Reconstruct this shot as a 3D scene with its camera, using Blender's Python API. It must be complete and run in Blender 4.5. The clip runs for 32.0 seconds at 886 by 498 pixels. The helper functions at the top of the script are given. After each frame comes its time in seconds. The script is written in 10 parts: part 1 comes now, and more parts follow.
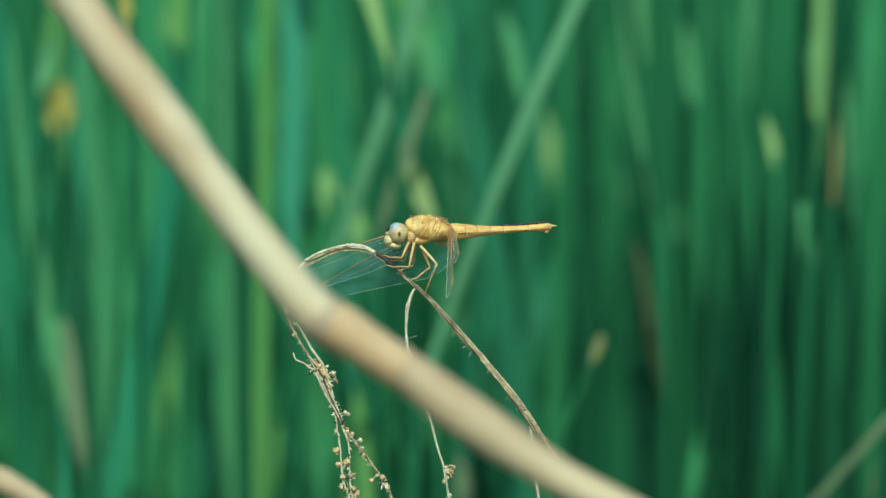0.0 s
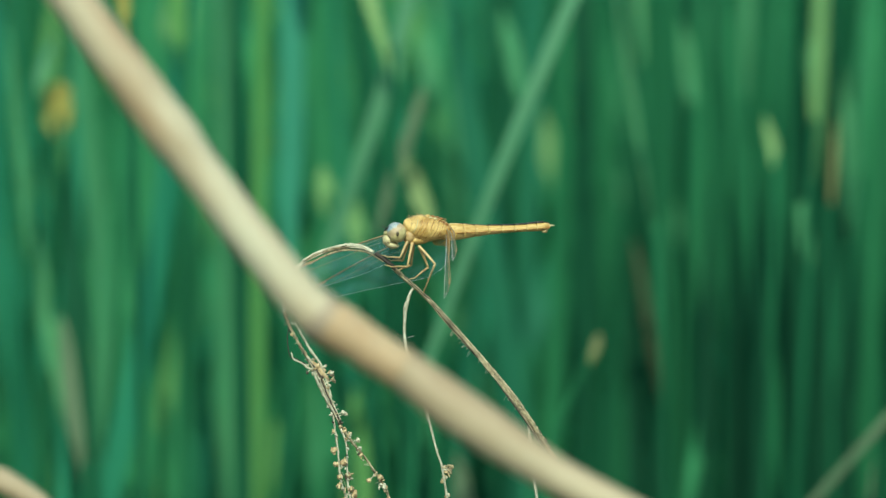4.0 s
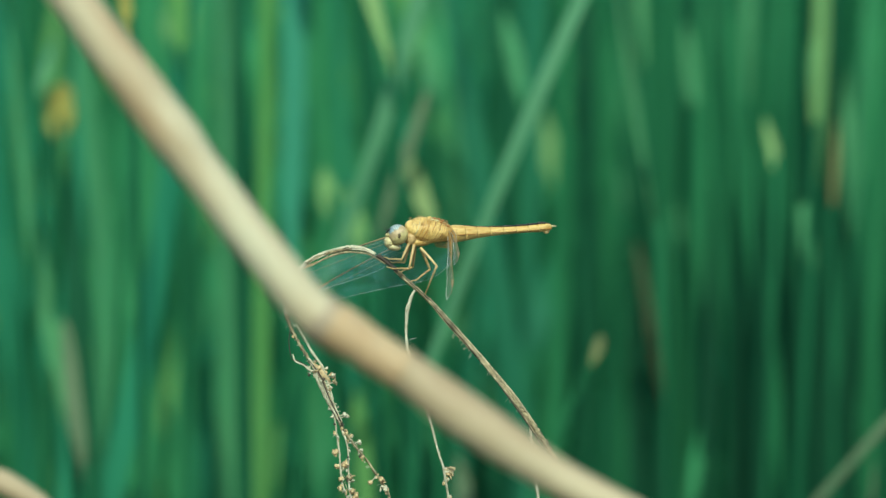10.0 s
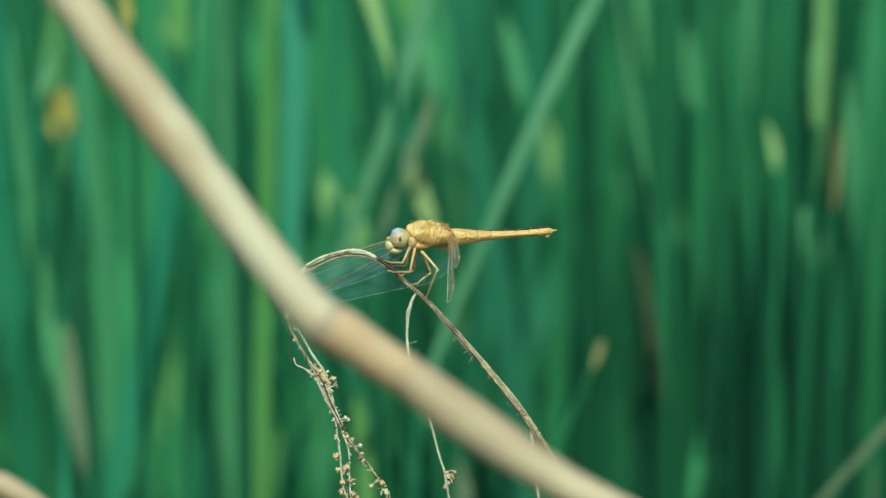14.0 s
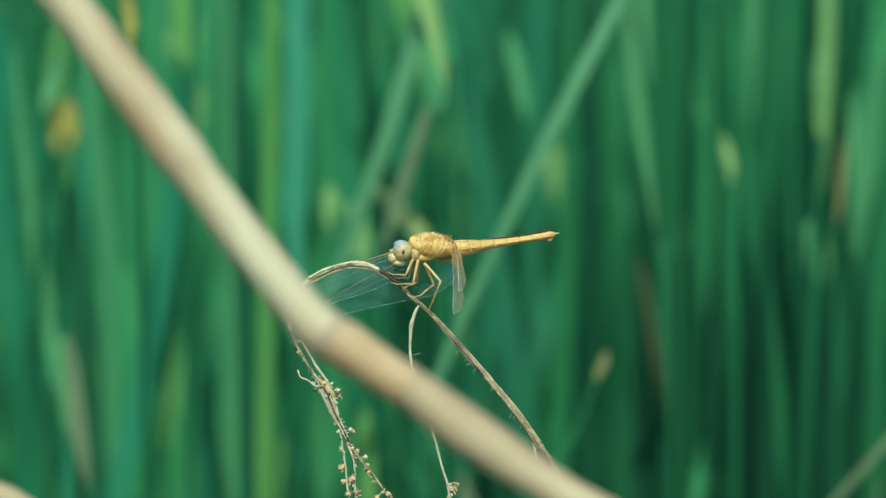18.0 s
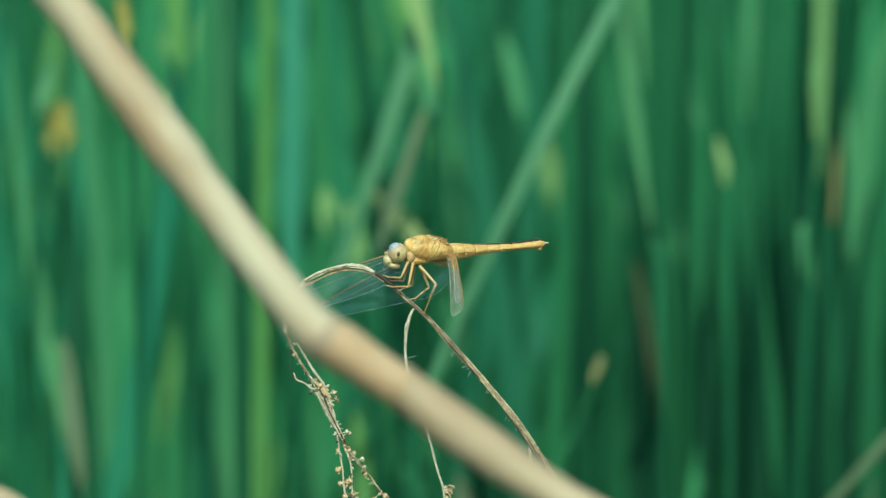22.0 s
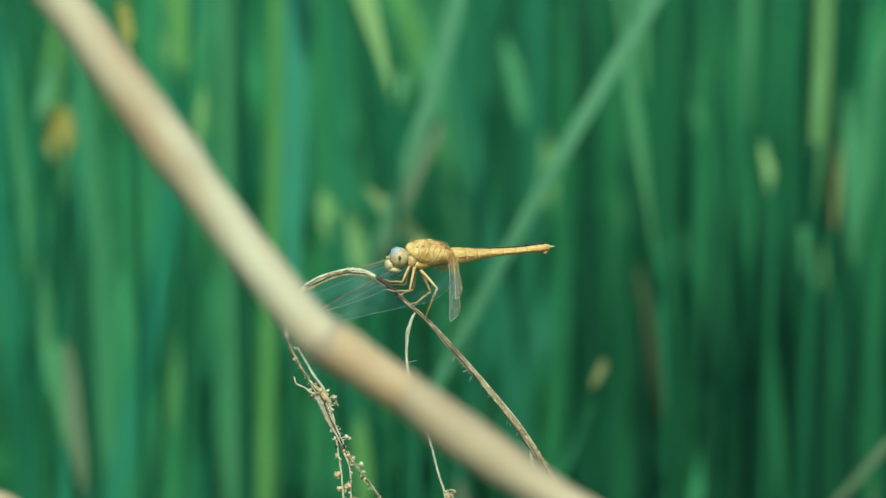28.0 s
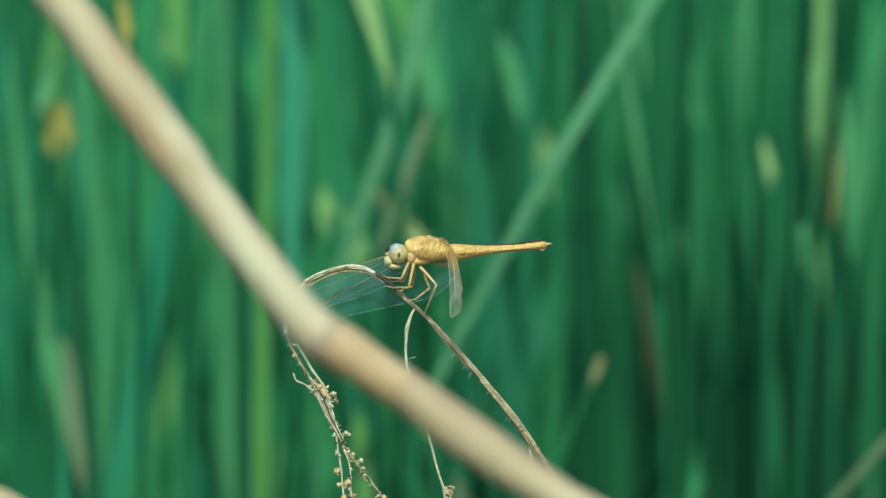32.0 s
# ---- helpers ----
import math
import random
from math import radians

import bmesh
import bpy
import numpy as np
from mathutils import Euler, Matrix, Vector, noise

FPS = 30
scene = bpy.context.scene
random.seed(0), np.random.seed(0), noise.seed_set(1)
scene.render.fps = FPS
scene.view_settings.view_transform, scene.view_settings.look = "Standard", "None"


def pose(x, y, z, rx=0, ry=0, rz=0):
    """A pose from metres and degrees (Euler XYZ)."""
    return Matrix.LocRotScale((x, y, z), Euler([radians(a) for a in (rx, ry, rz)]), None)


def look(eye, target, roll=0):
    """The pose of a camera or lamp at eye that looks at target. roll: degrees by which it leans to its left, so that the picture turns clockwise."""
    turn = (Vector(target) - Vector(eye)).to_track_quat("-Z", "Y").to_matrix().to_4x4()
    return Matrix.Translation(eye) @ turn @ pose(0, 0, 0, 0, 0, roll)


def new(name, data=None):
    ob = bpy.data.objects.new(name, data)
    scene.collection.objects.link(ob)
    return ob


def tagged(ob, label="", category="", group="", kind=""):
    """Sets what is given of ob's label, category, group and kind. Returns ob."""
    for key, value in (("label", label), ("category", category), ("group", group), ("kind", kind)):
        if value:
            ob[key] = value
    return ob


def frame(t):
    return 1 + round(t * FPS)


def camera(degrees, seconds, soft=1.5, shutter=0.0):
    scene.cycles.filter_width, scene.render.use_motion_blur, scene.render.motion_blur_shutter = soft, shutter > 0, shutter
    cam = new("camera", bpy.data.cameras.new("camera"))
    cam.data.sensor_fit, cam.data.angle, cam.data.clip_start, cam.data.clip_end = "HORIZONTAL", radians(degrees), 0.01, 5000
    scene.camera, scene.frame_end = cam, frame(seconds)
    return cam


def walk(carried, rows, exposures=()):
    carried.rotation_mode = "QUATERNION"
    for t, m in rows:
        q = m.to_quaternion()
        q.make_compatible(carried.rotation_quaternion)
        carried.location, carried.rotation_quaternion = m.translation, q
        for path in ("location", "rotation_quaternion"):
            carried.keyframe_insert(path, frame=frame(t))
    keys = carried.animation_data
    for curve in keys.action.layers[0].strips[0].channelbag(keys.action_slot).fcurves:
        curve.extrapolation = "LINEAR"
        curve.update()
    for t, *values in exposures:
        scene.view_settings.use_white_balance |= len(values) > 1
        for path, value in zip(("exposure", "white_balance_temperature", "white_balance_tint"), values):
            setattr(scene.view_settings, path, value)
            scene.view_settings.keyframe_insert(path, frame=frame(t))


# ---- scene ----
# The perch lies in the plane y = 0; the camera stands 0.9 m before it, at the height EYE.
EYE, REACH = 0.55, 0.9
cam = camera(13.25, 32.0, 1.4)
cam.data.dof.use_dof = True
cam.data.dof.focus_distance = REACH
cam.data.dof.aperture_fstop = 11.5
# seconds, turn to the left, tilt upwards (degrees) of the tripod head
walk(cam, [(t, pose(0, -REACH, EYE, 90 + up, 0, left)) for t, left, up in [(0, 0.000, 0.000), (0.5, -0.013, -0.013), (1, -0.013, -0.013), (1.5, -0.013, -0.013), (2, -0.013, -0.013), (2.5, -0.026, -0.025), (3, -0.039, -0.025), (3.5, -0.026, -0.013), (5.5, -0.026, 0.013), (6, -0.013, 0.026), (6.5, -0.013, 0.026), (7, -0.013, 0.026), (7.5, -0.013, 0.026), (8, 0.000, 0.039), (8.5, -0.013, 0.033), (9, -0.013, 0.026), (9.5, -0.013, 0.026), (10, 0.000, 0.026), (10.5, 0.000, 0.026), (11, 0.000, 0.026), (11.5, 0.006, 0.026), (12, 0.013, 0.039), (12.5, 0.000, 0.026), (13, 0.013, 0.052), (13.5, 0.013, 0.065), (14, 0.013, 0.078), (14.5, 0.000, 0.078), (16.5, 0.013, 0.156), (17, 0.026, 0.195), (17.5, 0.013, 0.202), (18, 0.058, 0.260), (18.5, 0.045, 0.273), (19, 0.020, 0.273), (19.5, 0.006, 0.273), (20, 0.020, 0.293), (20.5, 0.013, 0.300), (21, 0.000, 0.300), (21.5, -0.006, 0.300), (22, -0.013, 0.300), (22.5, 0.013, 0.338), (23, 0.006, 0.338), (23.5, -0.033, 0.325), (24, 0.006, 0.351), (24.5, -0.006, 0.364), (25, -0.020, 0.351), (25.5, 0.019, 0.390), (27.5, 0.013, 0.377), (28, 0.006, 0.364), (28.5, 0.013, 0.351), (29, 0.006, 0.351), (29.5, -0.013, 0.338), (30, -0.013, 0.338), (30.5, -0.013, 0.331), (31, -0.013, 0.325), (31.5, -0.020, 0.312), (32, -0.006, 0.312)]],
     exposures=[(0, 0.25, 6650, -10), (32, 0.25, 6650, -10)])

# ---- light: an afternoon sun behind the camera, and the sky ----
SUN = Vector((0.0, -0.74, 0.67)).normalized()
world = bpy.data.worlds.new("sky")
scene.world = world
world.use_nodes = True
wn = world.node_tree.nodes
sky = wn.new("ShaderNodeTexSky")
sky.sky_type = "NISHITA"
sky.sun_disc = False
sky.sun_elevation = math.asin(SUN.z)
sky.sun_rotation = math.atan2(SUN.x, SUN.y)
wn["Background"].inputs["Strength"].default_value = 0.15
world.node_tree.links.new(sky.outputs[0], wn["Background"].inputs["Color"])
sun = new("sun", bpy.data.lights.new("sun", "SUN"))
sun.data.energy, sun.data.angle, sun.data.color = 3.2, radians(0.53), (1.0, 0.94, 0.84)
sun.matrix_world = look(SUN * 30, (0, 0, 0))


# ---- materials ----
def material(name, low, high, scale=300.0, rough=0.5, stretch=(1, 1, 1), through_light=0.0, bump=0.0, spec=0.5, spread=0.12, coat=0.0, coarse=0.15, grain=None):
    """Two tones mixed by noise at two scales, and from object to object."""
    m = bpy.data.materials.new(name)
    m.use_nodes = True
    n, link = m.node_tree.nodes, m.node_tree.links.new
    shader = n["Principled BSDF"]
    where = n.new("ShaderNodeTexCoord")
    mapping = n.new("ShaderNodeMapping")
    mapping.inputs["Scale"].default_value = stretch
    if grain:
        # streaks: drawn out along a slanting line in the x-z plane
        mapping.vector_type = "TEXTURE"
        mapping.inputs["Rotation"].default_value = (0, radians(grain[0]), 0)
        mapping.inputs["Scale"].default_value = (grain[1], 1, 1)
    link(where.outputs["Object"], mapping.inputs["Vector"])
    fine, broad = n.new("ShaderNodeTexNoise"), n.new("ShaderNodeTexNoise")
    fine.inputs["Scale"].default_value, broad.inputs["Scale"].default_value = scale, scale * coarse
    fine.inputs["Detail"].default_value = 6
    for tex in (fine, broad):
        link(mapping.outputs[0], tex.inputs["Vector"])
    info = n.new("ShaderNodeObjectInfo")
    add = n.new("ShaderNodeMath"); add.operation = "ADD"
    link(fine.outputs["Fac"], add.inputs[0]); link(broad.outputs["Fac"], add.inputs[1])
    rnd = n.new("ShaderNodeMath"); rnd.operation = "MULTIPLY_ADD"
    link(info.outputs["Random"], rnd.inputs[0]); rnd.inputs[1].default_value = spread * 6
    link(add.outputs[0], rnd.inputs[2])
    ramp = n.new("ShaderNodeMapRange")
    ramp.inputs["From Min"].default_value, ramp.inputs["From Max"].default_value = 0.7, 1.3 + spread * 6
    link(rnd.outputs[0], ramp.inputs["Value"])
    mix = n.new("ShaderNodeMix"); mix.data_type = "RGBA"
    mix.inputs[6].default_value, mix.inputs[7].default_value = (*low, 1), (*high, 1)
    link(ramp.outputs[0], mix.inputs[0])
    link(mix.outputs[2], shader.inputs["Base Color"])
    shader.inputs["Roughness"].default_value = rough
    shader.inputs["Specular IOR Level"].default_value = spec
    shader.inputs["Coat Weight"].default_value = coat
    if bump:
        b = n.new("ShaderNodeBump")
        b.inputs["Strength"].default_value, b.inputs["Distance"].default_value = bump, 0.0004
        link(fine.outputs["Fac"], b.inputs["Height"]); link(b.outputs[0], shader.inputs["Normal"])
    if through_light:
        lit, both = n.new("ShaderNodeBsdfTranslucent"), n.new("ShaderNodeMixShader")
        link(mix.outputs[2], lit.inputs["Color"])
        both.inputs[0].default_value = through_light
        link(shader.outputs[0], both.inputs[1]); link(lit.outputs[0], both.inputs[2])
        link(both.outputs[0], n["Material Output"].inputs["Surface"])
    return m


LEAF = dict(scale=130, rough=0.6, stretch=(1, 1, 0.14), through_light=0.35, spec=0.10, spread=0.08, coarse=0.3)
TONES = {
    "green": material("leaf_green", (0.026, 0.160, 0.068), (0.065, 0.310, 0.125), **LEAF),
    "teal": material("leaf_blue_green", (0.022, 0.170, 0.098), (0.048, 0.290, 0.158), **LEAF),
    "pale": material("leaf_pale_green", (0.055, 0.240, 0.110), (0.125, 0.370, 0.165), **LEAF),
    "light": material("leaf_light_green", (0.090, 0.300, 0.130), (0.170, 0.420, 0.190), **LEAF),
    "cream": material("leaf_bleached_green", (0.210, 0.400, 0.150), (0.340, 0.510, 0.220), **LEAF),
    "yellow": material("leaf_yellow_green", (0.085, 0.280, 0.082), (0.180, 0.400, 0.125), **LEAF),
    "aqua": material("leaf_sea_green", (0.050, 0.260, 0.165), (0.085, 0.370, 0.245), **LEAF),
    # mid and deep: dark leaf tones with the right side's shade mixed in
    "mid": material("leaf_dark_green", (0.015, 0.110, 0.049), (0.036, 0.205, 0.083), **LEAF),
    "deep": material("leaf_deep_shaded_green", (0.007, 0.064, 0.031), (0.018, 0.122, 0.055), **LEAF),
    # shade of the dark gaps low on the right, painted as leaf colour
    "shaded": material("leaf_shaded_green", (0.004, 0.042, 0.021), (0.011, 0.080, 0.037), **LEAF),
    "dusk": material("leaf_dull_blue_green", (0.019, 0.128, 0.070), (0.038, 0.215, 0.113), **LEAF),
    "gold": material("leaf_golden_tip", (0.260, 0.260, 0.065), (0.370, 0.335, 0.095), **LEAF),
    "tan": material("leaf_tan_tip", (0.170, 0.200, 0.085), (0.270, 0.290, 0.130), **LEAF),
    "dry": material("leaf_dry_brown", (0.170, 0.165, 0.105), (0.270, 0.270, 0.175), **LEAF),
    "drab": material("leaf_withered", (0.090, 0.160, 0.090), (0.160, 0.230, 0.135), **LEAF),
    "hoary": material("leaf_hoary_green", (0.075, 0.245, 0.125), (0.130, 0.330, 0.180), **LEAF),
    "ash": material("leaf_ash_grey", (0.180, 0.240, 0.175), (0.270, 0.330, 0.245), **LEAF),
    "buff": material("leaf_buff_green", (0.130, 0.300, 0.110), (0.220, 0.400, 0.155), **LEAF),
    "wan": material("leaf_faded_yellow", (0.180, 0.290, 0.115), (0.275, 0.385, 0.165), **LEAF),
    "russet": material("leaf_russet", (0.045, 0.060, 0.030), (0.075, 0.085, 0.045), **LEAF),
}
CULM = material("culm_green", (0.008, 0.068, 0.031), (0.020, 0.125, 0.054), scale=50, stretch=(1, 1, 0.08), rough=0.8, spec=0.08)
SOIL = material("paddy_mud", (0.035, 0.030, 0.020), (0.075, 0.062, 0.042), scale=9, rough=0.8, bump=0.6)
CANE = material("dry_cane", (0.360, 0.270, 0.160), (0.520, 0.515, 0.370), scale=120, rough=0.55, bump=0.35, coarse=0.3, grain=(53, 3), spread=0.0)
CANE_LOW = material("tan_cane", (0.295, 0.221, 0.130), (0.465, 0.410, 0.275), scale=120, rough=0.55, bump=0.35, coarse=0.3, grain=(35, 3), spread=0.0)
CANE_TAN = material("tan_sheath", (0.345, 0.231, 0.125), (0.505, 0.400, 0.240), scale=150, rough=0.6, bump=0.35, coarse=0.3, grain=(35, 3), spread=0.0)
CANE_NODE = material("cane_node", (0.230, 0.185, 0.130), (0.370, 0.310, 0.220), scale=300, rough=0.7, bump=0.5)
STRAW = material("weathered_straw", (0.040, 0.033, 0.018), (0.500, 0.430, 0.255), scale=2100, rough=0.7, bump=0.9, coarse=0.35, grain=(52, 2), spread=0.01)
STRAW_RIDGE = material("worn_straw_ridge", (0.050, 0.036, 0.018), (0.620, 0.545, 0.355), scale=2100, rough=0.65, bump=0.9, coarse=0.35, grain=(52, 1.8), spread=0.01)
STRAW_PALE = material("bleached_straw", (0.230, 0.225, 0.150), (0.690, 0.680, 0.520), scale=900, rough=0.65, bump=0.7, coarse=0.35, spread=0.03)
STRAW_DARK = material("blackened_bark", (0.025, 0.022, 0.018), (0.070, 0.058, 0.042), scale=900, rough=0.7, bump=0.5)
HUSK = material("dry_husk", (0.190, 0.120, 0.050), (0.680, 0.540, 0.310), scale=1100, rough=0.75, bump=0.8, coarse=0.35, spread=0.03)
THREAD = material("silk_thread", (0.600, 0.620, 0.600), (0.800, 0.820, 0.800), scale=500, rough=0.3)

FLY = dict(scale=1000, bump=0.7, spread=0.0)
AMBER = material("amber_cuticle", (0.430, 0.240, 0.050), (0.800, 0.600, 0.225), rough=0.45, grain=(-113, 5), **{**FLY, "scale": 2200})
AMBER_ABDOMEN = material("golden_abdomen", (0.420, 0.240, 0.050), (0.720, 0.550, 0.220), rough=0.42, grain=(0, 6), **{**FLY, "scale": 2200})
AMBER_LEG = material("straw_leg", (0.340, 0.220, 0.085), (0.620, 0.470, 0.230), rough=0.4, **FLY)
CREAM = material("cream_face", (0.500, 0.450, 0.230), (0.660, 0.600, 0.340), rough=0.4, **FLY)
EYE_LOW = material("pale_olive_eye", (0.420, 0.370, 0.160), (0.570, 0.510, 0.250), rough=0.38, coat=0.12, **FLY)
EYE_TOP = material("grey_blue_eye_cap", (0.200, 0.300, 0.330), (0.330, 0.430, 0.440), rough=0.34, coat=0.2, **FLY)
EYE_BAND = material("pale_eye_band", (0.480, 0.520, 0.500), (0.600, 0.640, 0.610), rough=0.4, **FLY)
PUPIL = material("dark_eye_spot", (0.060, 0.045, 0.025), (0.120, 0.090, 0.050), rough=0.3, **FLY)
RUST = material("rusty_suture", (0.250, 0.100, 0.025), (0.400, 0.190, 0.050), rough=0.5, **FLY)
BLACK = material("black_stripe", (0.012, 0.010, 0.008), (0.030, 0.024, 0.018), rough=0.4, **FLY)
VEIN = material("brown_vein", (0.200, 0.140, 0.065), (0.320, 0.240, 0.120), rough=0.4, **FLY)


def membrane(name, tint, cover, cell):
    """A clear film with a net of fine veins."""
    m = bpy.data.materials.new(name)
    m.use_nodes = True
    n, link = m.node_tree.nodes, m.node_tree.links.new
    shader = n["Principled BSDF"]
    shader.inputs["Base Color"].default_value = (*tint, 1)
    shader.inputs["Roughness"].default_value = 0.25
    where, net = n.new("ShaderNodeTexCoord"), n.new("ShaderNodeTexVoronoi")
    net.feature = "DISTANCE_TO_EDGE"
    net.inputs["Scale"].default_value = cell
    link(where.outputs["Object"], net.inputs["Vector"])
    lines = n.new("ShaderNodeMapRange")
    lines.inputs["From Min"].default_value, lines.inputs["From Max"].default_value = 0.02, 0.09
    lines.inputs["To Min"].default_value, lines.inputs["To Max"].default_value = min(1, cover * 4.5), cover
    link(net.outputs["Distance"], lines.inputs["Value"])
    blot = n.new("ShaderNodeTexNoise")
    blot.inputs["Scale"].default_value = 260
    link(where.outputs["Object"], blot.inputs["Vector"])
    times = n.new("ShaderNodeMath"); times.operation = "MULTIPLY"
    link(lines.outputs[0], times.inputs[0]); link(blot.outputs["Fac"], times.inputs[1])
    twice = n.new("ShaderNodeMath"); twice.operation = "MULTIPLY"
    link(times.outputs[0], twice.inputs[0]); twice.inputs[1].default_value = 2.0
    link(twice.outputs[0], shader.inputs["Alpha"])
    return m


FILM = membrane("wing_film", (0.07, 0.19, 0.22), 0.12, 2100)
# near wings, seen edge-on: grazing reflection put into a paler, denser film
FILM_GLANCING = membrane("glancing_wing_film", (0.42, 0.45, 0.38), 0.15, 2100)
FILM_AMBER = membrane("amber_wing_film", (0.50, 0.26, 0.06), 0.26, 2100)
TAUPE = material("taupe_eye", (0.360, 0.270, 0.150), (0.480, 0.385, 0.220), rough=0.38, coat=0.12, **FLY)


# ---- building helpers ----
def mesh(name, verts, faces, mats, smooth=True, slots=None):
    data = bpy.data.meshes.new(name)
    data.from_pydata([tuple(v) for v in verts], [], faces)
    for m in (mats if isinstance(mats, (list, tuple)) else [mats]):
        data.materials.append(m)
    if slots:
        data.polygons.foreach_set("material_index", slots)
    data.polygons.foreach_set("use_smooth", [smooth] * len(faces))
    data.update()
    return data


def piece(name, data, parent=None, m=None, label=""):
    ob = new(name, data)
    if parent:
        ob.parent = parent
    if m is not None:
        ob.matrix_basis = m
    return tagged(ob, label)


def sight(u, v, y=0.0):
    """The point y metres behind the perch on the line of sight that crosses the perch's plane u, v millimetres off its middle."""
    k = (REACH + y) / REACH / 1000
    return Vector((u * k, y, EYE + v * k))


def spline(points, steps):
    """A smooth line through the points (Catmull-Rom); each point may carry a radius as its fourth number."""
    pts = [np.array(p, float) for p in points]
    pts = [2 * pts[0] - pts[1]] + pts + [2 * pts[-1] - pts[-2]]
    out = []
    for a, b, c, d in zip(pts, pts[1:], pts[2:], pts[3:]):
        for i in range(steps):
            s = i / steps
            out.append(0.5 * (2 * b + (c - a) * s + (2 * a - 5 * b + 4 * c - d) * s * s + (3 * b - a - 3 * c + d) * s ** 3))
    return out + [pts[-2]]


def tube(line, radius=None, sides=8, flat=1.0, rough=0.0, seed=0):
    """Vertices and faces of a closed tube along the line; flat squeezes it along its second axis; rough makes it uneven."""
    verts, faces = [], []
    axis = Vector((0, 1, 0))
    pts = [Vector(p[:3]) for p in line]
    for i, p in enumerate(pts):
        r = radius if radius is not None else line[i][3]
        ahead = (pts[min(i + 1, len(pts) - 1)] - pts[max(i - 1, 0)]).normalized()
        side = ahead.cross(axis)
        if side.length < 1e-3:
            side = ahead.cross(Vector((1, 0, 0)))
        side.normalize()
        up = side.cross(ahead).normalized()
        for k in range(sides):
            a = 2 * math.pi * k / sides
            q = 1 + rough * noise.noise(Vector((i * 0.7 + seed * 13, k * 1.3, seed)))
            verts.append(p + (side * math.cos(a) + up * (math.sin(a) * flat)) * r * q)
    for i in range(len(pts) - 1):
        for k in range(sides):
            a, b = i * sides + k, i * sides + (k + 1) % sides
            faces.append((a, b, b + sides, a + sides))
    faces.append(tuple(reversed(range(sides))))
    faces.append(tuple(range((len(pts) - 1) * sides, len(pts) * sides)))
    return verts, faces


def egg(radii, centre=(0, 0, 0), rings=14, sides=18, shape=None, full=1.0):
    """An ellipsoid along x, with an optional shaping of each point."""
    verts, faces = [], []
    for i in range(rings + 1):
        a = math.pi * (0.02 + 0.96 * i / rings)
        for k in range(sides):
            b = 2 * math.pi * k / sides
            w = math.sin(a) ** full
            p = Vector((math.cos(a) * radii[0], w * math.cos(b) * radii[1], w * math.sin(b) * radii[2]))
            verts.append((shape(p) if shape else p) + Vector(centre))
    for i in range(rings):
        for k in range(sides):
            a, b = i * sides + k, i * sides + (k + 1) % sides
            faces.append((a, b, b + sides, a + sides))
    faces.append(tuple(reversed(range(sides))))
    faces.append(tuple(range(rings * sides, (rings + 1) * sides)))
    return verts, faces


def joined(*bodies):
    verts, faces = [], []
    for v, f in bodies:
        n = len(verts)
        verts += list(v)
        faces += [tuple(i + n for i in q) for q in f]
    return verts, faces


# ---- ground ----
def ground():
    edge = [-400, -40, -8] + [i * 0.25 for i in range(-16, 25)] + [9, 40, 400]
    verts = [(x, y, 0.012 * noise.noise(Vector((x * 3, y * 3, 0))) - 0.006 if abs(x) < 5 and abs(y) < 7 else 0.0) for y in edge for x in edge]
    n = len(edge)
    faces = [(j * n + i, j * n + i + 1, (j + 1) * n + i + 1, (j + 1) * n + i) for j in range(n - 1) for i in range(n - 1)]
    tagged(new("ground", mesh("ground", verts, faces, SOIL)), "dark brown mud of a rice paddy", "ground", kind="structure")


ground()

# ---- rice ----
SWAYING = []


def blade(points, widths, turn, fold=0.25, twist=0.3):
    """A leaf: a strip of three rows along the points, folded at its midrib; turn twists its face about its length."""
    verts, faces = [], []
    for i, (p, w) in enumerate(zip(points, widths)):
        a = turn + twist * math.sin(i * 0.33 + turn * 7)
        side = Vector((math.cos(a), math.sin(a), 0))
        back = Vector((-math.sin(a), math.cos(a), 0))
        p = Vector(p)
        verts += [p - side * (w / 2) + back * (w * fold * 0.5), p, p + side * (w / 2) + back * (w * fold * 0.5)]
    for i in range(len(points) - 1):
        a = i * 3
        faces += [(a, a + 1, a + 4, a + 3), (a + 1, a + 2, a + 5, a + 4)]
    return verts, faces


def rice_plant(x, y):
    ob = new("rice_plant")
    ob.location = (x, y, 0)
    return tagged(ob, "clump of green rice with long upright leaves", "rice plant", "rice plants")


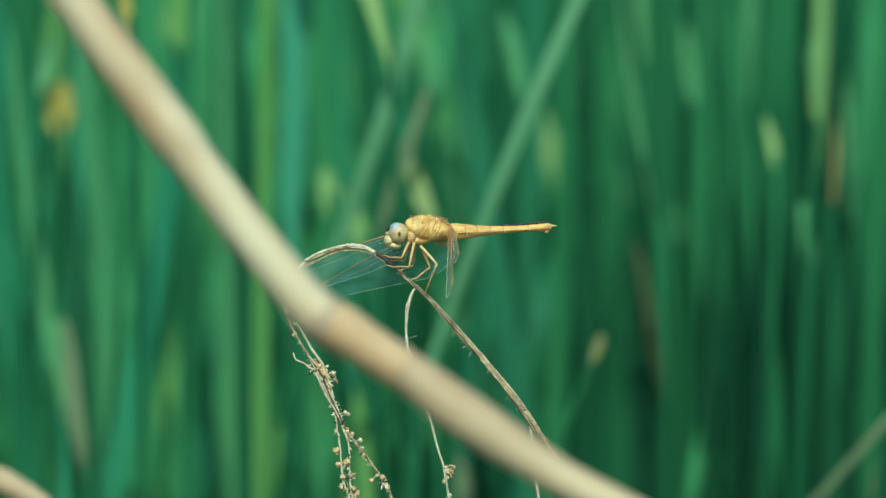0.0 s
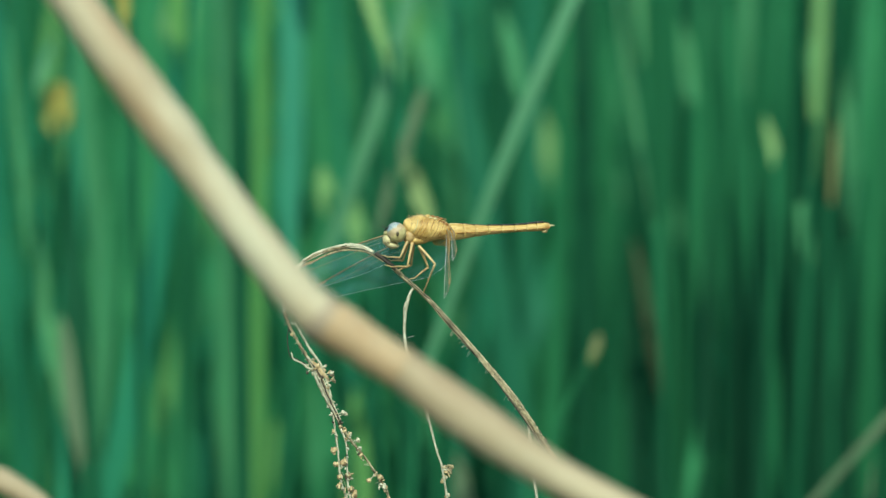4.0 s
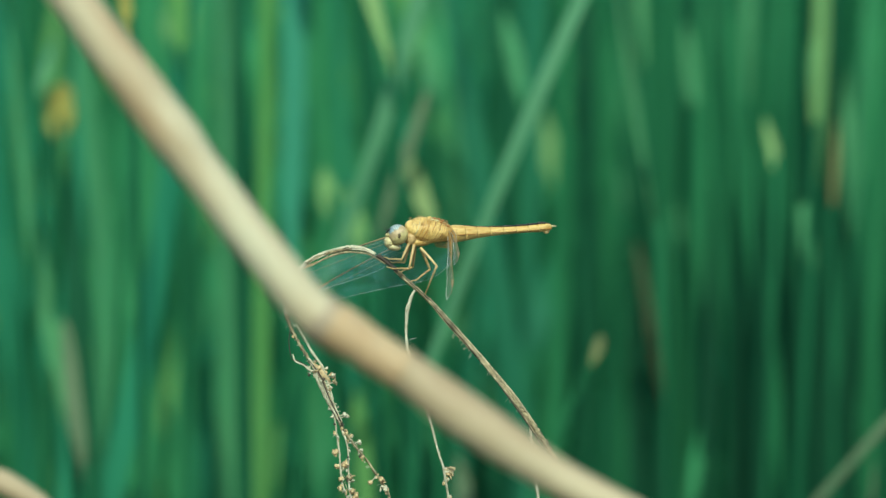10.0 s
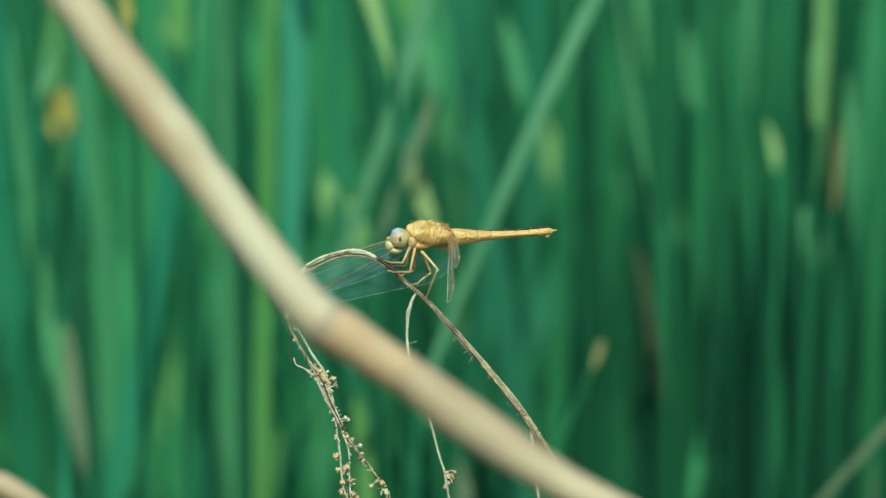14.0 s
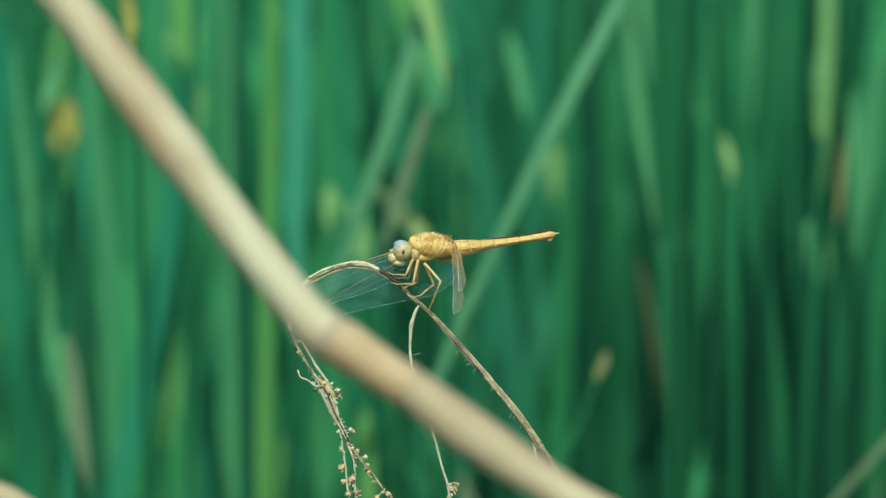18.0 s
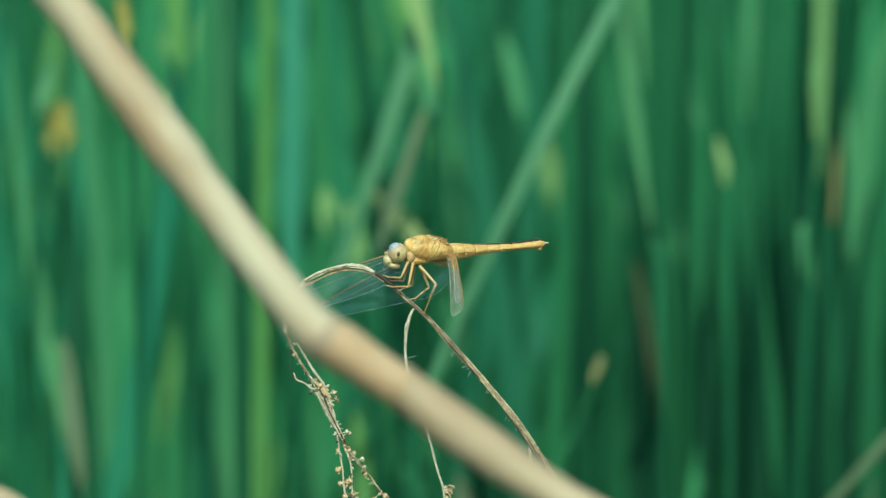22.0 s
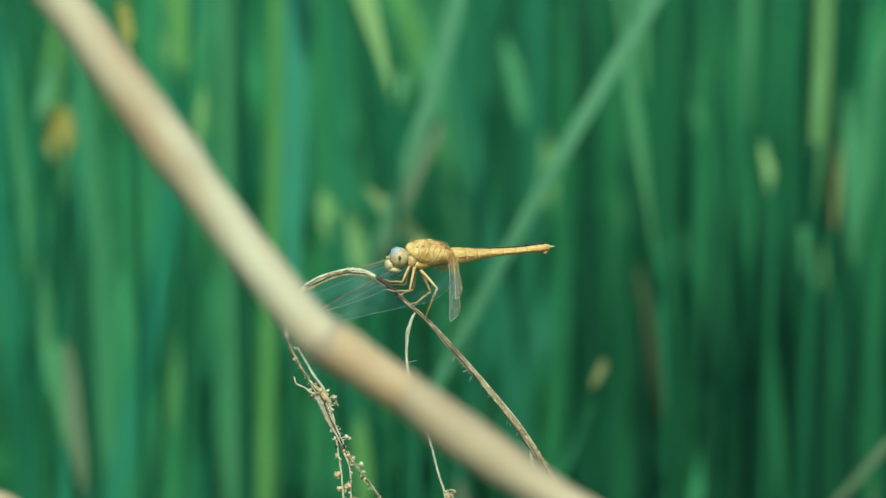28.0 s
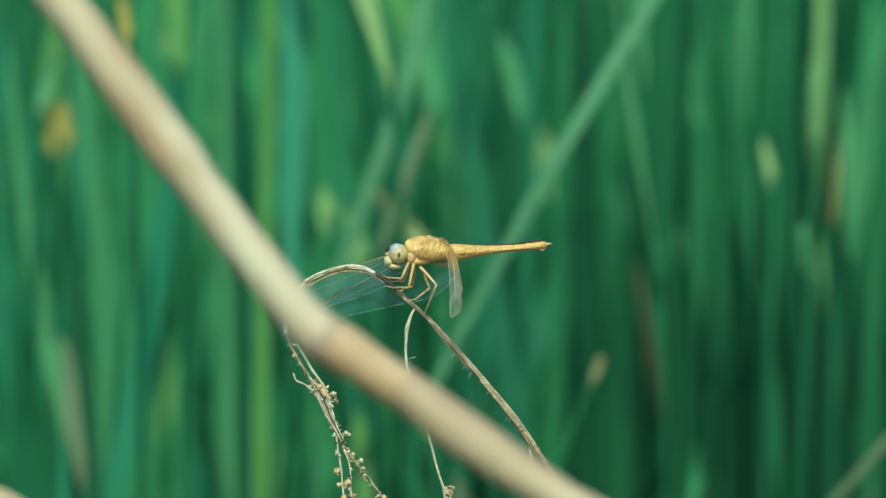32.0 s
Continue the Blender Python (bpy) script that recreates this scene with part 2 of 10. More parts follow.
def leaf(plant, tone, y, upper, lower, width, tip=False, bow=0.0, turn=0.0, sway=None, blunt=False, collar=0.28, stem=True, whole=False):
    """A leaf of the plant, y behind the perch, whose line of sight runs through upper and lower (millimetres at the perch).
    tip: it ends at upper; otherwise it goes on and arches over. sway: rows of seconds and degrees;
    whole: the shoot sways from its foot, stem and all."""
    a, b = sight(*upper, y), sight(*lower, y)
    lean = (a.x - b.x) / (a.z - b.z)
    base_z = min(collar, b.z - 0.004)
    end_z = a.z if tip else a.z + random.uniform(0.04, 0.14)
    over = random.uniform(-0.06, 0.06)
    n = 22
    pts, widths = [], []
    for i in range(n + 1):
        f = i / n
        z = base_z + (end_z - base_z) * f
        s = (z - b.z) / (a.z - b.z)
        x = b.x + lean * (z - b.z) + bow / 1000 * 4 * s * (1 - s) * (1 if -0.3 < s < 1.3 else 0.6)
        past = max(0.0, (z - a.z) / (end_z - a.z)) if not tip else 0.0
        pts.append(Vector((x, y + 0.02 * f * f - over * past * past, z - 0.4 * over * past ** 3)))
        taper = 0.65 + 0.35 * min(1, f * 3) if collar < 0.9 else min(1, 0.15 + f * 2.4)
        closing = (1 - f) / (0.2 if blunt else 0.3)
        widths.append(width / 1000 * taper * max(0.05, min(1, closing) ** (0.5 if blunt else 0.75)))
    base = pts[0].copy()
    hinge = plant.location.copy() if whole else base
    v, f = blade([p - hinge for p in pts], widths, turn)
    ob = piece("leaf", mesh("leaf", v, f, TONES[tone]), plant, Matrix.Translation(hinge - plant.location))
    if sway:
        SWAYING.append((ob, hinge - plant.location, sway))
    if not stem:
        return ob
    way = [(base.x + (plant.location.x - base.x) * q, base.y + (y + 0.01 - base.y) * q, base.z * (1 - q) + 0.01 - 0.02 * q) for q in (0, 0.4, 1)]
    v, f = tube([Vector(p) - plant.location for p in spline(way, 3)], 0.0013, 6)
    culm = piece("culm", mesh("culm", v, f, CULM), plant)
    if whole:
        SWAYING.append((culm, Vector(), sway))
    return ob


def fill_plant(plant, rng, tones, count, wide=0.05, height=(0.55, 0.88)):
    """More leaves round the plant's middle, of random lean, twist and tone."""
    for i in range(count):
        bx, by = rng.gauss(0, wide), rng.uniform(-0.04, 0.05)
        top = rng.uniform(*height)
        lean, bend = rng.gauss(0, 0.10), rng.gauss(0, 0.09)
        pts, widths = [], []
        w = rng.uniform(0.005, 0.011)
        back = rng.uniform(-0.06, 0.10)
        for k in range(15):
            f = k / 14
            pts.append((lean * f * top + bend * f ** 3, back * f ** 4, 0.05 + (top - 0.05) * f - 0.4 * (abs(bend) + abs(back)) * f ** 5))
            widths.append(w * min(1, 0.45 + f * 2) * max(0.04, min(1, (1 - f) * 3.2) ** 0.7))
        v, q = blade(pts, widths, rng.uniform(-0.9, 0.9), 0.25, rng.uniform(0.1, 0.8))
        ob = piece("leaf", mesh("leaf", v, q, TONES[rng.choice(tones)]), plant, Matrix.Translation((bx, by, 0)))
        if i % 3 == 0:
            phase, size = rng.uniform(0, 6.28), rng.uniform(0.2, 0.5)
            rows = [(t, size * (0.25 if t < 14 else 1.0) * math.sin(phase + t * 1.9) * (0.6 + 0.4 * math.sin(t * 0.7 + phase))) for t in range(0, 33)]
            SWAYING.append((ob, Vector((bx, by, 0)), rows))


# the clumps nearest the perch, leaf by leaf
def near_rice():
    plant = rice_plant(-0.091, 0.438)
    leaf(plant, "pale", 0.49, (-103.5, 54.8), (-88.8, -34.5), 8.2, tip=True, bow=-3.2, turn=0.27, sway=[(0, 0.00), (2, 0.00), (4, 0.01), (6, -0.00), (8, 0.00), (10, -0.00), (12, 0.02), (13, 0.01), (14, -0.02), (15, 0.01), (16, 0.08), (17, -0.01), (18, -0.01), (19, 0.00), (20, 0.01), (21, -0.03), (22, -0.05), (23, 0.11), (24, 0.05), (25, -0.12), (26, -0.01), (27, 0.06), (28, -0.00), (29, 0.00), (30, 0.01), (31, 0.03), (32, -0.04)])
    leaf(plant, "drab", 0.42, (-90.7, -15.9), (-84.5, -54.5), 5.8, tip=True, blunt=True, turn=-0.25, collar=0.95, sway=[(0, 0.00), (2, 0.09), (4, -0.09), (6, 0.05), (8, 0.01), (10, 0.01), (12, 0.05), (13, 0.13), (14, -0.12), (15, -0.60), (16, 0.76), (17, 0.26), (18, -0.31), (19, -0.00), (20, 0.01), (21, 0.00), (22, -0.28), (23, 0.22), (24, 0.76), (25, -0.56), (26, -0.68), (27, 0.59), (28, 0.26), (29, -0.16), (30, 0.00), (31, 0.03), (32, 0.02)])
    leaf(plant, "deep", 0.43, (-89.2, 25.5), (-87.2, -15.9), 12.3, tip=True, turn=0.06, sway=[(0, 0.00), (2, 0.00), (4, -0.01), (6, 0.04), (8, -0.03), (10, 0.02), (12, 0.00), (13, 0.01), (14, 0.01), (15, -0.07), (16, -0.07), (17, 0.16), (18, 0.06), (19, -0.14), (20, -0.00), (21, 0.05), (22, 0.00), (23, 0.00), (24, 0.02), (25, 0.06), (26, -0.08), (27, -0.10), (28, 0.15), (29, 0.07), (30, -0.11), (31, -0.01), (32, 0.03)])
    leaf(plant, "pale", 0.56, (-85.9, 44.1), (-78.4, -58.8), 8.5, bow=2.1, turn=-0.04, sway=[(0, 0.00), (2, -0.03), (4, -0.03), (6, -0.02), (8, -0.04), (10, 0.00), (12, -0.04), (13, -0.03), (14, -0.03), (15, -0.02), (16, -0.10), (17, -0.03), (18, 0.19), (19, -0.08), (20, -0.27), (21, 0.07), (22, 0.09), (23, -0.07), (24, -0.03), (25, -0.02), (26, -0.01), (27, -0.13), (28, -0.06), (29, 0.22), (30, -0.04), (31, -0.26), (32, 0.03)])
    leaf(plant, "green", 0.49, (-77.2, 1.5), (-73.6, -58.8), 9.9, tip=True, turn=-0.03, collar=0.95, sway=[(0, 0.00), (2, -0.13), (4, -0.07), (6, -0.08), (8, -0.06), (10, -0.09), (12, -0.08), (13, -0.12), (14, -0.07), (15, -0.07), (16, -0.08), (17, -0.13), (18, 0.06), (19, 0.08), (20, -0.42), (21, -0.20), (22, 0.26), (23, -0.07), (24, -0.20), (25, -0.07), (26, -0.08), (27, -0.09), (28, -0.19), (29, 0.08), (30, 0.15), (31, -0.41), (32, -0.25)])
    leaf(plant, "yellow", 0.43, (-63.5, 69.5), (-61.1, 44.1), 13.2, turn=-0.07, collar=0.95, sway=[(0, 0.00), (2, 0.09), (4, -0.01), (6, 0.01), (8, 0.03), (10, 0.01), (12, 0.13), (13, 0.13), (14, -0.17), (15, -0.30), (16, 0.84), (17, 0.05), (18, -0.17), (19, 0.03), (20, 0.05), (21, -0.07), (22, -0.41), (23, 0.58), (24, 0.73), (25, -0.89), (26, -0.40), (27, 0.65), (28, 0.09), (29, -0.06), (30, 0.03), (31, 0.13), (32, -0.09)])
    # a dark gap between leaves, its shade drawn as a deep green leaf
    leaf(plant, "deep", 0.49, (-48.8, 58.8), (-46.9, -58.8), 6.4, turn=0.24, sway=[(0, 0.00), (2, 0.02), (4, -0.03), (6, 0.02), (8, -0.00), (10, 0.00), (12, 0.01), (13, 0.03), (14, -0.02), (15, -0.19), (16, 0.17), (17, 0.11), (18, -0.10), (19, -0.02), (20, 0.01), (21, 0.00), (22, -0.05), (23, 0.02), (24, 0.18), (25, -0.09), (26, -0.21), (27, 0.13), (28, 0.11), (29, -0.06), (30, -0.01), (31, 0.00), (32, 0.01)])
    leaf(plant, "yellow", 0.50, (-42.1, 64.1), (-43.5, -58.8), 5.6, turn=0.00, sway=[(0, 0.00), (1, 0.00), (2, 0.06), (3, -0.22), (5.5, -0.12), (7, -0.06), (9, 0.00), (11, 0.00), (13, -0.06), (14, 0.09), (14.5, 0.40), (16.5, 0.12), (17.5, -0.09), (18, 0.06), (19, 0.25), (20, 0.15), (21, 0.15), (22, 0.06), (23, 0.15), (24, 0.28), (24.5, 0.53), (25, 0.40), (25.5, 0.37), (27.5, 0.56), (28, 0.56), (29, 0.65), (30, 0.46), (31, 0.25), (32, 0.12)])
    leaf(plant, "aqua", 0.51, (-35.5, 61.5), (-35.7, -21.2), 9.0, turn=0.10, collar=0.95, sway=[(0, 0.00), (2, 0.01), (4, -0.02), (6, 0.02), (8, -0.00), (10, 0.00), (12, 0.00), (13, 0.02), (14, -0.01), (15, -0.15), (16, 0.12), (17, 0.09), (18, -0.07), (19, -0.01), (20, 0.00), (21, 0.00), (22, -0.03), (23, 0.01), (24, 0.13), (25, -0.06), (26, -0.16), (27, 0.09), (28, 0.09), (29, -0.04), (30, -0.01), (31, 0.00), (32, 0.01)])
    leaf(plant, "hoary", 0.43, (-7.5, 54.8), (-25.1, 0.1), 6.1, bow=1.6, turn=0.04, collar=0.529, whole=True, sway=[(0, 0.00), (3, -0.21), (6, -0.07), (9, 0.03), (12, 0.00), (13, 0.06), (14.5, 0.21), (16.5, 0.14), (17, 0.26), (18, 0.00), (19, 0.50), (20, 0.18), (21, 0.09), (22, 0.09), (23, 0.26), (24, 0.26), (25, 0.45), (25.5, 0.53), (27.5, 0.97), (28, 1.06), (29, 0.89), (30, 0.62), (31, 0.35), (32, 0.14)])
    leaf(plant, "mid", 0.39, (37.3, -22.0), (29.9, -39.9), 2.6, tip=True, blunt=True, turn=0.00, sway=[(0, 0.00), (2, -0.09), (3, -0.28), (5.5, -0.23), (8, -0.09), (11, -0.23), (13, -0.14), (14, 0.00), (14.5, 0.41), (16.5, -0.14), (18, 0.18), (18.5, -0.18), (19, 0.92), (20, 0.46), (21, 0.46), (21.5, -0.28), (22, 0.37), (23, 0.14), (25, 0.23), (27.5, 0.60), (28, 0.69), (29, 0.41), (29.5, 0.74), (30, 0.78), (31, 0.09), (32, 0.05)])
    leaf(plant, "gold", 0.38, (-77.1, 65.5), (-73.9, 51.1), 4.2, tip=True, blunt=True, turn=-0.04, collar=0.95, sway=[(0, 0.00), (2, 0.01), (4, -0.02), (6, 0.18), (8, -0.25), (10, 0.19), (12, -0.01), (13, 0.01), (14, 0.04), (15, -0.20), (16, -0.77), (17, 0.84), (18, 1.01), (19, -1.14), (20, -0.50), (21, 0.63), (22, 0.07), (23, -0.02), (24, 0.01), (25, 0.31), (26, -0.19), (27, -1.03), (28, 0.75), (29, 1.16), (30, -0.90), (31, -0.51), (32, 0.39)])
    plant = rice_plant(-0.157, 0.658)
    leaf(plant, "gold", 0.50, (-91.2, 40.1), (-90.7, 27.9), 10.8, tip=True, blunt=True, turn=0.10, collar=0.95, sway=[(0, 0.00), (2, -0.45), (4, -0.31), (6, -0.34), (8, -0.27), (10, -0.28), (12, -0.39), (13, -0.42), (14, -0.29), (15, -0.31), (16, -0.41), (17, -0.59), (18, 0.60), (19, 0.15), (20, -2.00), (21, -0.42), (22, 1.02), (23, -0.48), (24, -0.65), (25, -0.29), (26, -0.29), (27, -0.51), (28, -0.83), (29, 0.73), (30, 0.43), (31, -1.94), (32, -0.64)])
    leaf(plant, "mid", 0.64, (-98.5, -5.2), (-94.9, -61.2), 6.7, tip=True, turn=-0.25, sway=[(0, 0.00), (2, 0.03), (4, -0.02), (6, 0.01), (8, 0.01), (10, 0.00), (12, 0.02), (13, 0.04), (14, -0.04), (15, -0.17), (16, 0.26), (17, 0.07), (18, -0.09), (19, 0.00), (20, 0.01), (21, -0.00), (22, -0.10), (23, 0.10), (24, 0.25), (25, -0.21), (26, -0.20), (27, 0.20), (28, 0.07), (29, -0.05), (30, 0.00), (31, 0.02), (32, 0.00)])
    leaf(plant, "mid", 0.64, (-103.9, -15.9), (-101.2, -61.2), 7.0, tip=True, turn=0.28, sway=[(0, 0.00), (2, 0.01), (4, -0.03), (6, 0.04), (8, -0.02), (10, 0.00), (12, 0.00), (13, 0.01), (14, 0.00), (15, -0.17), (16, 0.03), (17, 0.19), (18, -0.06), (19, -0.08), (20, 0.03), (21, 0.01), (22, -0.00), (23, -0.02), (24, 0.09), (25, 0.04), (26, -0.19), (27, -0.00), (28, 0.18), (29, -0.03), (30, -0.06), (31, 0.01), (32, 0.00)])
    leaf(plant, "pale", 0.75, (-52.8, 64.5), (-51.7, 3.2), 7.3, turn=0.10, sway=[(0, 0.0), (6, 0.05), (13, 0.0), (16, -0.1), (19, 0.1), (22, 0.0), (25, 0.15), (28, 0.2), (32, 0.05)])
    leaf(plant, "buff", 0.46, (-57.9, 45.2), (-59.5, 27.2), 4.0, tip=True, turn=0.05, collar=0.95, whole=True, sway=[(0, -1.9), (13, -1.9), (14.5, 0.0), (16.5, -1.8), (18, -0.1), (19, -1.8), (21, -1.8), (23, -0.2), (25, 0.0), (27.5, 0.1), (29, 0.0), (31, -1.8), (32, -1.8)])
    leaf(plant, "buff", 0.80, (-62.1, 63.2), (-62.4, 48.5), 14.5, tip=True, blunt=True, turn=-0.10, collar=0.95, sway=[(0, 0.0), (8, 0.5), (14, 0.0), (17, -0.6), (20, 0.6), (24, 0.2), (28, 0.7), (32, 0.0)])
    leaf(plant, "yellow", 0.55, (-40.3, -40.5), (-41.9, -60.8), 9.0, tip=True, blunt=True, turn=0.10, collar=0.95, sway=[(0, 0.0), (8, 0.3), (14, 0.0), (19, 0.5), (25, 0.2), (32, 0.0)])
    leaf(plant, "teal", 0.66, (-26.4, 64.5), (-24.5, 19.2), 6.6, turn=0.15, sway=[(0, 0.0), (8, 0.05), (14, 0.0), (19, 0.1), (25, 0.05), (32, 0.0)])
    leaf(plant, "pale", 0.70, (-4.8, 53.9), (-1.6, 33.9), 7.1, tip=True, turn=0.12, collar=0.95, sway=[(0, 0.0), (6, 0.4), (13, 0.0), (16, -0.5), (19, 0.3), (24, -0.6), (28, 0.4), (32, 0.0)])
    plant = rice_plant(-0.149, 0.478)
    leaf(plant, "teal", 0.44, (-62.9, 32.1), (-79.2, -58.8), 8.9, bow=2.8, turn=0.30, sway=[(0, 0.00), (2, 0.01), (4, 0.01), (6, -0.00), (8, 0.01), (10, -0.00), (12, 0.04), (13, 0.02), (14, -0.04), (15, 0.01), (16, 0.14), (17, -0.02), (18, -0.01), (19, 0.01), (20, 0.03), (21, -0.06), (22, -0.09), (23, 0.20), (24, 0.09), (25, -0.21), (26, -0.01), (27, 0.11), (28, -0.00), (29, 0.00), (30, 0.01), (31, 0.05), (32, -0.07)])
    leaf(plant, "hoary", 0.49, (-92.8, 51.3), (-96.0, 35.5), 3.6, tip=True, turn=-0.27, collar=0.95, sway=[(0, 0.00), (2, -0.12), (4, -0.10), (6, -0.07), (8, -0.24), (10, 0.07), (12, -0.18), (13, -0.11), (14, -0.10), (15, -0.08), (16, -0.58), (17, -0.01), (18, 1.10), (19, -0.61), (20, -1.28), (21, 0.50), (22, 0.35), (23, -0.29), (24, -0.12), (25, -0.07), (26, -0.02), (27, -0.79), (28, -0.15), (29, 1.25), (30, -0.41), (31, -1.23), (32, 0.27)])
    leaf(plant, "teal", 0.49, (-87.5, 53.5), (-88.8, -10.5), 5.3, tip=True, turn=-0.08, sway=[(0, 0.00), (2, -0.02), (4, 0.02), (6, -0.01), (8, -0.00), (10, -0.02), (12, 0.04), (13, -0.01), (14, -0.04), (15, 0.07), (16, 0.07), (17, -0.02), (18, -0.00), (19, 0.01), (20, 0.03), (21, -0.14), (22, -0.04), (23, 0.24), (24, -0.02), (25, -0.19), (26, 0.04), (27, 0.04), (28, -0.01), (29, -0.01), (30, 0.03), (31, 0.06), (32, -0.16)])
    plant = rice_plant(-0.112, 0.723)
    leaf(plant, "green", 0.69, (-77.2, 25.5), (-73.9, -3.9), 6.8, tip=True, blunt=True, turn=-0.28, collar=0.95, sway=[(0, 0.00), (2, -0.02), (4, -0.03), (6, 0.03), (8, -0.15), (10, 0.09), (12, -0.05), (13, -0.02), (14, -0.02), (15, -0.05), (16, -0.43), (17, 0.24), (18, 0.71), (19, -0.57), (20, -0.56), (21, 0.40), (22, 0.11), (23, -0.09), (24, -0.02), (25, 0.06), (26, -0.02), (27, -0.58), (28, 0.17), (29, 0.80), (30, -0.43), (31, -0.54), (32, 0.25)])
    leaf(plant, "green", 0.69, (-57.2, 50.8), (-59.9, -15.9), 10.2, turn=0.04, sway=[(0, 0.00), (2, -0.05), (4, -0.02), (6, -0.03), (8, -0.02), (10, -0.04), (12, -0.03), (13, -0.04), (14, -0.03), (15, -0.02), (16, -0.03), (17, -0.04), (18, 0.00), (19, 0.04), (20, -0.13), (21, -0.10), (22, 0.09), (23, -0.00), (24, -0.09), (25, -0.03), (26, -0.03), (27, -0.03), (28, -0.06), (29, 0.01), (30, 0.06), (31, -0.13), (32, -0.12)])
    leaf(plant, "green", 0.64, (-70.5, 58.8), (-72.5, -7.9), 13.7, turn=-0.10, sway=[(0, 0.00), (2, -0.07), (4, -0.01), (6, -0.03), (8, -0.02), (10, -0.06), (12, -0.00), (13, -0.06), (14, -0.04), (15, 0.03), (16, -0.03), (17, -0.03), (18, -0.03), (19, 0.05), (20, -0.07), (21, -0.20), (22, 0.09), (23, 0.13), (24, -0.14), (25, -0.08), (26, 0.00), (27, -0.03), (28, -0.04), (29, -0.03), (30, 0.08), (31, -0.05), (32, -0.23)])
    leaf(plant, "green", 0.84, (-56.5, 0.1), (-54.9, -21.2), 11.5, tip=True, blunt=True, turn=0.30, collar=0.95, sway=[(0, 0.00), (2, 0.03), (4, -0.12), (6, 0.19), (8, -0.10), (10, 0.03), (12, 0.01), (13, 0.05), (14, 0.03), (15, -0.76), (16, 0.03), (17, 0.93), (18, -0.20), (19, -0.46), (20, 0.13), (21, 0.05), (22, 0.01), (23, -0.07), (24, 0.34), (25, 0.26), (26, -0.84), (27, -0.11), (28, 0.87), (29, -0.07), (30, -0.34), (31, 0.05), (32, 0.01)])
    leaf(plant, "pale", 0.84, (-25.9, -26.5), (-28.5, -58.8), 11.0, tip=True, blunt=True, turn=0.15, collar=0.95, sway=[(0, 0.00), (2, 0.04), (4, -0.14), (6, 0.16), (8, -0.07), (10, 0.01), (12, -0.00), (13, 0.07), (14, 0.00), (15, -0.85), (16, 0.26), (17, 0.82), (18, -0.34), (19, -0.31), (20, 0.10), (21, 0.01), (22, -0.03), (23, -0.08), (24, 0.48), (25, 0.10), (26, -0.93), (27, 0.12), (28, 0.76), (29, -0.20), (30, -0.21), (31, 0.03), (32, 0.01)])
    leaf(plant, "green", 0.76, (-51.9, -15.9), (-52.3, -50.5), 7.2, tip=True, turn=0.00, collar=0.95, sway=[(0, 0.00), (2, 0.08), (4, -0.08), (6, 0.05), (8, 0.01), (10, 0.01), (12, 0.04), (13, 0.11), (14, -0.10), (15, -0.52), (16, 0.63), (17, 0.23), (18, -0.26), (19, -0.01), (20, 0.01), (21, 0.00), (22, -0.23), (23, 0.17), (24, 0.64), (25, -0.45), (26, -0.59), (27, 0.49), (28, 0.23), (29, -0.14), (30, 0.00), (31, 0.02), (32, 0.02)])
    leaf(plant, "green", 0.59, (-69.2, -10.5), (-69.6, -61.2), 7.6, tip=True, turn=0.10, sway=[(0, 0.00), (2, 0.03), (4, -0.05), (6, 0.04), (8, -0.01), (10, 0.00), (12, 0.00), (13, 0.04), (14, -0.02), (15, -0.30), (16, 0.21), (17, 0.20), (18, -0.15), (19, -0.04), (20, 0.01), (21, 0.00), (22, -0.05), (23, 0.00), (24, 0.25), (25, -0.08), (26, -0.33), (27, 0.16), (28, 0.19), (29, -0.09), (30, -0.02), (31, 0.00), (32, 0.01)])
    leaf(plant, "green", 0.59, (-65.9, -34.5), (-64.5, -61.2), 7.6, tip=True, turn=-0.00, sway=[(0, 0.00), (2, -0.06), (4, -0.05), (6, -0.05), (8, -0.06), (10, -0.02), (12, -0.07), (13, -0.06), (14, -0.05), (15, -0.05), (16, -0.10), (17, -0.09), (18, 0.20), (19, -0.04), (20, -0.39), (21, 0.03), (22, 0.15), (23, -0.10), (24, -0.07), (25, -0.05), (26, -0.03), (27, -0.14), (28, -0.13), (29, 0.24), (30, 0.01), (31, -0.38), (32, -0.02)])
    leaf(plant, "green", 0.86, (-76.1, 58.0), (-75.9, -58.8), 6.3, turn=0.26, sway=[(0, 0.00), (2, 0.01), (4, -0.02), (6, 0.01), (8, -0.00), (10, 0.00), (12, 0.00), (13, 0.02), (14, -0.01), (15, -0.11), (16, 0.10), (17, 0.06), (18, -0.05), (19, -0.01), (20, 0.00), (21, 0.00), (22, -0.03), (23, 0.01), (24, 0.11), (25, -0.05), (26, -0.12), (27, 0.07), (28, 0.06), (29, -0.03), (30, -0.00), (31, 0.00), (32, 0.00)])
    plant = rice_plant(0.006, 0.728)
    leaf(plant, "green", 0.64, (-28.3, 58.8), (-26.5, -10.5), 10.2, turn=0.29, sway=[(0, 0.00), (2, 0.00), (4, 0.01), (6, -0.00), (8, 0.00), (10, -0.00), (12, 0.03), (13, 0.01), (14, -0.03), (15, 0.02), (16, 0.09), (17, -0.01), (18, -0.00), (19, 0.00), (20, 0.02), (21, -0.05), (22, -0.05), (23, 0.14), (24, 0.05), (25, -0.14), (26, 0.00), (27, 0.06), (28, -0.00), (29, 0.00), (30, 0.01), (31, 0.04), (32, -0.06)])
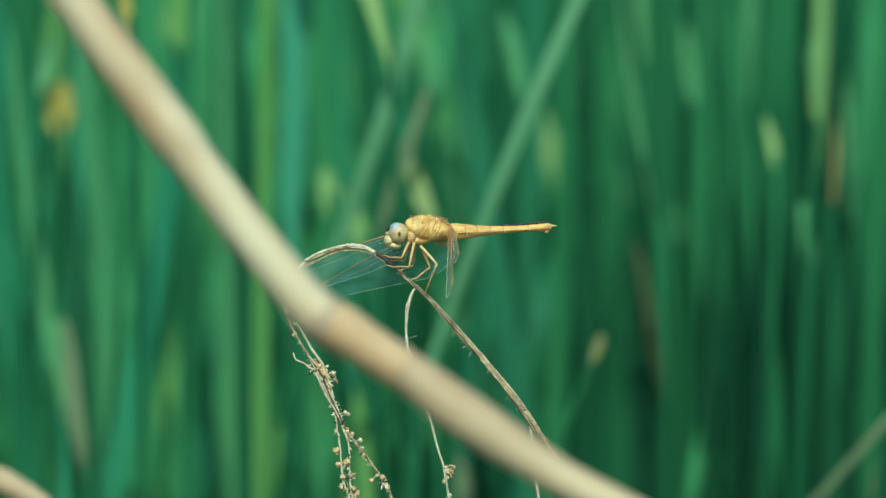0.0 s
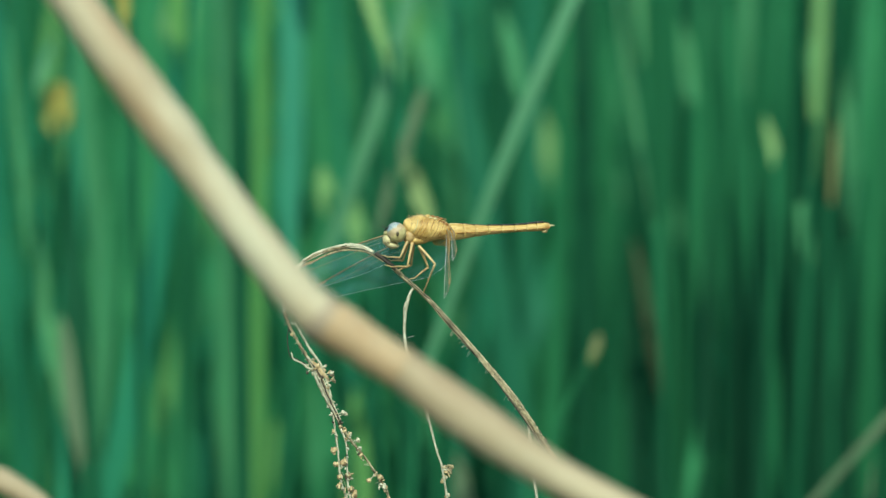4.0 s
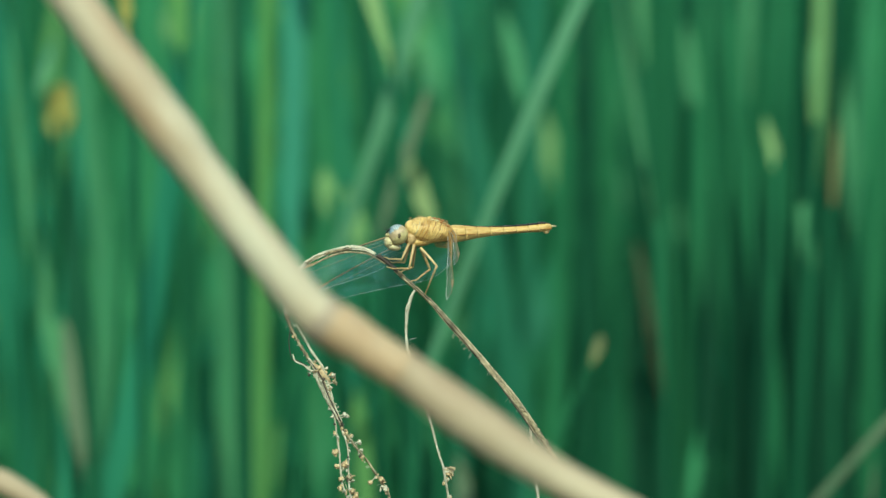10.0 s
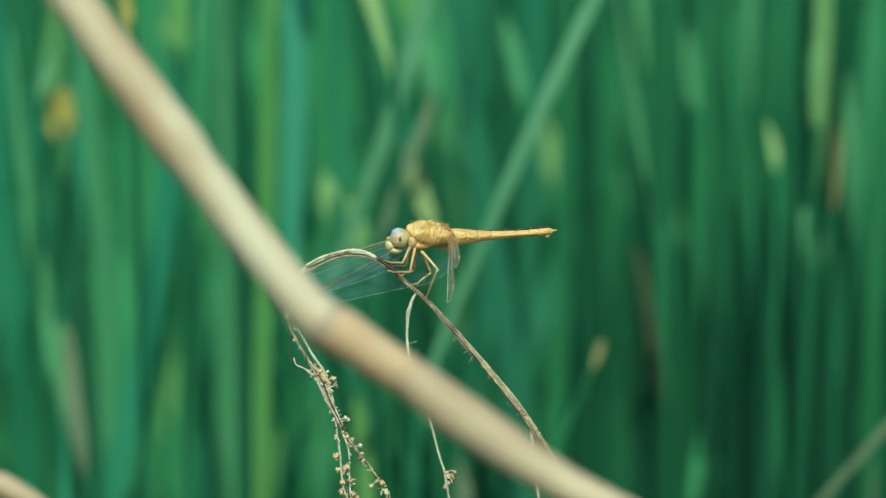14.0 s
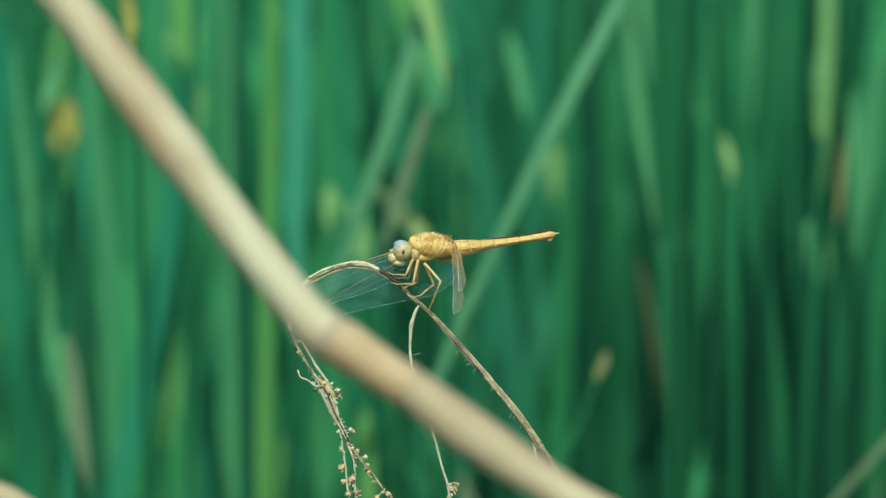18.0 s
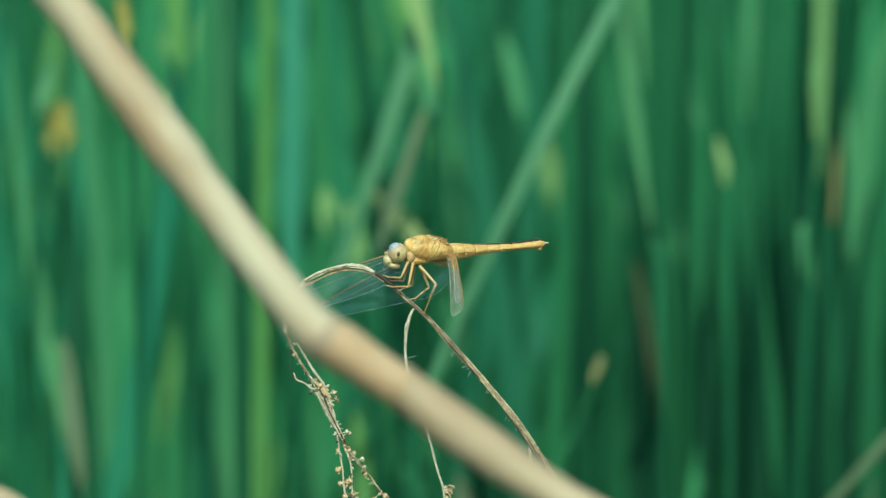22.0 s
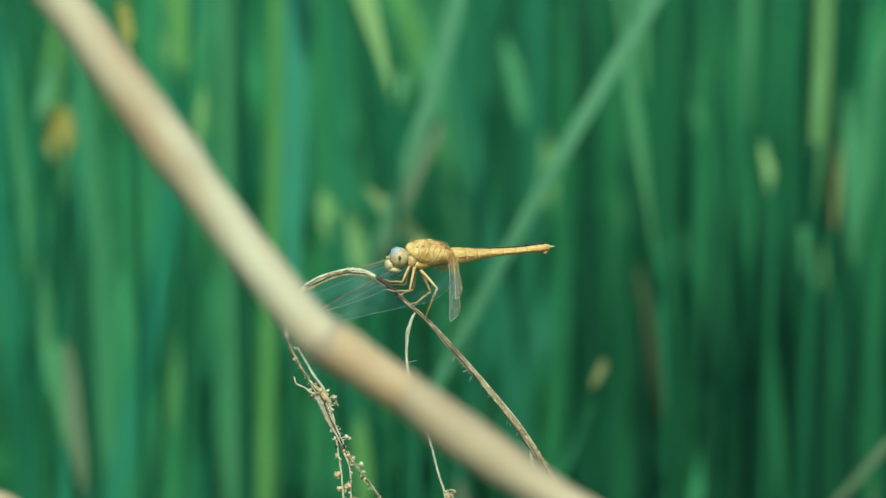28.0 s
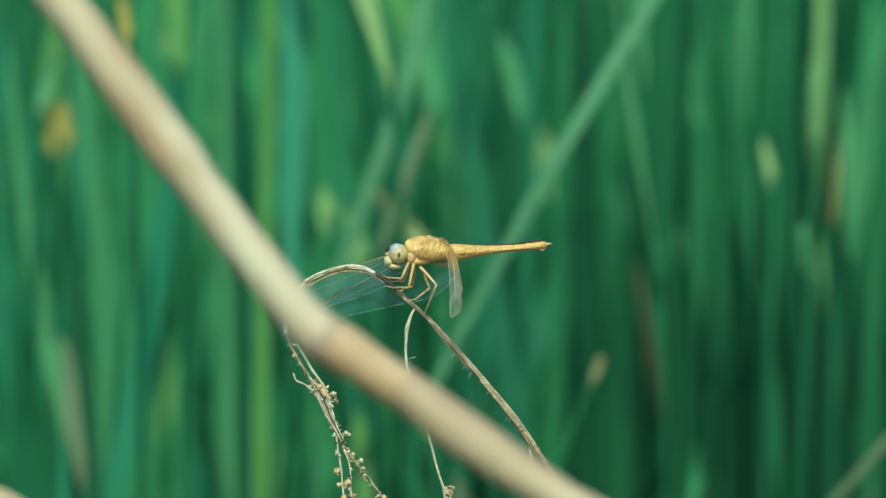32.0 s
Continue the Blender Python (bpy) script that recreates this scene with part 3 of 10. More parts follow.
    leaf(plant, "yellow", 0.84, (-7.5, 56.1), (-0.3, 24.1), 8.8, bow=1.8, turn=0.25, collar=0.95, sway=[(0, 0.00), (2, 0.05), (4, -0.15), (6, 0.16), (8, -0.07), (10, 0.01), (12, -0.00), (13, 0.08), (14, -0.01), (15, -0.88), (16, 0.32), (17, 0.80), (18, -0.37), (19, -0.28), (20, 0.10), (21, 0.00), (22, -0.05), (23, -0.08), (24, 0.53), (25, 0.06), (26, -0.96), (27, 0.17), (28, 0.75), (29, -0.22), (30, -0.19), (31, 0.03), (32, 0.01)])
    leaf(plant, "deep", 0.69, (15.5, 58.8), (14.1, -58.8), 12.1, turn=0.01, sway=[(0, 0.00), (2, 0.01), (4, -0.02), (6, 0.05), (8, -0.03), (10, 0.01), (12, 0.00), (13, 0.01), (14, 0.01), (15, -0.17), (16, -0.02), (17, 0.24), (18, -0.02), (19, -0.13), (20, 0.03), (21, 0.02), (22, 0.00), (23, -0.01), (24, 0.06), (25, 0.08), (26, -0.18), (27, -0.06), (28, 0.22), (29, 0.01), (30, -0.10), (31, 0.01), (32, 0.01)])
    leaf(plant, "dusk", 0.69, (23.5, 58.8), (18.8, -21.2), 7.3, turn=0.15, sway=[(0, 0.00), (2, -0.04), (4, 0.01), (6, -0.02), (8, -0.01), (10, -0.04), (12, 0.03), (13, -0.03), (14, -0.04), (15, 0.07), (16, 0.03), (17, -0.02), (18, -0.01), (19, 0.02), (20, 0.01), (21, -0.18), (22, 0.00), (23, 0.23), (24, -0.08), (25, -0.16), (26, 0.04), (27, 0.01), (28, -0.01), (29, -0.02), (30, 0.05), (31, 0.03), (32, -0.21)])
    leaf(plant, "mid", 0.69, (29.5, 42.8), (26.8, -34.5), 8.2, turn=-0.14, sway=[(0, 0.00), (2, -0.10), (4, -0.05), (6, -0.06), (8, -0.04), (10, -0.08), (12, -0.05), (13, -0.10), (14, -0.06), (15, -0.04), (16, -0.06), (17, -0.09), (18, -0.00), (19, 0.08), (20, -0.26), (21, -0.22), (22, 0.20), (23, 0.01), (24, -0.19), (25, -0.06), (26, -0.05), (27, -0.06), (28, -0.12), (29, 0.01), (30, 0.13), (31, -0.25), (32, -0.26)])
    leaf(plant, "dusk", 0.69, (25.9, -1.2), (21.5, -26.5), 8.5, tip=True, blunt=True, turn=0.22, collar=0.95, sway=[(0, 0.00), (2, 0.05), (4, -0.16), (6, 0.20), (8, -0.09), (10, 0.01), (12, -0.00), (13, 0.08), (14, 0.01), (15, -0.96), (16, 0.24), (17, 0.98), (18, -0.36), (19, -0.40), (20, 0.13), (21, 0.02), (22, -0.02), (23, -0.10), (24, 0.52), (25, 0.17), (26, -1.06), (27, 0.07), (28, 0.92), (29, -0.20), (30, -0.28), (31, 0.05), (32, 0.01)])
    leaf(plant, "buff", 0.50, (-28.3, 20.1), (-26.7, 9.2), 6.7, tip=True, turn=0.07, collar=0.95, sway=[(0, 0.00), (2, -0.68), (4, -0.43), (6, -0.48), (8, -0.36), (10, -0.46), (12, -0.52), (13, -0.63), (14, -0.42), (15, -0.43), (16, -0.52), (17, -0.81), (18, 0.59), (19, 0.35), (20, -2.63), (21, -0.86), (22, 1.47), (23, -0.55), (24, -1.04), (25, -0.41), (26, -0.44), (27, -0.62), (28, -1.13), (29, 0.76), (30, 0.74), (31, -2.56), (32, -1.15)])
    plant = rice_plant(-0.002, 0.448)
    leaf(plant, "yellow", 0.51, (-20.5, -33.2), (-19.2, -74.5), 11.9, tip=True, blunt=True, turn=0.02, sway=[(0, 0.00), (2, -0.00), (4, -0.01), (6, 0.04), (8, -0.08), (10, 0.05), (12, -0.01), (13, -0.00), (14, 0.00), (15, -0.04), (16, -0.23), (17, 0.20), (18, 0.34), (19, -0.33), (20, -0.21), (21, 0.20), (22, 0.03), (23, -0.02), (24, -0.00), (25, 0.07), (26, -0.03), (27, -0.31), (28, 0.17), (29, 0.39), (30, -0.26), (31, -0.21), (32, 0.13)])
    leaf(plant, "cream", 0.42, (-20.0, 69.5), (-12.5, 43.9), 11.3, turn=0.23, collar=0.95, whole=True, sway=[(0, 0.00), (10, 0.05), (13, 0.00), (14.5, 0.10), (16.5, 1.40), (18, 1.70), (20, 1.50), (22, 1.55), (24, 1.50), (25.5, 1.30), (27.5, 0.10), (29, 0.00), (32, 0.05)])
    leaf(plant, "wan", 0.44, (-10.4, 26.1), (-2.1, 4.8), 6.8, tip=True, turn=-0.17, collar=0.95, sway=[(0, 0.00), (2, -1.10), (3, -0.74), (6, -0.74), (9, 0.37), (13, 0.37), (14, 1.10), (14.5, 0.74), (15.5, -10.92), (16.5, -21.89), (17, -22.68), (19, -21.41), (20, -22.68), (22, -22.36), (23, -21.41), (25, -22.05), (28, -22.36), (30, -21.73), (32, -21.09)])
    leaf(plant, "drab", 0.42, (-3.7, 38.8), (-15.5, 2.8), 4.5, tip=True, blunt=True, turn=-0.11, collar=0.95, sway=[(0, 0.00), (1, -0.68), (2, -1.62), (3, -1.08), (5.5, -0.54), (7, -0.14), (9, 0.41), (11, -0.14), (13, 0.54), (13.5, 2.03), (14.5, 2.03), (16.5, 0.14), (17, -1.22), (18, -1.08), (19, 0.27), (20, -1.35), (21, 0.00), (22, -0.81), (23, -0.27), (24, 0.95), (25, 1.76), (25.5, 2.16), (27.5, 4.73), (28, 5.40), (29, 4.05), (30, 2.70), (31, 1.35), (32, 1.08)])
    leaf(plant, "buff", 0.50, (-22.4, 15.9), (-18.9, -1.2), 7.1, tip=True, blunt=True, turn=-0.14, collar=0.95, sway=[(0, 0.00), (2, 0.08), (4, 0.02), (6, 0.00), (8, 0.03), (10, 0.01), (12, 0.15), (13, 0.12), (14, -0.18), (15, -0.17), (16, 0.80), (17, -0.00), (18, -0.12), (19, 0.03), (20, 0.08), (21, -0.13), (22, -0.43), (23, 0.71), (24, 0.65), (25, -0.95), (26, -0.28), (27, 0.61), (28, 0.05), (29, -0.03), (30, 0.03), (31, 0.18), (32, -0.16)])
    leaf(plant, "deep", 0.56, (-17.9, 42.8), (-12.5, 0.1), 9.3, turn=0.27, sway=[(0, 0.00), (2, 0.01), (4, -0.03), (6, 0.04), (8, -0.02), (10, 0.00), (12, -0.00), (13, 0.02), (14, 0.00), (15, -0.20), (16, 0.05), (17, 0.20), (18, -0.08), (19, -0.08), (20, 0.03), (21, 0.00), (22, -0.01), (23, -0.02), (24, 0.11), (25, 0.03), (26, -0.22), (27, 0.02), (28, 0.19), (29, -0.04), (30, -0.06), (31, 0.01), (32, 0.00)])
    leaf(plant, "green", 0.56, (-3.2, -27.9), (-9.2, -61.2), 11.9, tip=True, blunt=True, turn=-0.18, collar=0.95, sway=[(0, 0.00), (2, 0.01), (4, -0.02), (6, 0.15), (8, -0.21), (10, 0.16), (12, -0.01), (13, 0.01), (14, 0.03), (15, -0.17), (16, -0.65), (17, 0.71), (18, 0.85), (19, -0.96), (20, -0.42), (21, 0.53), (22, 0.06), (23, -0.01), (24, 0.01), (25, 0.26), (26, -0.17), (27, -0.87), (28, 0.64), (29, 0.98), (30, -0.76), (31, -0.43), (32, 0.33)])
    leaf(plant, "pale", 0.60, (14.5, 57.5), (19.5, 33.5), 6.3, tip=True, turn=0.07, collar=0.95, sway=[(0, 0.00), (2, -0.28), (4, 0.06), (6, -0.12), (8, -0.07), (10, -0.26), (12, 0.16), (13, -0.24), (14, -0.26), (15, 0.41), (16, 0.06), (17, -0.13), (18, -0.10), (19, 0.16), (20, -0.04), (21, -1.14), (22, 0.14), (23, 1.25), (24, -0.61), (25, -0.83), (26, 0.20), (27, -0.01), (28, -0.09), (29, -0.15), (30, 0.32), (31, 0.11), (32, -1.31)])
    leaf(plant, "tan", 0.39, (38.0, -20.4), (36.3, -24.4), 3.1, tip=True, blunt=True, turn=0.00, collar=0.95, stem=False, sway=[(0, 0.00), (2, -0.61), (3, -1.84), (5.5, -1.53), (8, -0.61), (11, -1.53), (13, -0.92), (14, 0.00), (14.5, 2.75), (16.5, -0.92), (18, 1.22), (18.5, -1.22), (19, 6.10), (20, 3.06), (21, 3.06), (21.5, -1.84), (22, 2.45), (23, 0.92), (25, 1.53), (27.5, 3.97), (28, 4.58), (29, 2.75), (29.5, 4.89), (30, 5.19), (31, 0.61), (32, 0.31)])
    leaf(plant, "drab", 0.44, (3.7, -48.5), (6.4, -67.9), 6.1, tip=True, turn=-0.19, collar=0.95, sway=[(0, 0.00), (2, -0.36), (4, 0.03), (6, -0.15), (8, -0.10), (10, -0.33), (12, 0.13), (13, -0.32), (14, -0.28), (15, 0.40), (16, -0.02), (17, -0.15), (18, -0.15), (19, 0.22), (20, -0.16), (21, -1.35), (22, 0.30), (23, 1.26), (24, -0.80), (25, -0.81), (26, 0.17), (27, -0.08), (28, -0.14), (29, -0.20), (30, 0.42), (31, -0.01), (32, -1.53)])
    leaf(plant, "light", 0.49, (-9.3, 49.5), (-12.0, 36.8), 4.6, tip=True, turn=-0.08, collar=0.95, sway=[(0, 0.00), (2, 0.02), (4, -0.03), (6, 0.26), (8, -0.34), (10, 0.25), (12, -0.01), (13, 0.02), (14, 0.06), (15, -0.31), (16, -1.04), (17, 1.24), (18, 1.32), (19, -1.57), (20, -0.59), (21, 0.84), (22, 0.08), (23, -0.00), (24, 0.03), (25, 0.46), (26, -0.32), (27, -1.40), (28, 1.12), (29, 1.51), (30, -1.25), (31, -0.61), (32, 0.52)])
    plant = rice_plant(0.103, 0.510)
    leaf(plant, "dusk", 0.56, (2.1, 61.5), (11.7, 0.1), 10.4, turn=0.12, sway=[(0, 0.00), (2, -0.09), (4, -0.03), (6, -0.04), (8, -0.03), (10, -0.08), (12, -0.02), (13, -0.08), (14, -0.05), (15, 0.01), (16, -0.04), (17, -0.05), (18, -0.03), (19, 0.07), (20, -0.14), (21, -0.26), (22, 0.14), (23, 0.11), (24, -0.19), (25, -0.08), (26, -0.02), (27, -0.04), (28, -0.07), (29, -0.04), (30, 0.12), (31, -0.12), (32, -0.29)])
    leaf(plant, "pale", 0.70, (57.3, 54.8), (59.5, 31.5), 5.3, tip=True, turn=-0.21, collar=0.95, sway=[(0, 0.00), (3, -0.53), (6, 0.53), (9, 0.53), (12, 0.89), (13, 0.71), (14.5, 1.42), (16.5, 10.56), (17, 10.56), (18, 10.56), (20, 10.91), (23, 11.59), (25, 11.59), (27.5, 10.91), (29, 8.83), (30, 8.49), (32, 8.14)])
    leaf(plant, "light", 0.48, (41.1, 66.8), (50.4, 2.8), 8.4, turn=1.35, collar=0.95, sway=[(0, 0.00, 0), (14.5, 0.00, 0), (16.5, 0.00, -12), (19, 0.00, -18), (22, 0.00, -18), (22.5, 0.00, -40), (23, 0.18, -68), (24, 0.00, -72), (25, -0.18, -68), (25.5, 0.00, -60), (27.5, 0.20, -22), (29, 0.00, -10), (32, 0.00, -5)])
    leaf(plant, "buff", 0.58, (90.4, 67.2), (86.9, 0.5), 5.7, turn=0.15, collar=0.95, sway=[(0, 0.00), (3, 0.10), (9, -0.10), (14.5, 0.20), (19, 0.35), (24, 0.25), (28, 0.30), (32, 0.15)])
    leaf(plant, "pale", 0.66, (95.5, 44.5), (94.4, 3.2), 7.9, tip=True, turn=0.20, collar=0.95, sway=[(0, 0.00), (9, -0.20), (14.5, 0.30), (19, 0.60), (24, 0.40), (28, 0.50), (32, 0.20)])
    leaf(plant, "buff", 0.49, (91.2, 74.8), (88.3, 26.8), 4.6, tip=True, turn=0.29, collar=0.95, sway=[(0, 0.00), (2, 0.45), (3, 0.11), (6, 0.00), (9, -0.23), (12, 0.00), (13, 0.34), (14.5, 0.56), (16.5, 0.90), (18, 1.01), (19, 1.13), (20.5, 1.58), (22, 0.34), (23, 1.01), (24, 1.35), (25.5, 1.13), (28, 0.79), (29, 0.34), (30, 0.34), (32, 0.45)])
    leaf(plant, "pale", 0.49, (85.3, 21.5), (86.9, -7.9), 5.3, tip=True, blunt=True, turn=-0.21, collar=0.95, sway=[(0, 0.00), (2, 0.62), (3, 0.16), (6, 0.00), (9, -0.31), (12, 0.00), (13, 0.47), (14.5, 0.78), (16.5, 1.24), (18, 1.40), (19, 1.55), (20.5, 2.17), (22, 0.47), (23, 1.40), (24, 1.86), (25.5, 1.55), (28, 1.09), (29, 0.47), (30, 0.47), (32, 0.62)])
    leaf(plant, "cream", 0.49, (77.2, 32.1), (78.9, 18.5), 3.6, tip=True, turn=0.15, collar=0.95, whole=True, sway=[(0, 0.00), (3, 0.05), (6, 0.00), (9, -0.04), (13, 0.05), (14.5, 0.00), (16.5, -1.69), (19, -1.65), (22, -1.70), (24, -1.62), (25.5, -1.60), (27.5, -0.40), (29, 0.00), (32, -0.10)])
    leaf(plant, "pale", 0.62, (100.3, 63.2), (96.5, -0.8), 10.3, tip=True, turn=1.25, collar=0.95, sway=[(0, 0.0, 0), (10, 0.0, -10), (14.5, 0.0, -15), (17, 0.0, -45), (19, 0.1, -55), (24, 0.0, -65), (28, 0.1, -50), (32, 0.0, -45)])
    leaf(plant, "russet", 0.56, (46.1, 2.8), (51.7, -34.5), 3.4, tip=True, blunt=True, turn=-0.03, collar=0.95, stem=False, sway=[(0, 0.00), (2, 0.07), (4, -0.15), (6, 0.12), (8, -0.04), (10, 0.00), (12, 0.00), (13, 0.11), (14, -0.05), (15, -0.90), (16, 0.57), (17, 0.64), (18, -0.43), (19, -0.15), (20, 0.05), (21, 0.00), (22, -0.13), (23, -0.03), (24, 0.70), (25, -0.17), (26, -0.98), (27, 0.41), (28, 0.60), (29, -0.26), (30, -0.09), (31, 0.01), (32, 0.02)])
    leaf(plant, "green", 0.54, (61.9, -39.9), (57.6, -65.2), 4.8, tip=True, turn=-0.16, collar=0.95, sway=[(0, 0.00), (2, 0.03), (4, -0.11), (6, 0.20), (8, -0.11), (10, 0.04), (12, 0.01), (13, 0.05), (14, 0.04), (15, -0.71), (16, -0.05), (17, 0.95), (18, -0.14), (19, -0.51), (20, 0.13), (21, 0.07), (22, 0.01), (23, -0.06), (24, 0.29), (25, 0.29), (26, -0.78), (27, -0.19), (28, 0.89), (29, -0.02), (30, -0.38), (31, 0.06), (32, 0.02)])
    # near-black leaves: the shade between clumps is put into their colour
    leaf(plant, "shaded", 0.56, (68.8, 24.1), (70.1, -58.8), 8.5, tip=True, turn=-0.24, sway=[(0, 0.00), (2, -0.01), (4, -0.01), (6, 0.00), (8, -0.05), (10, 0.03), (12, -0.03), (13, -0.01), (14, -0.01), (15, -0.02), (16, -0.15), (17, 0.05), (18, 0.26), (19, -0.18), (20, -0.24), (21, 0.14), (22, 0.05), (23, -0.04), (24, -0.01), (25, 0.01), (26, -0.00), (27, -0.20), (28, 0.03), (29, 0.29), (30, -0.14), (31, -0.23), (32, 0.08)])
    leaf(plant, "shaded", 0.49, (74.8, 24.1), (75.5, -58.8), 7.1, tip=True, turn=-0.22, sway=[(0, 0.00), (2, 0.01), (4, -0.01), (6, 0.05), (8, -0.04), (10, 0.02), (12, 0.01), (13, 0.01), (14, 0.01), (15, -0.09), (16, -0.09), (17, 0.21), (18, 0.07), (19, -0.17), (20, 0.00), (21, 0.06), (22, 0.00), (23, 0.00), (24, 0.02), (25, 0.08), (26, -0.10), (27, -0.13), (28, 0.20), (29, 0.09), (30, -0.14), (31, -0.01), (32, 0.03)])
    leaf(plant, "shaded", 0.56, (81.5, 9.5), (80.1, -58.8), 8.5, tip=True, turn=0.01, sway=[(0, 0.00), (2, -0.11), (4, -0.02), (6, -0.05), (8, -0.04), (10, -0.10), (12, -0.01), (13, -0.10), (14, -0.07), (15, 0.04), (16, -0.05), (17, -0.05), (18, -0.05), (19, 0.08), (20, -0.13), (21, -0.34), (22, 0.16), (23, 0.20), (24, -0.24), (25, -0.13), (26, -0.00), (27, -0.05), (28, -0.07), (29, -0.06), (30, 0.14), (31, -0.11), (32, -0.39)])
    leaf(plant, "shaded", 0.49, (84.8, 12.1), (84.8, -58.8), 6.3, turn=-0.14, sway=[(0, 0.00), (2, 0.01), (4, -0.02), (6, 0.05), (8, -0.04), (10, 0.02), (12, 0.01), (13, 0.01), (14, 0.02), (15, -0.12), (16, -0.08), (17, 0.24), (18, 0.04), (19, -0.17), (20, 0.02), (21, 0.05), (22, 0.00), (23, 0.00), (24, 0.03), (25, 0.09), (26, -0.14), (27, -0.12), (28, 0.23), (29, 0.07), (30, -0.14), (31, 0.00), (32, 0.02)])
    leaf(plant, "shaded", 0.56, (64.1, 21.5), (62.1, -58.8), 7.8, tip=True, turn=-0.29, sway=[(0, 0.00), (2, 0.00), (4, -0.00), (6, 0.03), (8, -0.03), (10, 0.02), (12, 0.00), (13, 0.00), (14, 0.01), (15, -0.05), (16, -0.09), (17, 0.15), (18, 0.08), (19, -0.14), (20, -0.02), (21, 0.06), (22, 0.00), (23, 0.00), (24, 0.01), (25, 0.06), (26, -0.06), (27, -0.12), (28, 0.14), (29, 0.10), (30, -0.12), (31, -0.02), (32, 0.04)])
    leaf(plant, "shaded", 0.56, (52.8, 5.5), (50.8, -58.8), 7.5, tip=True, turn=-0.16, sway=[(0, 0.00), (2, -0.01), (4, -0.01), (6, 0.00), (8, -0.04), (10, 0.02), (12, -0.02), (13, -0.01), (14, -0.01), (15, -0.01), (16, -0.10), (17, 0.03), (18, 0.18), (19, -0.12), (20, -0.17), (21, 0.09), (22, 0.04), (23, -0.03), (24, -0.01), (25, 0.00), (26, -0.00), (27, -0.14), (28, 0.01), (29, 0.20), (30, -0.09), (31, -0.16), (32, 0.06)])
    leaf(plant, "shaded", 0.56, (46.1, 2.8), (45.5, -58.8), 7.5, tip=True, turn=0.05, sway=[(0, 0.00), (2, 0.01), (4, -0.03), (6, 0.07), (8, -0.05), (10, 0.02), (12, 0.01), (13, 0.01), (14, 0.02), (15, -0.20), (16, -0.08), (17, 0.35), (18, 0.02), (19, -0.23), (20, 0.04), (21, 0.05), (22, 0.01), (23, -0.01), (24, 0.06), (25, 0.13), (26, -0.23), (27, -0.14), (28, 0.33), (29, 0.06), (30, -0.18), (31, 0.01), (32, 0.02)])
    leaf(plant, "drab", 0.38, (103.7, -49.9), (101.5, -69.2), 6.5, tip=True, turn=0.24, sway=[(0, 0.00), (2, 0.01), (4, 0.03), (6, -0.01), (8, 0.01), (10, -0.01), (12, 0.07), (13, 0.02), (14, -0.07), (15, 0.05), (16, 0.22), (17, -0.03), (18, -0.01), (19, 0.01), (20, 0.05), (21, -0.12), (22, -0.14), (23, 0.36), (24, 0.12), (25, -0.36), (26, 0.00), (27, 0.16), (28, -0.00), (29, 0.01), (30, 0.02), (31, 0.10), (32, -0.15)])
    leaf(plant, "shaded", 0.56, (75.3, -3.4), (70.1, -58.8), 7.5, tip=True, turn=-0.18, sway=[(0, 0.00), (2, -0.00), (4, -0.01), (6, 0.01), (8, -0.04), (10, 0.03), (12, -0.01), (13, -0.00), (14, -0.00), (15, -0.01), (16, -0.12), (17, 0.08), (18, 0.18), (19, -0.16), (20, -0.13), (21, 0.11), (22, 0.02), (23, -0.02), (24, -0.00), (25, 0.02), (26, -0.01), (27, -0.16), (28, 0.06), (29, 0.21), (30, -0.12), (31, -0.13), (32, 0.07)])
    leaf(plant, "shaded", 0.54, (65.4, 20.6), (61.9, -58.8), 5.4, tip=True, turn=0.02, sway=[(0, 0.00), (2, 0.01), (4, -0.03), (6, 0.04), (8, -0.02), (10, 0.01), (12, 0.00), (13, 0.01), (14, 0.01), (15, -0.18), (16, 0.02), (17, 0.21), (18, -0.05), (19, -0.10), (20, 0.03), (21, 0.01), (22, 0.00), (23, -0.02), (24, 0.08), (25, 0.05), (26, -0.19), (27, -0.02), (28, 0.19), (29, -0.02), (30, -0.07), (31, 0.01), (32, 0.00)])
    plant = rice_plant(-0.016, 0.350)
    leaf(plant, "hoary", 0.35, (31.7, 58.8), (-2.9, -26.5), 5.5, bow=-1.2, turn=0.05, collar=0.50, sway=[(0, 0.00), (1, 0.21), (2, -0.29), (3, -0.71), (4.5, -0.29), (6, 0.14), (7, 0.29), (8, 0.21), (9, 0.36), (10, 0.29), (11, -0.14), (12, -0.43), (13, -1.57), (13.5, -0.36), (14, 1.43), (14.5, 1.86), (15.5, 2.71), (16.5, 3.57), (17, 4.99), (17.5, 3.21), (18, 3.42), (18.5, 3.99), (19, 7.64), (19.5, 8.47), (20, 8.47), (20.5, 8.20), (21, 4.27), (21.5, 3.70), (22, 3.14), (22.5, 4.27), (23, 3.57), (24, 1.57), (25, 1.29), (25.5, 0.84), (26.5, 3.00), (27.5, 5.38), (28, 7.03), (29, 7.44), (30, 6.85), (31, 7.81), (32, 7.11)])
    plant = rice_plant(0.109, 0.772)
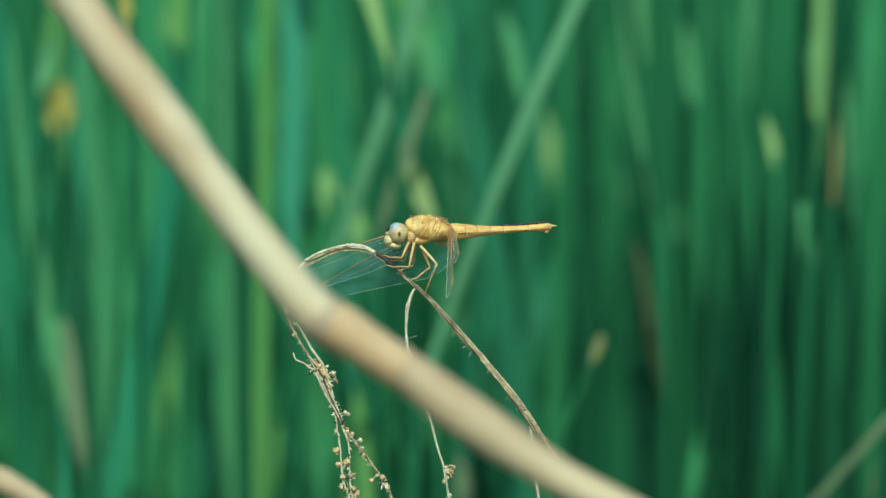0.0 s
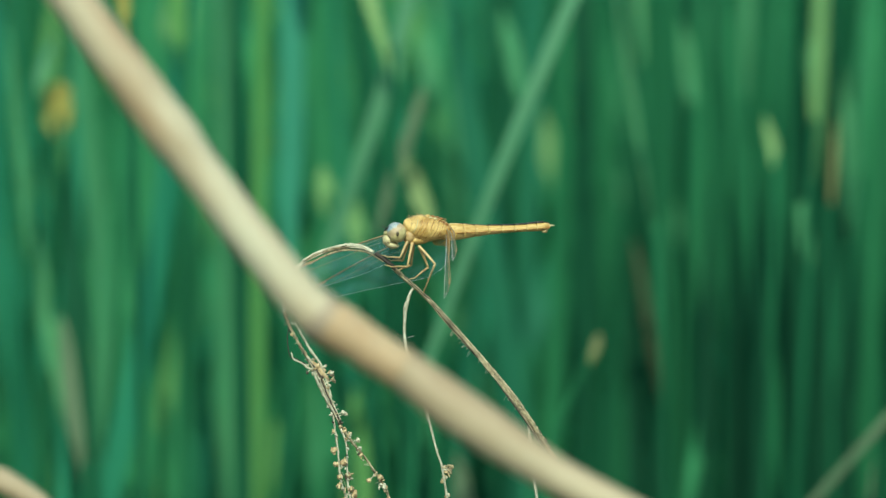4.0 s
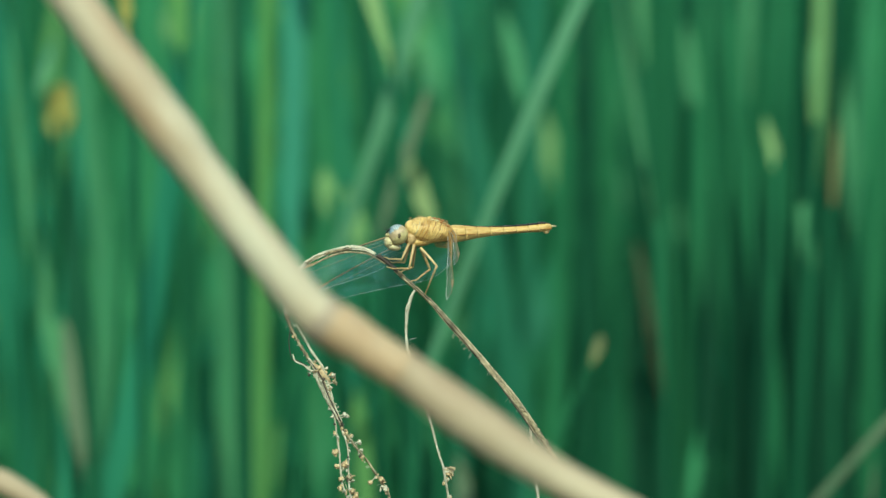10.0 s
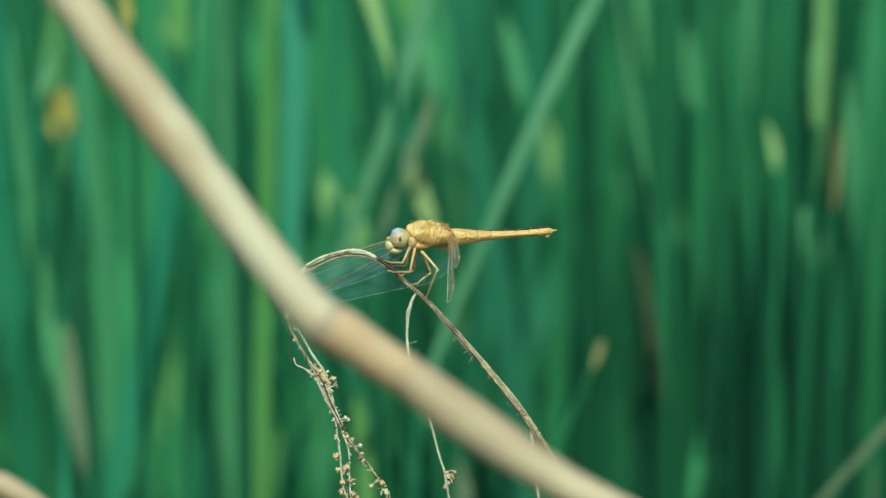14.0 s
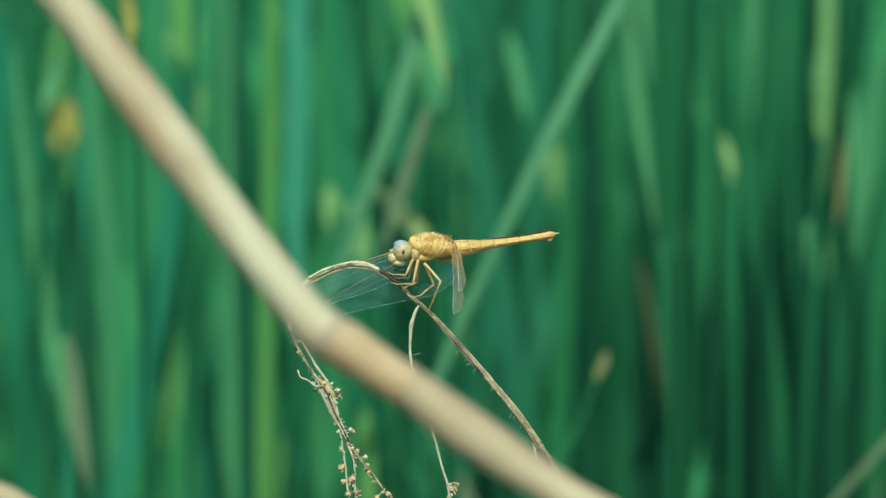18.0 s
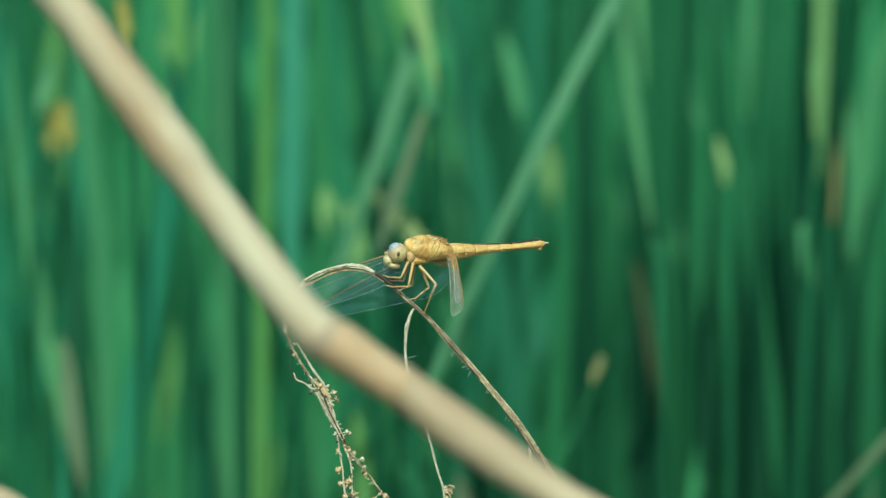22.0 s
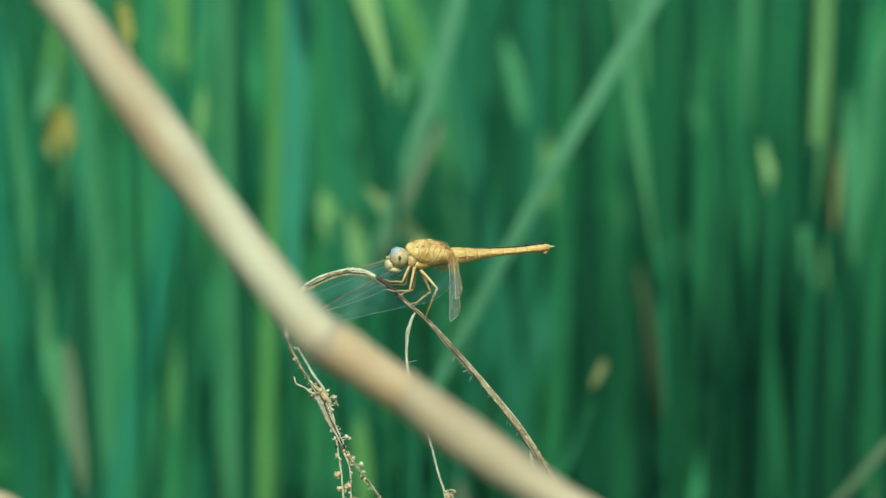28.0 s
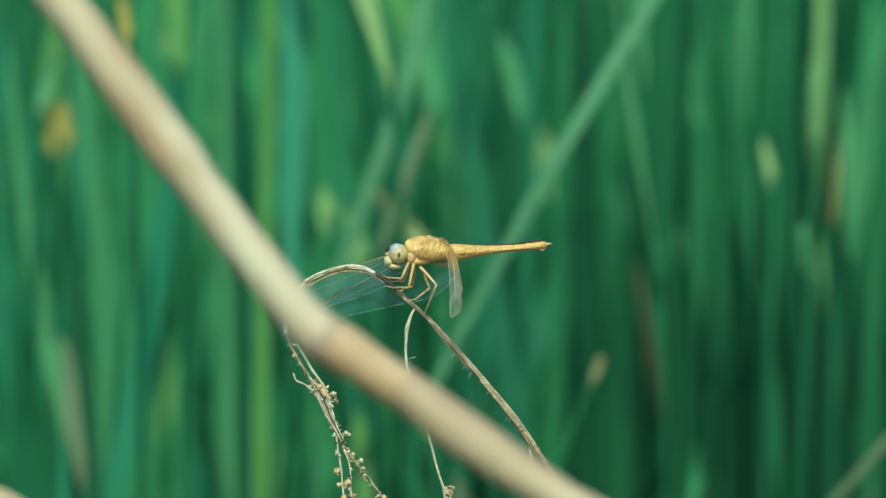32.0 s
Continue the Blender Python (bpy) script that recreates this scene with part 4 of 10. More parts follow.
    leaf(plant, "buff", 0.84, (23.5, 33.5), (26.8, 14.8), 7.5, tip=True, blunt=True, turn=0.14, collar=0.95, sway=[(0, 0.00), (2, 0.08), (4, 0.01), (6, 0.00), (8, 0.03), (10, 0.01), (12, 0.14), (13, 0.11), (14, -0.17), (15, -0.18), (16, 0.74), (17, 0.01), (18, -0.12), (19, 0.03), (20, 0.07), (21, -0.11), (22, -0.39), (23, 0.63), (24, 0.61), (25, -0.87), (26, -0.28), (27, 0.57), (28, 0.05), (29, -0.03), (30, 0.03), (31, 0.15), (32, -0.13)])
    leaf(plant, "mid", 0.72, (36.8, 58.8), (38.8, 18.8), 7.0, turn=-0.24, sway=[(0, 0.00), (2, 0.00), (4, -0.00), (6, 0.04), (8, -0.05), (10, 0.03), (12, -0.00), (13, 0.00), (14, 0.01), (15, -0.05), (16, -0.14), (17, 0.18), (18, 0.18), (19, -0.22), (20, -0.08), (21, 0.11), (22, 0.01), (23, 0.00), (24, 0.00), (25, 0.07), (26, -0.05), (27, -0.19), (28, 0.16), (29, 0.21), (30, -0.17), (31, -0.08), (32, 0.07)])
    leaf(plant, "mid", 0.69, (84.8, 61.5), (82.8, 16.1), 6.8, turn=-0.15, sway=[(0, 0.00), (2, -0.10), (4, -0.04), (6, -0.05), (8, -0.04), (10, -0.08), (12, -0.04), (13, -0.09), (14, -0.05), (15, -0.02), (16, -0.05), (17, -0.07), (18, -0.01), (19, 0.08), (20, -0.22), (21, -0.23), (22, 0.18), (23, 0.03), (24, -0.19), (25, -0.06), (26, -0.04), (27, -0.05), (28, -0.10), (29, -0.01), (30, 0.13), (31, -0.20), (32, -0.26)])
    leaf(plant, "green", 0.69, (62.1, 64.1), (61.5, 24.1), 6.8, turn=-0.05, sway=[(0, 0.00), (2, 0.01), (4, -0.02), (6, 0.02), (8, -0.01), (10, 0.00), (12, -0.00), (13, 0.01), (14, -0.00), (15, -0.12), (16, 0.04), (17, 0.12), (18, -0.05), (19, -0.04), (20, 0.01), (21, 0.00), (22, -0.00), (23, -0.01), (24, 0.07), (25, 0.01), (26, -0.13), (27, 0.02), (28, 0.11), (29, -0.03), (30, -0.03), (31, 0.00), (32, 0.00)])
    leaf(plant, "pale", 0.72, (72.8, 64.1), (71.7, 32.1), 5.3, turn=-0.08, collar=0.95, sway=[(0, 0.00), (2, -0.37), (4, -0.11), (6, -0.18), (8, -0.13), (10, -0.32), (12, -0.08), (13, -0.34), (14, -0.21), (15, 0.03), (16, -0.18), (17, -0.21), (18, -0.13), (19, 0.28), (20, -0.60), (21, -1.02), (22, 0.59), (23, 0.41), (24, -0.77), (25, -0.32), (26, -0.09), (27, -0.18), (28, -0.28), (29, -0.14), (30, 0.48), (31, -0.54), (32, -1.15)])
    leaf(plant, "light", 0.69, (46.1, 64.1), (47.5, 40.1), 5.3, turn=-0.25, collar=0.95, sway=[(0, 0.00), (2, 0.02), (4, 0.05), (6, -0.01), (8, 0.02), (10, -0.01), (12, 0.13), (13, 0.04), (14, -0.13), (15, 0.06), (16, 0.42), (17, -0.05), (18, -0.02), (19, 0.02), (20, 0.08), (21, -0.19), (22, -0.26), (23, 0.61), (24, 0.25), (25, -0.65), (26, -0.02), (27, 0.31), (28, -0.00), (29, 0.01), (30, 0.03), (31, 0.17), (32, -0.24)])
    leaf(plant, "mid", 0.76, (48.8, 53.5), (50.8, 24.1), 8.5, turn=-0.29, sway=[(0, 0.00), (2, -0.09), (4, -0.05), (6, -0.06), (8, -0.04), (10, -0.07), (12, -0.06), (13, -0.08), (14, -0.05), (15, -0.05), (16, -0.06), (17, -0.09), (18, 0.03), (19, 0.07), (20, -0.28), (21, -0.16), (22, 0.19), (23, -0.03), (24, -0.16), (25, -0.05), (26, -0.06), (27, -0.06), (28, -0.13), (29, 0.04), (30, 0.11), (31, -0.27), (32, -0.20)])
    leaf(plant, "mid", 0.69, (66.1, 45.5), (67.5, -34.5), 6.1, turn=-0.27, sway=[(0, 0.00), (2, -0.02), (4, 0.01), (6, -0.01), (8, -0.00), (10, -0.02), (12, 0.03), (13, -0.02), (14, -0.03), (15, 0.05), (16, 0.04), (17, -0.01), (18, -0.00), (19, 0.01), (20, 0.01), (21, -0.11), (22, -0.02), (23, 0.17), (24, -0.03), (25, -0.13), (26, 0.03), (27, 0.02), (28, -0.01), (29, -0.01), (30, 0.02), (31, 0.03), (32, -0.13)])
    leaf(plant, "mid", 0.69, (58.8, 25.5), (57.5, -58.8), 6.1, turn=-0.24, sway=[(0, 0.00), (2, 0.01), (4, -0.02), (6, 0.06), (8, -0.03), (10, 0.01), (12, 0.00), (13, 0.01), (14, 0.01), (15, -0.17), (16, -0.05), (17, 0.26), (18, -0.00), (19, -0.16), (20, 0.03), (21, 0.03), (22, 0.00), (23, -0.01), (24, 0.06), (25, 0.09), (26, -0.18), (27, -0.09), (28, 0.25), (29, 0.03), (30, -0.12), (31, 0.01), (32, 0.01)])
    leaf(plant, "mid", 0.76, (76.8, 52.1), (74.1, -7.9), 6.3, turn=0.29, sway=[(0, 0.00), (2, 0.02), (4, 0.01), (6, -0.00), (8, 0.01), (10, -0.00), (12, 0.05), (13, 0.03), (14, -0.05), (15, -0.01), (16, 0.20), (17, -0.01), (18, -0.02), (19, 0.01), (20, 0.03), (21, -0.06), (22, -0.12), (23, 0.23), (24, 0.15), (25, -0.28), (26, -0.04), (27, 0.15), (28, 0.00), (29, 0.00), (30, 0.01), (31, 0.06), (32, -0.07)])
    leaf(plant, "deep", 0.69, (34.1, 45.5), (33.5, -47.9), 6.8, turn=0.02, sway=[(0, 0.00), (2, -0.01), (4, 0.01), (6, -0.01), (8, -0.00), (10, -0.01), (12, 0.03), (13, -0.00), (14, -0.03), (15, 0.04), (16, 0.05), (17, -0.01), (18, -0.00), (19, 0.01), (20, 0.02), (21, -0.07), (22, -0.03), (23, 0.14), (24, 0.00), (25, -0.12), (26, 0.02), (27, 0.03), (28, -0.00), (29, -0.00), (30, 0.01), (31, 0.04), (32, -0.09)])
    leaf(plant, "mid", 0.69, (54.1, 58.8), (52.8, -7.9), 6.8, turn=-0.05, sway=[(0, 0.00), (2, -0.07), (4, -0.00), (6, -0.03), (8, -0.02), (10, -0.06), (12, 0.01), (13, -0.06), (14, -0.05), (15, 0.05), (16, -0.02), (17, -0.03), (18, -0.03), (19, 0.04), (20, -0.05), (21, -0.23), (22, 0.07), (23, 0.19), (24, -0.15), (25, -0.12), (26, 0.02), (27, -0.02), (28, -0.03), (29, -0.04), (30, 0.08), (31, -0.03), (32, -0.26)])
    leaf(plant, "deep", 0.69, (42.1, 8.1), (38.8, -58.8), 7.7, tip=True, turn=-0.16, sway=[(0, 0.00), (2, -0.05), (4, 0.00), (6, -0.02), (8, -0.01), (10, -0.05), (12, 0.02), (13, -0.05), (14, -0.04), (15, 0.05), (16, -0.01), (17, -0.02), (18, -0.02), (19, 0.03), (20, -0.03), (21, -0.19), (22, 0.05), (23, 0.17), (24, -0.12), (25, -0.11), (26, 0.02), (27, -0.01), (28, -0.02), (29, -0.03), (30, 0.06), (31, -0.01), (32, -0.21)])
    leaf(plant, "mid", 0.69, (104.5, 1.5), (98.1, -50.5), 7.3, turn=-0.02, sway=[(0, 0.00), (2, -0.08), (4, -0.06), (6, -0.06), (8, -0.05), (10, -0.05), (12, -0.07), (13, -0.08), (14, -0.05), (15, -0.06), (16, -0.08), (17, -0.11), (18, 0.11), (19, 0.03), (20, -0.37), (21, -0.08), (22, 0.19), (23, -0.09), (24, -0.12), (25, -0.05), (26, -0.05), (27, -0.10), (28, -0.15), (29, 0.14), (30, 0.08), (31, -0.36), (32, -0.12)])
    leaf(plant, "pale", 0.84, (48.8, 51.5), (50.1, 36.8), 2.7, tip=True, turn=-0.24, collar=0.95, sway=[(0, 0.00), (2, -0.51), (4, -0.34), (6, -0.37), (8, -0.30), (10, -0.32), (12, -0.43), (13, -0.47), (14, -0.33), (15, -0.35), (16, -0.45), (17, -0.66), (18, 0.64), (19, 0.18), (20, -2.20), (21, -0.49), (22, 1.14), (23, -0.52), (24, -0.74), (25, -0.32), (26, -0.33), (27, -0.56), (28, -0.92), (29, 0.79), (30, 0.49), (31, -2.14), (32, -0.73)])
    leaf(plant, "pale", 0.84, (41.9, 21.5), (42.9, 6.8), 2.7, tip=True, turn=0.10, collar=0.95, sway=[(0, 0.00), (2, -0.12), (4, 0.12), (6, -0.07), (8, -0.01), (10, -0.13), (12, 0.25), (13, -0.08), (14, -0.26), (15, 0.42), (16, 0.43), (17, -0.13), (18, -0.02), (19, 0.06), (20, 0.16), (21, -0.80), (22, -0.26), (23, 1.42), (24, -0.10), (25, -1.15), (26, 0.21), (27, 0.28), (28, -0.04), (29, -0.03), (30, 0.16), (31, 0.34), (32, -0.95)])
    leaf(plant, "pale", 0.84, (53.9, 16.1), (56.3, 0.1), 3.9, tip=True, turn=-0.05, collar=0.95, sway=[(0, 0.00), (2, -0.01), (4, -0.02), (6, 0.09), (8, -0.19), (10, 0.13), (12, -0.04), (13, -0.01), (14, 0.00), (15, -0.09), (16, -0.58), (17, 0.46), (18, 0.86), (19, -0.80), (20, -0.56), (21, 0.51), (22, 0.09), (23, -0.06), (24, -0.01), (25, 0.15), (26, -0.07), (27, -0.77), (28, 0.38), (29, 0.97), (30, -0.63), (31, -0.55), (32, 0.32)])
    leaf(plant, "deep", 0.79, (61.5, 66.8), (62.8, 2.8), 8.6, turn=0.10, collar=0.57, sway=[(0, 0.00), (2, -0.10), (4, 0.02), (6, -0.04), (8, -0.03), (10, -0.09), (12, 0.06), (13, -0.08), (14, -0.09), (15, 0.15), (16, 0.03), (17, -0.04), (18, -0.04), (19, 0.05), (20, -0.01), (21, -0.40), (22, 0.05), (23, 0.45), (24, -0.21), (25, -0.30), (26, 0.07), (27, -0.00), (28, -0.03), (29, -0.05), (30, 0.11), (31, 0.04), (32, -0.46)])
    leaf(plant, "mid", 0.84, (78.8, 66.8), (75.5, 0.1), 9.3, turn=-0.10, collar=0.57, sway=[(0, 0.00), (2, 0.02), (4, 0.02), (6, -0.00), (8, 0.01), (10, -0.00), (12, 0.06), (13, 0.03), (14, -0.07), (15, -0.01), (16, 0.25), (17, -0.02), (18, -0.02), (19, 0.01), (20, 0.04), (21, -0.07), (22, -0.15), (23, 0.30), (24, 0.18), (25, -0.35), (26, -0.05), (27, 0.19), (28, 0.00), (29, 0.00), (30, 0.01), (31, 0.08), (32, -0.09)])
    leaf(plant, "deep", 0.84, (54.8, 66.8), (53.5, -2.5), 8.8, turn=0.10, collar=0.57, sway=[(0, 0.00), (2, -0.21), (4, -0.08), (6, -0.11), (8, -0.07), (10, -0.17), (12, -0.07), (13, -0.19), (14, -0.11), (15, -0.02), (16, -0.11), (17, -0.13), (18, -0.05), (19, 0.16), (20, -0.40), (21, -0.52), (22, 0.36), (23, 0.14), (24, -0.41), (25, -0.15), (26, -0.08), (27, -0.11), (28, -0.18), (29, -0.05), (30, 0.27), (31, -0.37), (32, -0.59)])
    leaf(plant, "mid", 0.89, (71.5, 66.8), (70.1, 10.8), 8.2, turn=0.00, collar=0.57, sway=[(0, 0.00), (2, -0.13), (4, -0.01), (6, -0.06), (8, -0.04), (10, -0.12), (12, 0.01), (13, -0.12), (14, -0.09), (15, 0.09), (16, -0.04), (17, -0.06), (18, -0.06), (19, 0.09), (20, -0.11), (21, -0.44), (22, 0.16), (23, 0.32), (24, -0.30), (25, -0.20), (26, 0.02), (27, -0.05), (28, -0.07), (29, -0.07), (30, 0.16), (31, -0.08), (32, -0.50)])
    leaf(plant, "mid", 0.84, (73.7, 39.5), (69.0, -58.8), 6.8, turn=0.65, sway=[(0, 0.00), (2, 0.00), (4, -0.00), (6, 0.03), (8, -0.05), (10, 0.03), (12, -0.01), (13, 0.00), (14, 0.00), (15, -0.03), (16, -0.15), (17, 0.15), (18, 0.20), (19, -0.21), (20, -0.11), (21, 0.12), (22, 0.02), (23, -0.01), (24, 0.00), (25, 0.05), (26, -0.03), (27, -0.20), (28, 0.13), (29, 0.23), (30, -0.17), (31, -0.11), (32, 0.08)])
    leaf(plant, "mid", 0.89, (69.9, 41.4), (71.4, 7.4), 4.7, tip=True, blunt=True, turn=0.53, collar=0.95, sway=[(0, 0.00), (2, -0.22), (4, -0.06), (6, -0.11), (8, -0.07), (10, -0.19), (12, -0.04), (13, -0.20), (14, -0.13), (15, 0.04), (16, -0.10), (17, -0.11), (18, -0.08), (19, 0.16), (20, -0.32), (21, -0.62), (22, 0.34), (23, 0.28), (24, -0.46), (25, -0.21), (26, -0.04), (27, -0.11), (28, -0.15), (29, -0.09), (30, 0.28), (31, -0.28), (32, -0.70)])
    leaf(plant, "pale", 0.89, (38.9, 45.0), (38.7, 17.0), 5.3, tip=True, blunt=True, turn=0.03, collar=0.95, sway=[(0, 0.00), (2, -0.12), (4, 0.09), (6, -0.06), (8, -0.02), (10, -0.13), (12, 0.19), (13, -0.09), (14, -0.20), (15, 0.34), (16, 0.25), (17, -0.10), (18, -0.03), (19, 0.06), (20, 0.10), (21, -0.70), (22, -0.13), (23, 1.10), (24, -0.19), (25, -0.84), (26, 0.18), (27, 0.15), (28, -0.04), (29, -0.04), (30, 0.15), (31, 0.24), (32, -0.82)])
    leaf(plant, "mid", 0.84, (44.4, 65.2), (43.8, 31.1), 6.8, tip=True, blunt=True, turn=-0.20, collar=0.95, sway=[(0, 0.00), (2, 0.11), (4, -0.12), (6, 0.08), (8, 0.01), (10, 0.01), (12, 0.05), (13, 0.15), (14, -0.13), (15, -0.80), (16, 0.89), (17, 0.39), (18, -0.41), (19, -0.02), (20, 0.01), (21, 0.01), (22, -0.31), (23, 0.20), (24, 0.92), (25, -0.60), (26, -0.90), (27, 0.69), (28, 0.38), (29, -0.23), (30, -0.01), (31, 0.02), (32, 0.03)])
    leaf(plant, "mid", 0.86, (60.4, 42.2), (60.0, 11.5), 7.6, tip=True, blunt=True, turn=0.03, collar=0.95, sway=[(0, 0.00), (2, -0.10), (4, 0.06), (6, -0.05), (8, -0.02), (10, -0.10), (12, 0.12), (13, -0.08), (14, -0.14), (15, 0.24), (16, 0.15), (17, -0.07), (18, -0.02), (19, 0.05), (20, 0.06), (21, -0.51), (22, -0.06), (23, 0.76), (24, -0.17), (25, -0.56), (26, 0.13), (27, 0.09), (28, -0.03), (29, -0.04), (30, 0.12), (31, 0.15), (32, -0.60)])
    leaf(plant, "mid", 0.86, (49.5, 56.1), (46.8, 24.0), 5.7, tip=True, blunt=True, turn=-0.11, collar=0.95, sway=[(0, 0.00), (2, 0.03), (4, -0.09), (6, 0.22), (8, -0.14), (10, 0.06), (12, 0.02), (13, 0.04), (14, 0.06), (15, -0.66), (16, -0.19), (17, 1.04), (18, -0.01), (19, -0.64), (20, 0.13), (21, 0.12), (22, 0.02), (23, -0.03), (24, 0.23), (25, 0.37), (26, -0.74), (27, -0.35), (28, 0.98), (29, 0.11), (30, -0.49), (31, 0.05), (32, 0.05)])
    leaf(plant, "pale", 0.89, (50.2, 40.3), (51.1, 9.6), 4.4, tip=True, blunt=True, turn=-0.15, collar=0.95, sway=[(0, 0.00), (2, 0.02), (4, -0.08), (6, 0.15), (8, -0.09), (10, 0.03), (12, 0.01), (13, 0.04), (14, 0.03), (15, -0.54), (16, -0.04), (17, 0.73), (18, -0.10), (19, -0.39), (20, 0.10), (21, 0.05), (22, 0.01), (23, -0.04), (24, 0.22), (25, 0.23), (26, -0.60), (27, -0.15), (28, 0.69), (29, -0.01), (30, -0.30), (31, 0.04), (32, 0.02)])
    # more leaves coloured as the shade low on the right
    leaf(plant, "shaded", 0.74, (55.1, 17.4), (53.7, -58.8), 8.2, tip=True, turn=-0.24, sway=[(0, 0.00), (2, 0.01), (4, -0.01), (6, 0.05), (8, -0.06), (10, 0.04), (12, 0.00), (13, 0.00), (14, 0.01), (15, -0.06), (16, -0.18), (17, 0.23), (18, 0.22), (19, -0.28), (20, -0.09), (21, 0.14), (22, 0.01), (23, 0.00), (24, 0.01), (25, 0.09), (26, -0.06), (27, -0.25), (28, 0.21), (29, 0.26), (30, -0.22), (31, -0.10), (32, 0.09)])
    leaf(plant, "shaded", 0.67, (59.7, 0.4), (62.0, -58.8), 8.2, tip=True, turn=0.33, sway=[(0, 0.00), (2, 0.02), (4, -0.05), (6, 0.04), (8, -0.01), (10, 0.00), (12, 0.00), (13, 0.04), (14, -0.02), (15, -0.29), (16, 0.19), (17, 0.20), (18, -0.14), (19, -0.04), (20, 0.01), (21, 0.00), (22, -0.05), (23, -0.00), (24, 0.23), (25, -0.07), (26, -0.31), (27, 0.14), (28, 0.18), (29, -0.08), (30, -0.03), (31, 0.00), (32, 0.01)])
    leaf(plant, "shaded", 0.81, (55.1, 21.9), (48.6, -58.8), 7.5, tip=True, turn=0.36, sway=[(0, 0.00), (2, -0.00), (4, -0.01), (6, 0.01), (8, -0.04), (10, 0.02), (12, -0.01), (13, -0.00), (14, -0.00), (15, -0.01), (16, -0.10), (17, 0.07), (18, 0.16), (19, -0.14), (20, -0.11), (21, 0.09), (22, 0.02), (23, -0.01), (24, -0.00), (25, 0.02), (26, -0.01), (27, -0.14), (28, 0.06), (29, 0.18), (30, -0.11), (31, -0.11), (32, 0.06)])
    leaf(plant, "shaded", 0.76, (77.3, 20.6), (78.0, -58.8), 8.8, tip=True, turn=0.25, sway=[(0, 0.00), (2, 0.01), (4, -0.01), (6, 0.04), (8, -0.04), (10, 0.02), (12, 0.01), (13, 0.01), (14, 0.01), (15, -0.08), (16, -0.10), (17, 0.20), (18, 0.08), (19, -0.18), (20, -0.01), (21, 0.07), (22, 0.00), (23, 0.00), (24, 0.02), (25, 0.08), (26, -0.09), (27, -0.14), (28, 0.19), (29, 0.11), (30, -0.14), (31, -0.02), (32, 0.04)])
    leaf(plant, "shaded", 0.69, (73.2, -1.5), (74.7, -58.8), 5.9, tip=True, turn=0.38, sway=[(0, 0.00), (2, 0.02), (4, -0.02), (6, 0.01), (8, 0.00), (10, 0.00), (12, 0.01), (13, 0.03), (14, -0.03), (15, -0.15), (16, 0.19), (17, 0.06), (18, -0.08), (19, -0.00), (20, 0.00), (21, 0.00), (22, -0.07), (23, 0.06), (24, 0.19), (25, -0.14), (26, -0.17), (27, 0.15), (28, 0.06), (29, -0.04), (30, 0.00), (31, 0.01), (32, 0.00)])
    leaf(plant, "shaded", 0.69, (72.4, 21.4), (74.8, -58.8), 6.6, tip=True, turn=0.14, sway=[(0, 0.00), (2, -0.06), (4, -0.01), (6, -0.03), (8, -0.02), (10, -0.05), (12, 0.00), (13, -0.05), (14, -0.04), (15, 0.03), (16, -0.02), (17, -0.02), (18, -0.02), (19, 0.04), (20, -0.06), (21, -0.18), (22, 0.07), (23, 0.12), (24, -0.12), (25, -0.08), (26, 0.00), (27, -0.02), (28, -0.03), (29, -0.03), (30, 0.07), (31, -0.04), (32, -0.20)])
    leaf(plant, "shaded", 0.64, (68.1, 12.9), (71.2, -58.8), 8.2, tip=True, turn=0.08, sway=[(0, 0.00), (2, -0.03), (4, -0.02), (6, -0.02), (8, -0.03), (10, -0.01), (12, -0.03), (13, -0.03), (14, -0.02), (15, -0.02), (16, -0.06), (17, -0.04), (18, 0.12), (19, -0.04), (20, -0.19), (21, 0.03), (22, 0.07), (23, -0.05), (24, -0.03), (25, -0.02), (26, -0.01), (27, -0.08), (28, -0.06), (29, 0.14), (30, -0.01), (31, -0.19), (32, 0.01)])
    plant = rice_plant(0.114, 1.060)
    leaf(plant, "mid", 0.97, (40.5, 44.1), (42.1, 24.1), 9.5, tip=True, blunt=True, turn=0.14, collar=0.95, sway=[(0, 0.00), (3, -0.61), (6, 0.61), (9, 0.61), (12, 1.02), (13, 0.82), (14.5, 1.63), (16.5, 12.08), (17, 12.08), (18, 12.08), (20, 12.47), (23, 13.24), (25, 13.24), (27.5, 12.47), (29, 10.11), (30, 9.71), (32, 9.32)])
    leaf(plant, "mid", 1.14, (63.9, 65.7), (63.4, 45.4), 5.9, tip=True, blunt=True, turn=0.59, collar=0.95, sway=[(0, 0.00), (2, 0.06), (4, -0.23), (6, 0.35), (8, -0.18), (10, 0.05), (12, 0.01), (13, 0.10), (14, 0.06), (15, -1.44), (16, 0.10), (17, 1.71), (18, -0.41), (19, -0.82), (20, 0.24), (21, 0.07), (22, 0.00), (23, -0.13), (24, 0.66), (25, 0.45), (26, -1.58), (27, -0.16), (28, 1.61), (29, -0.17), (30, -0.60), (31, 0.10), (32, 0.02)])
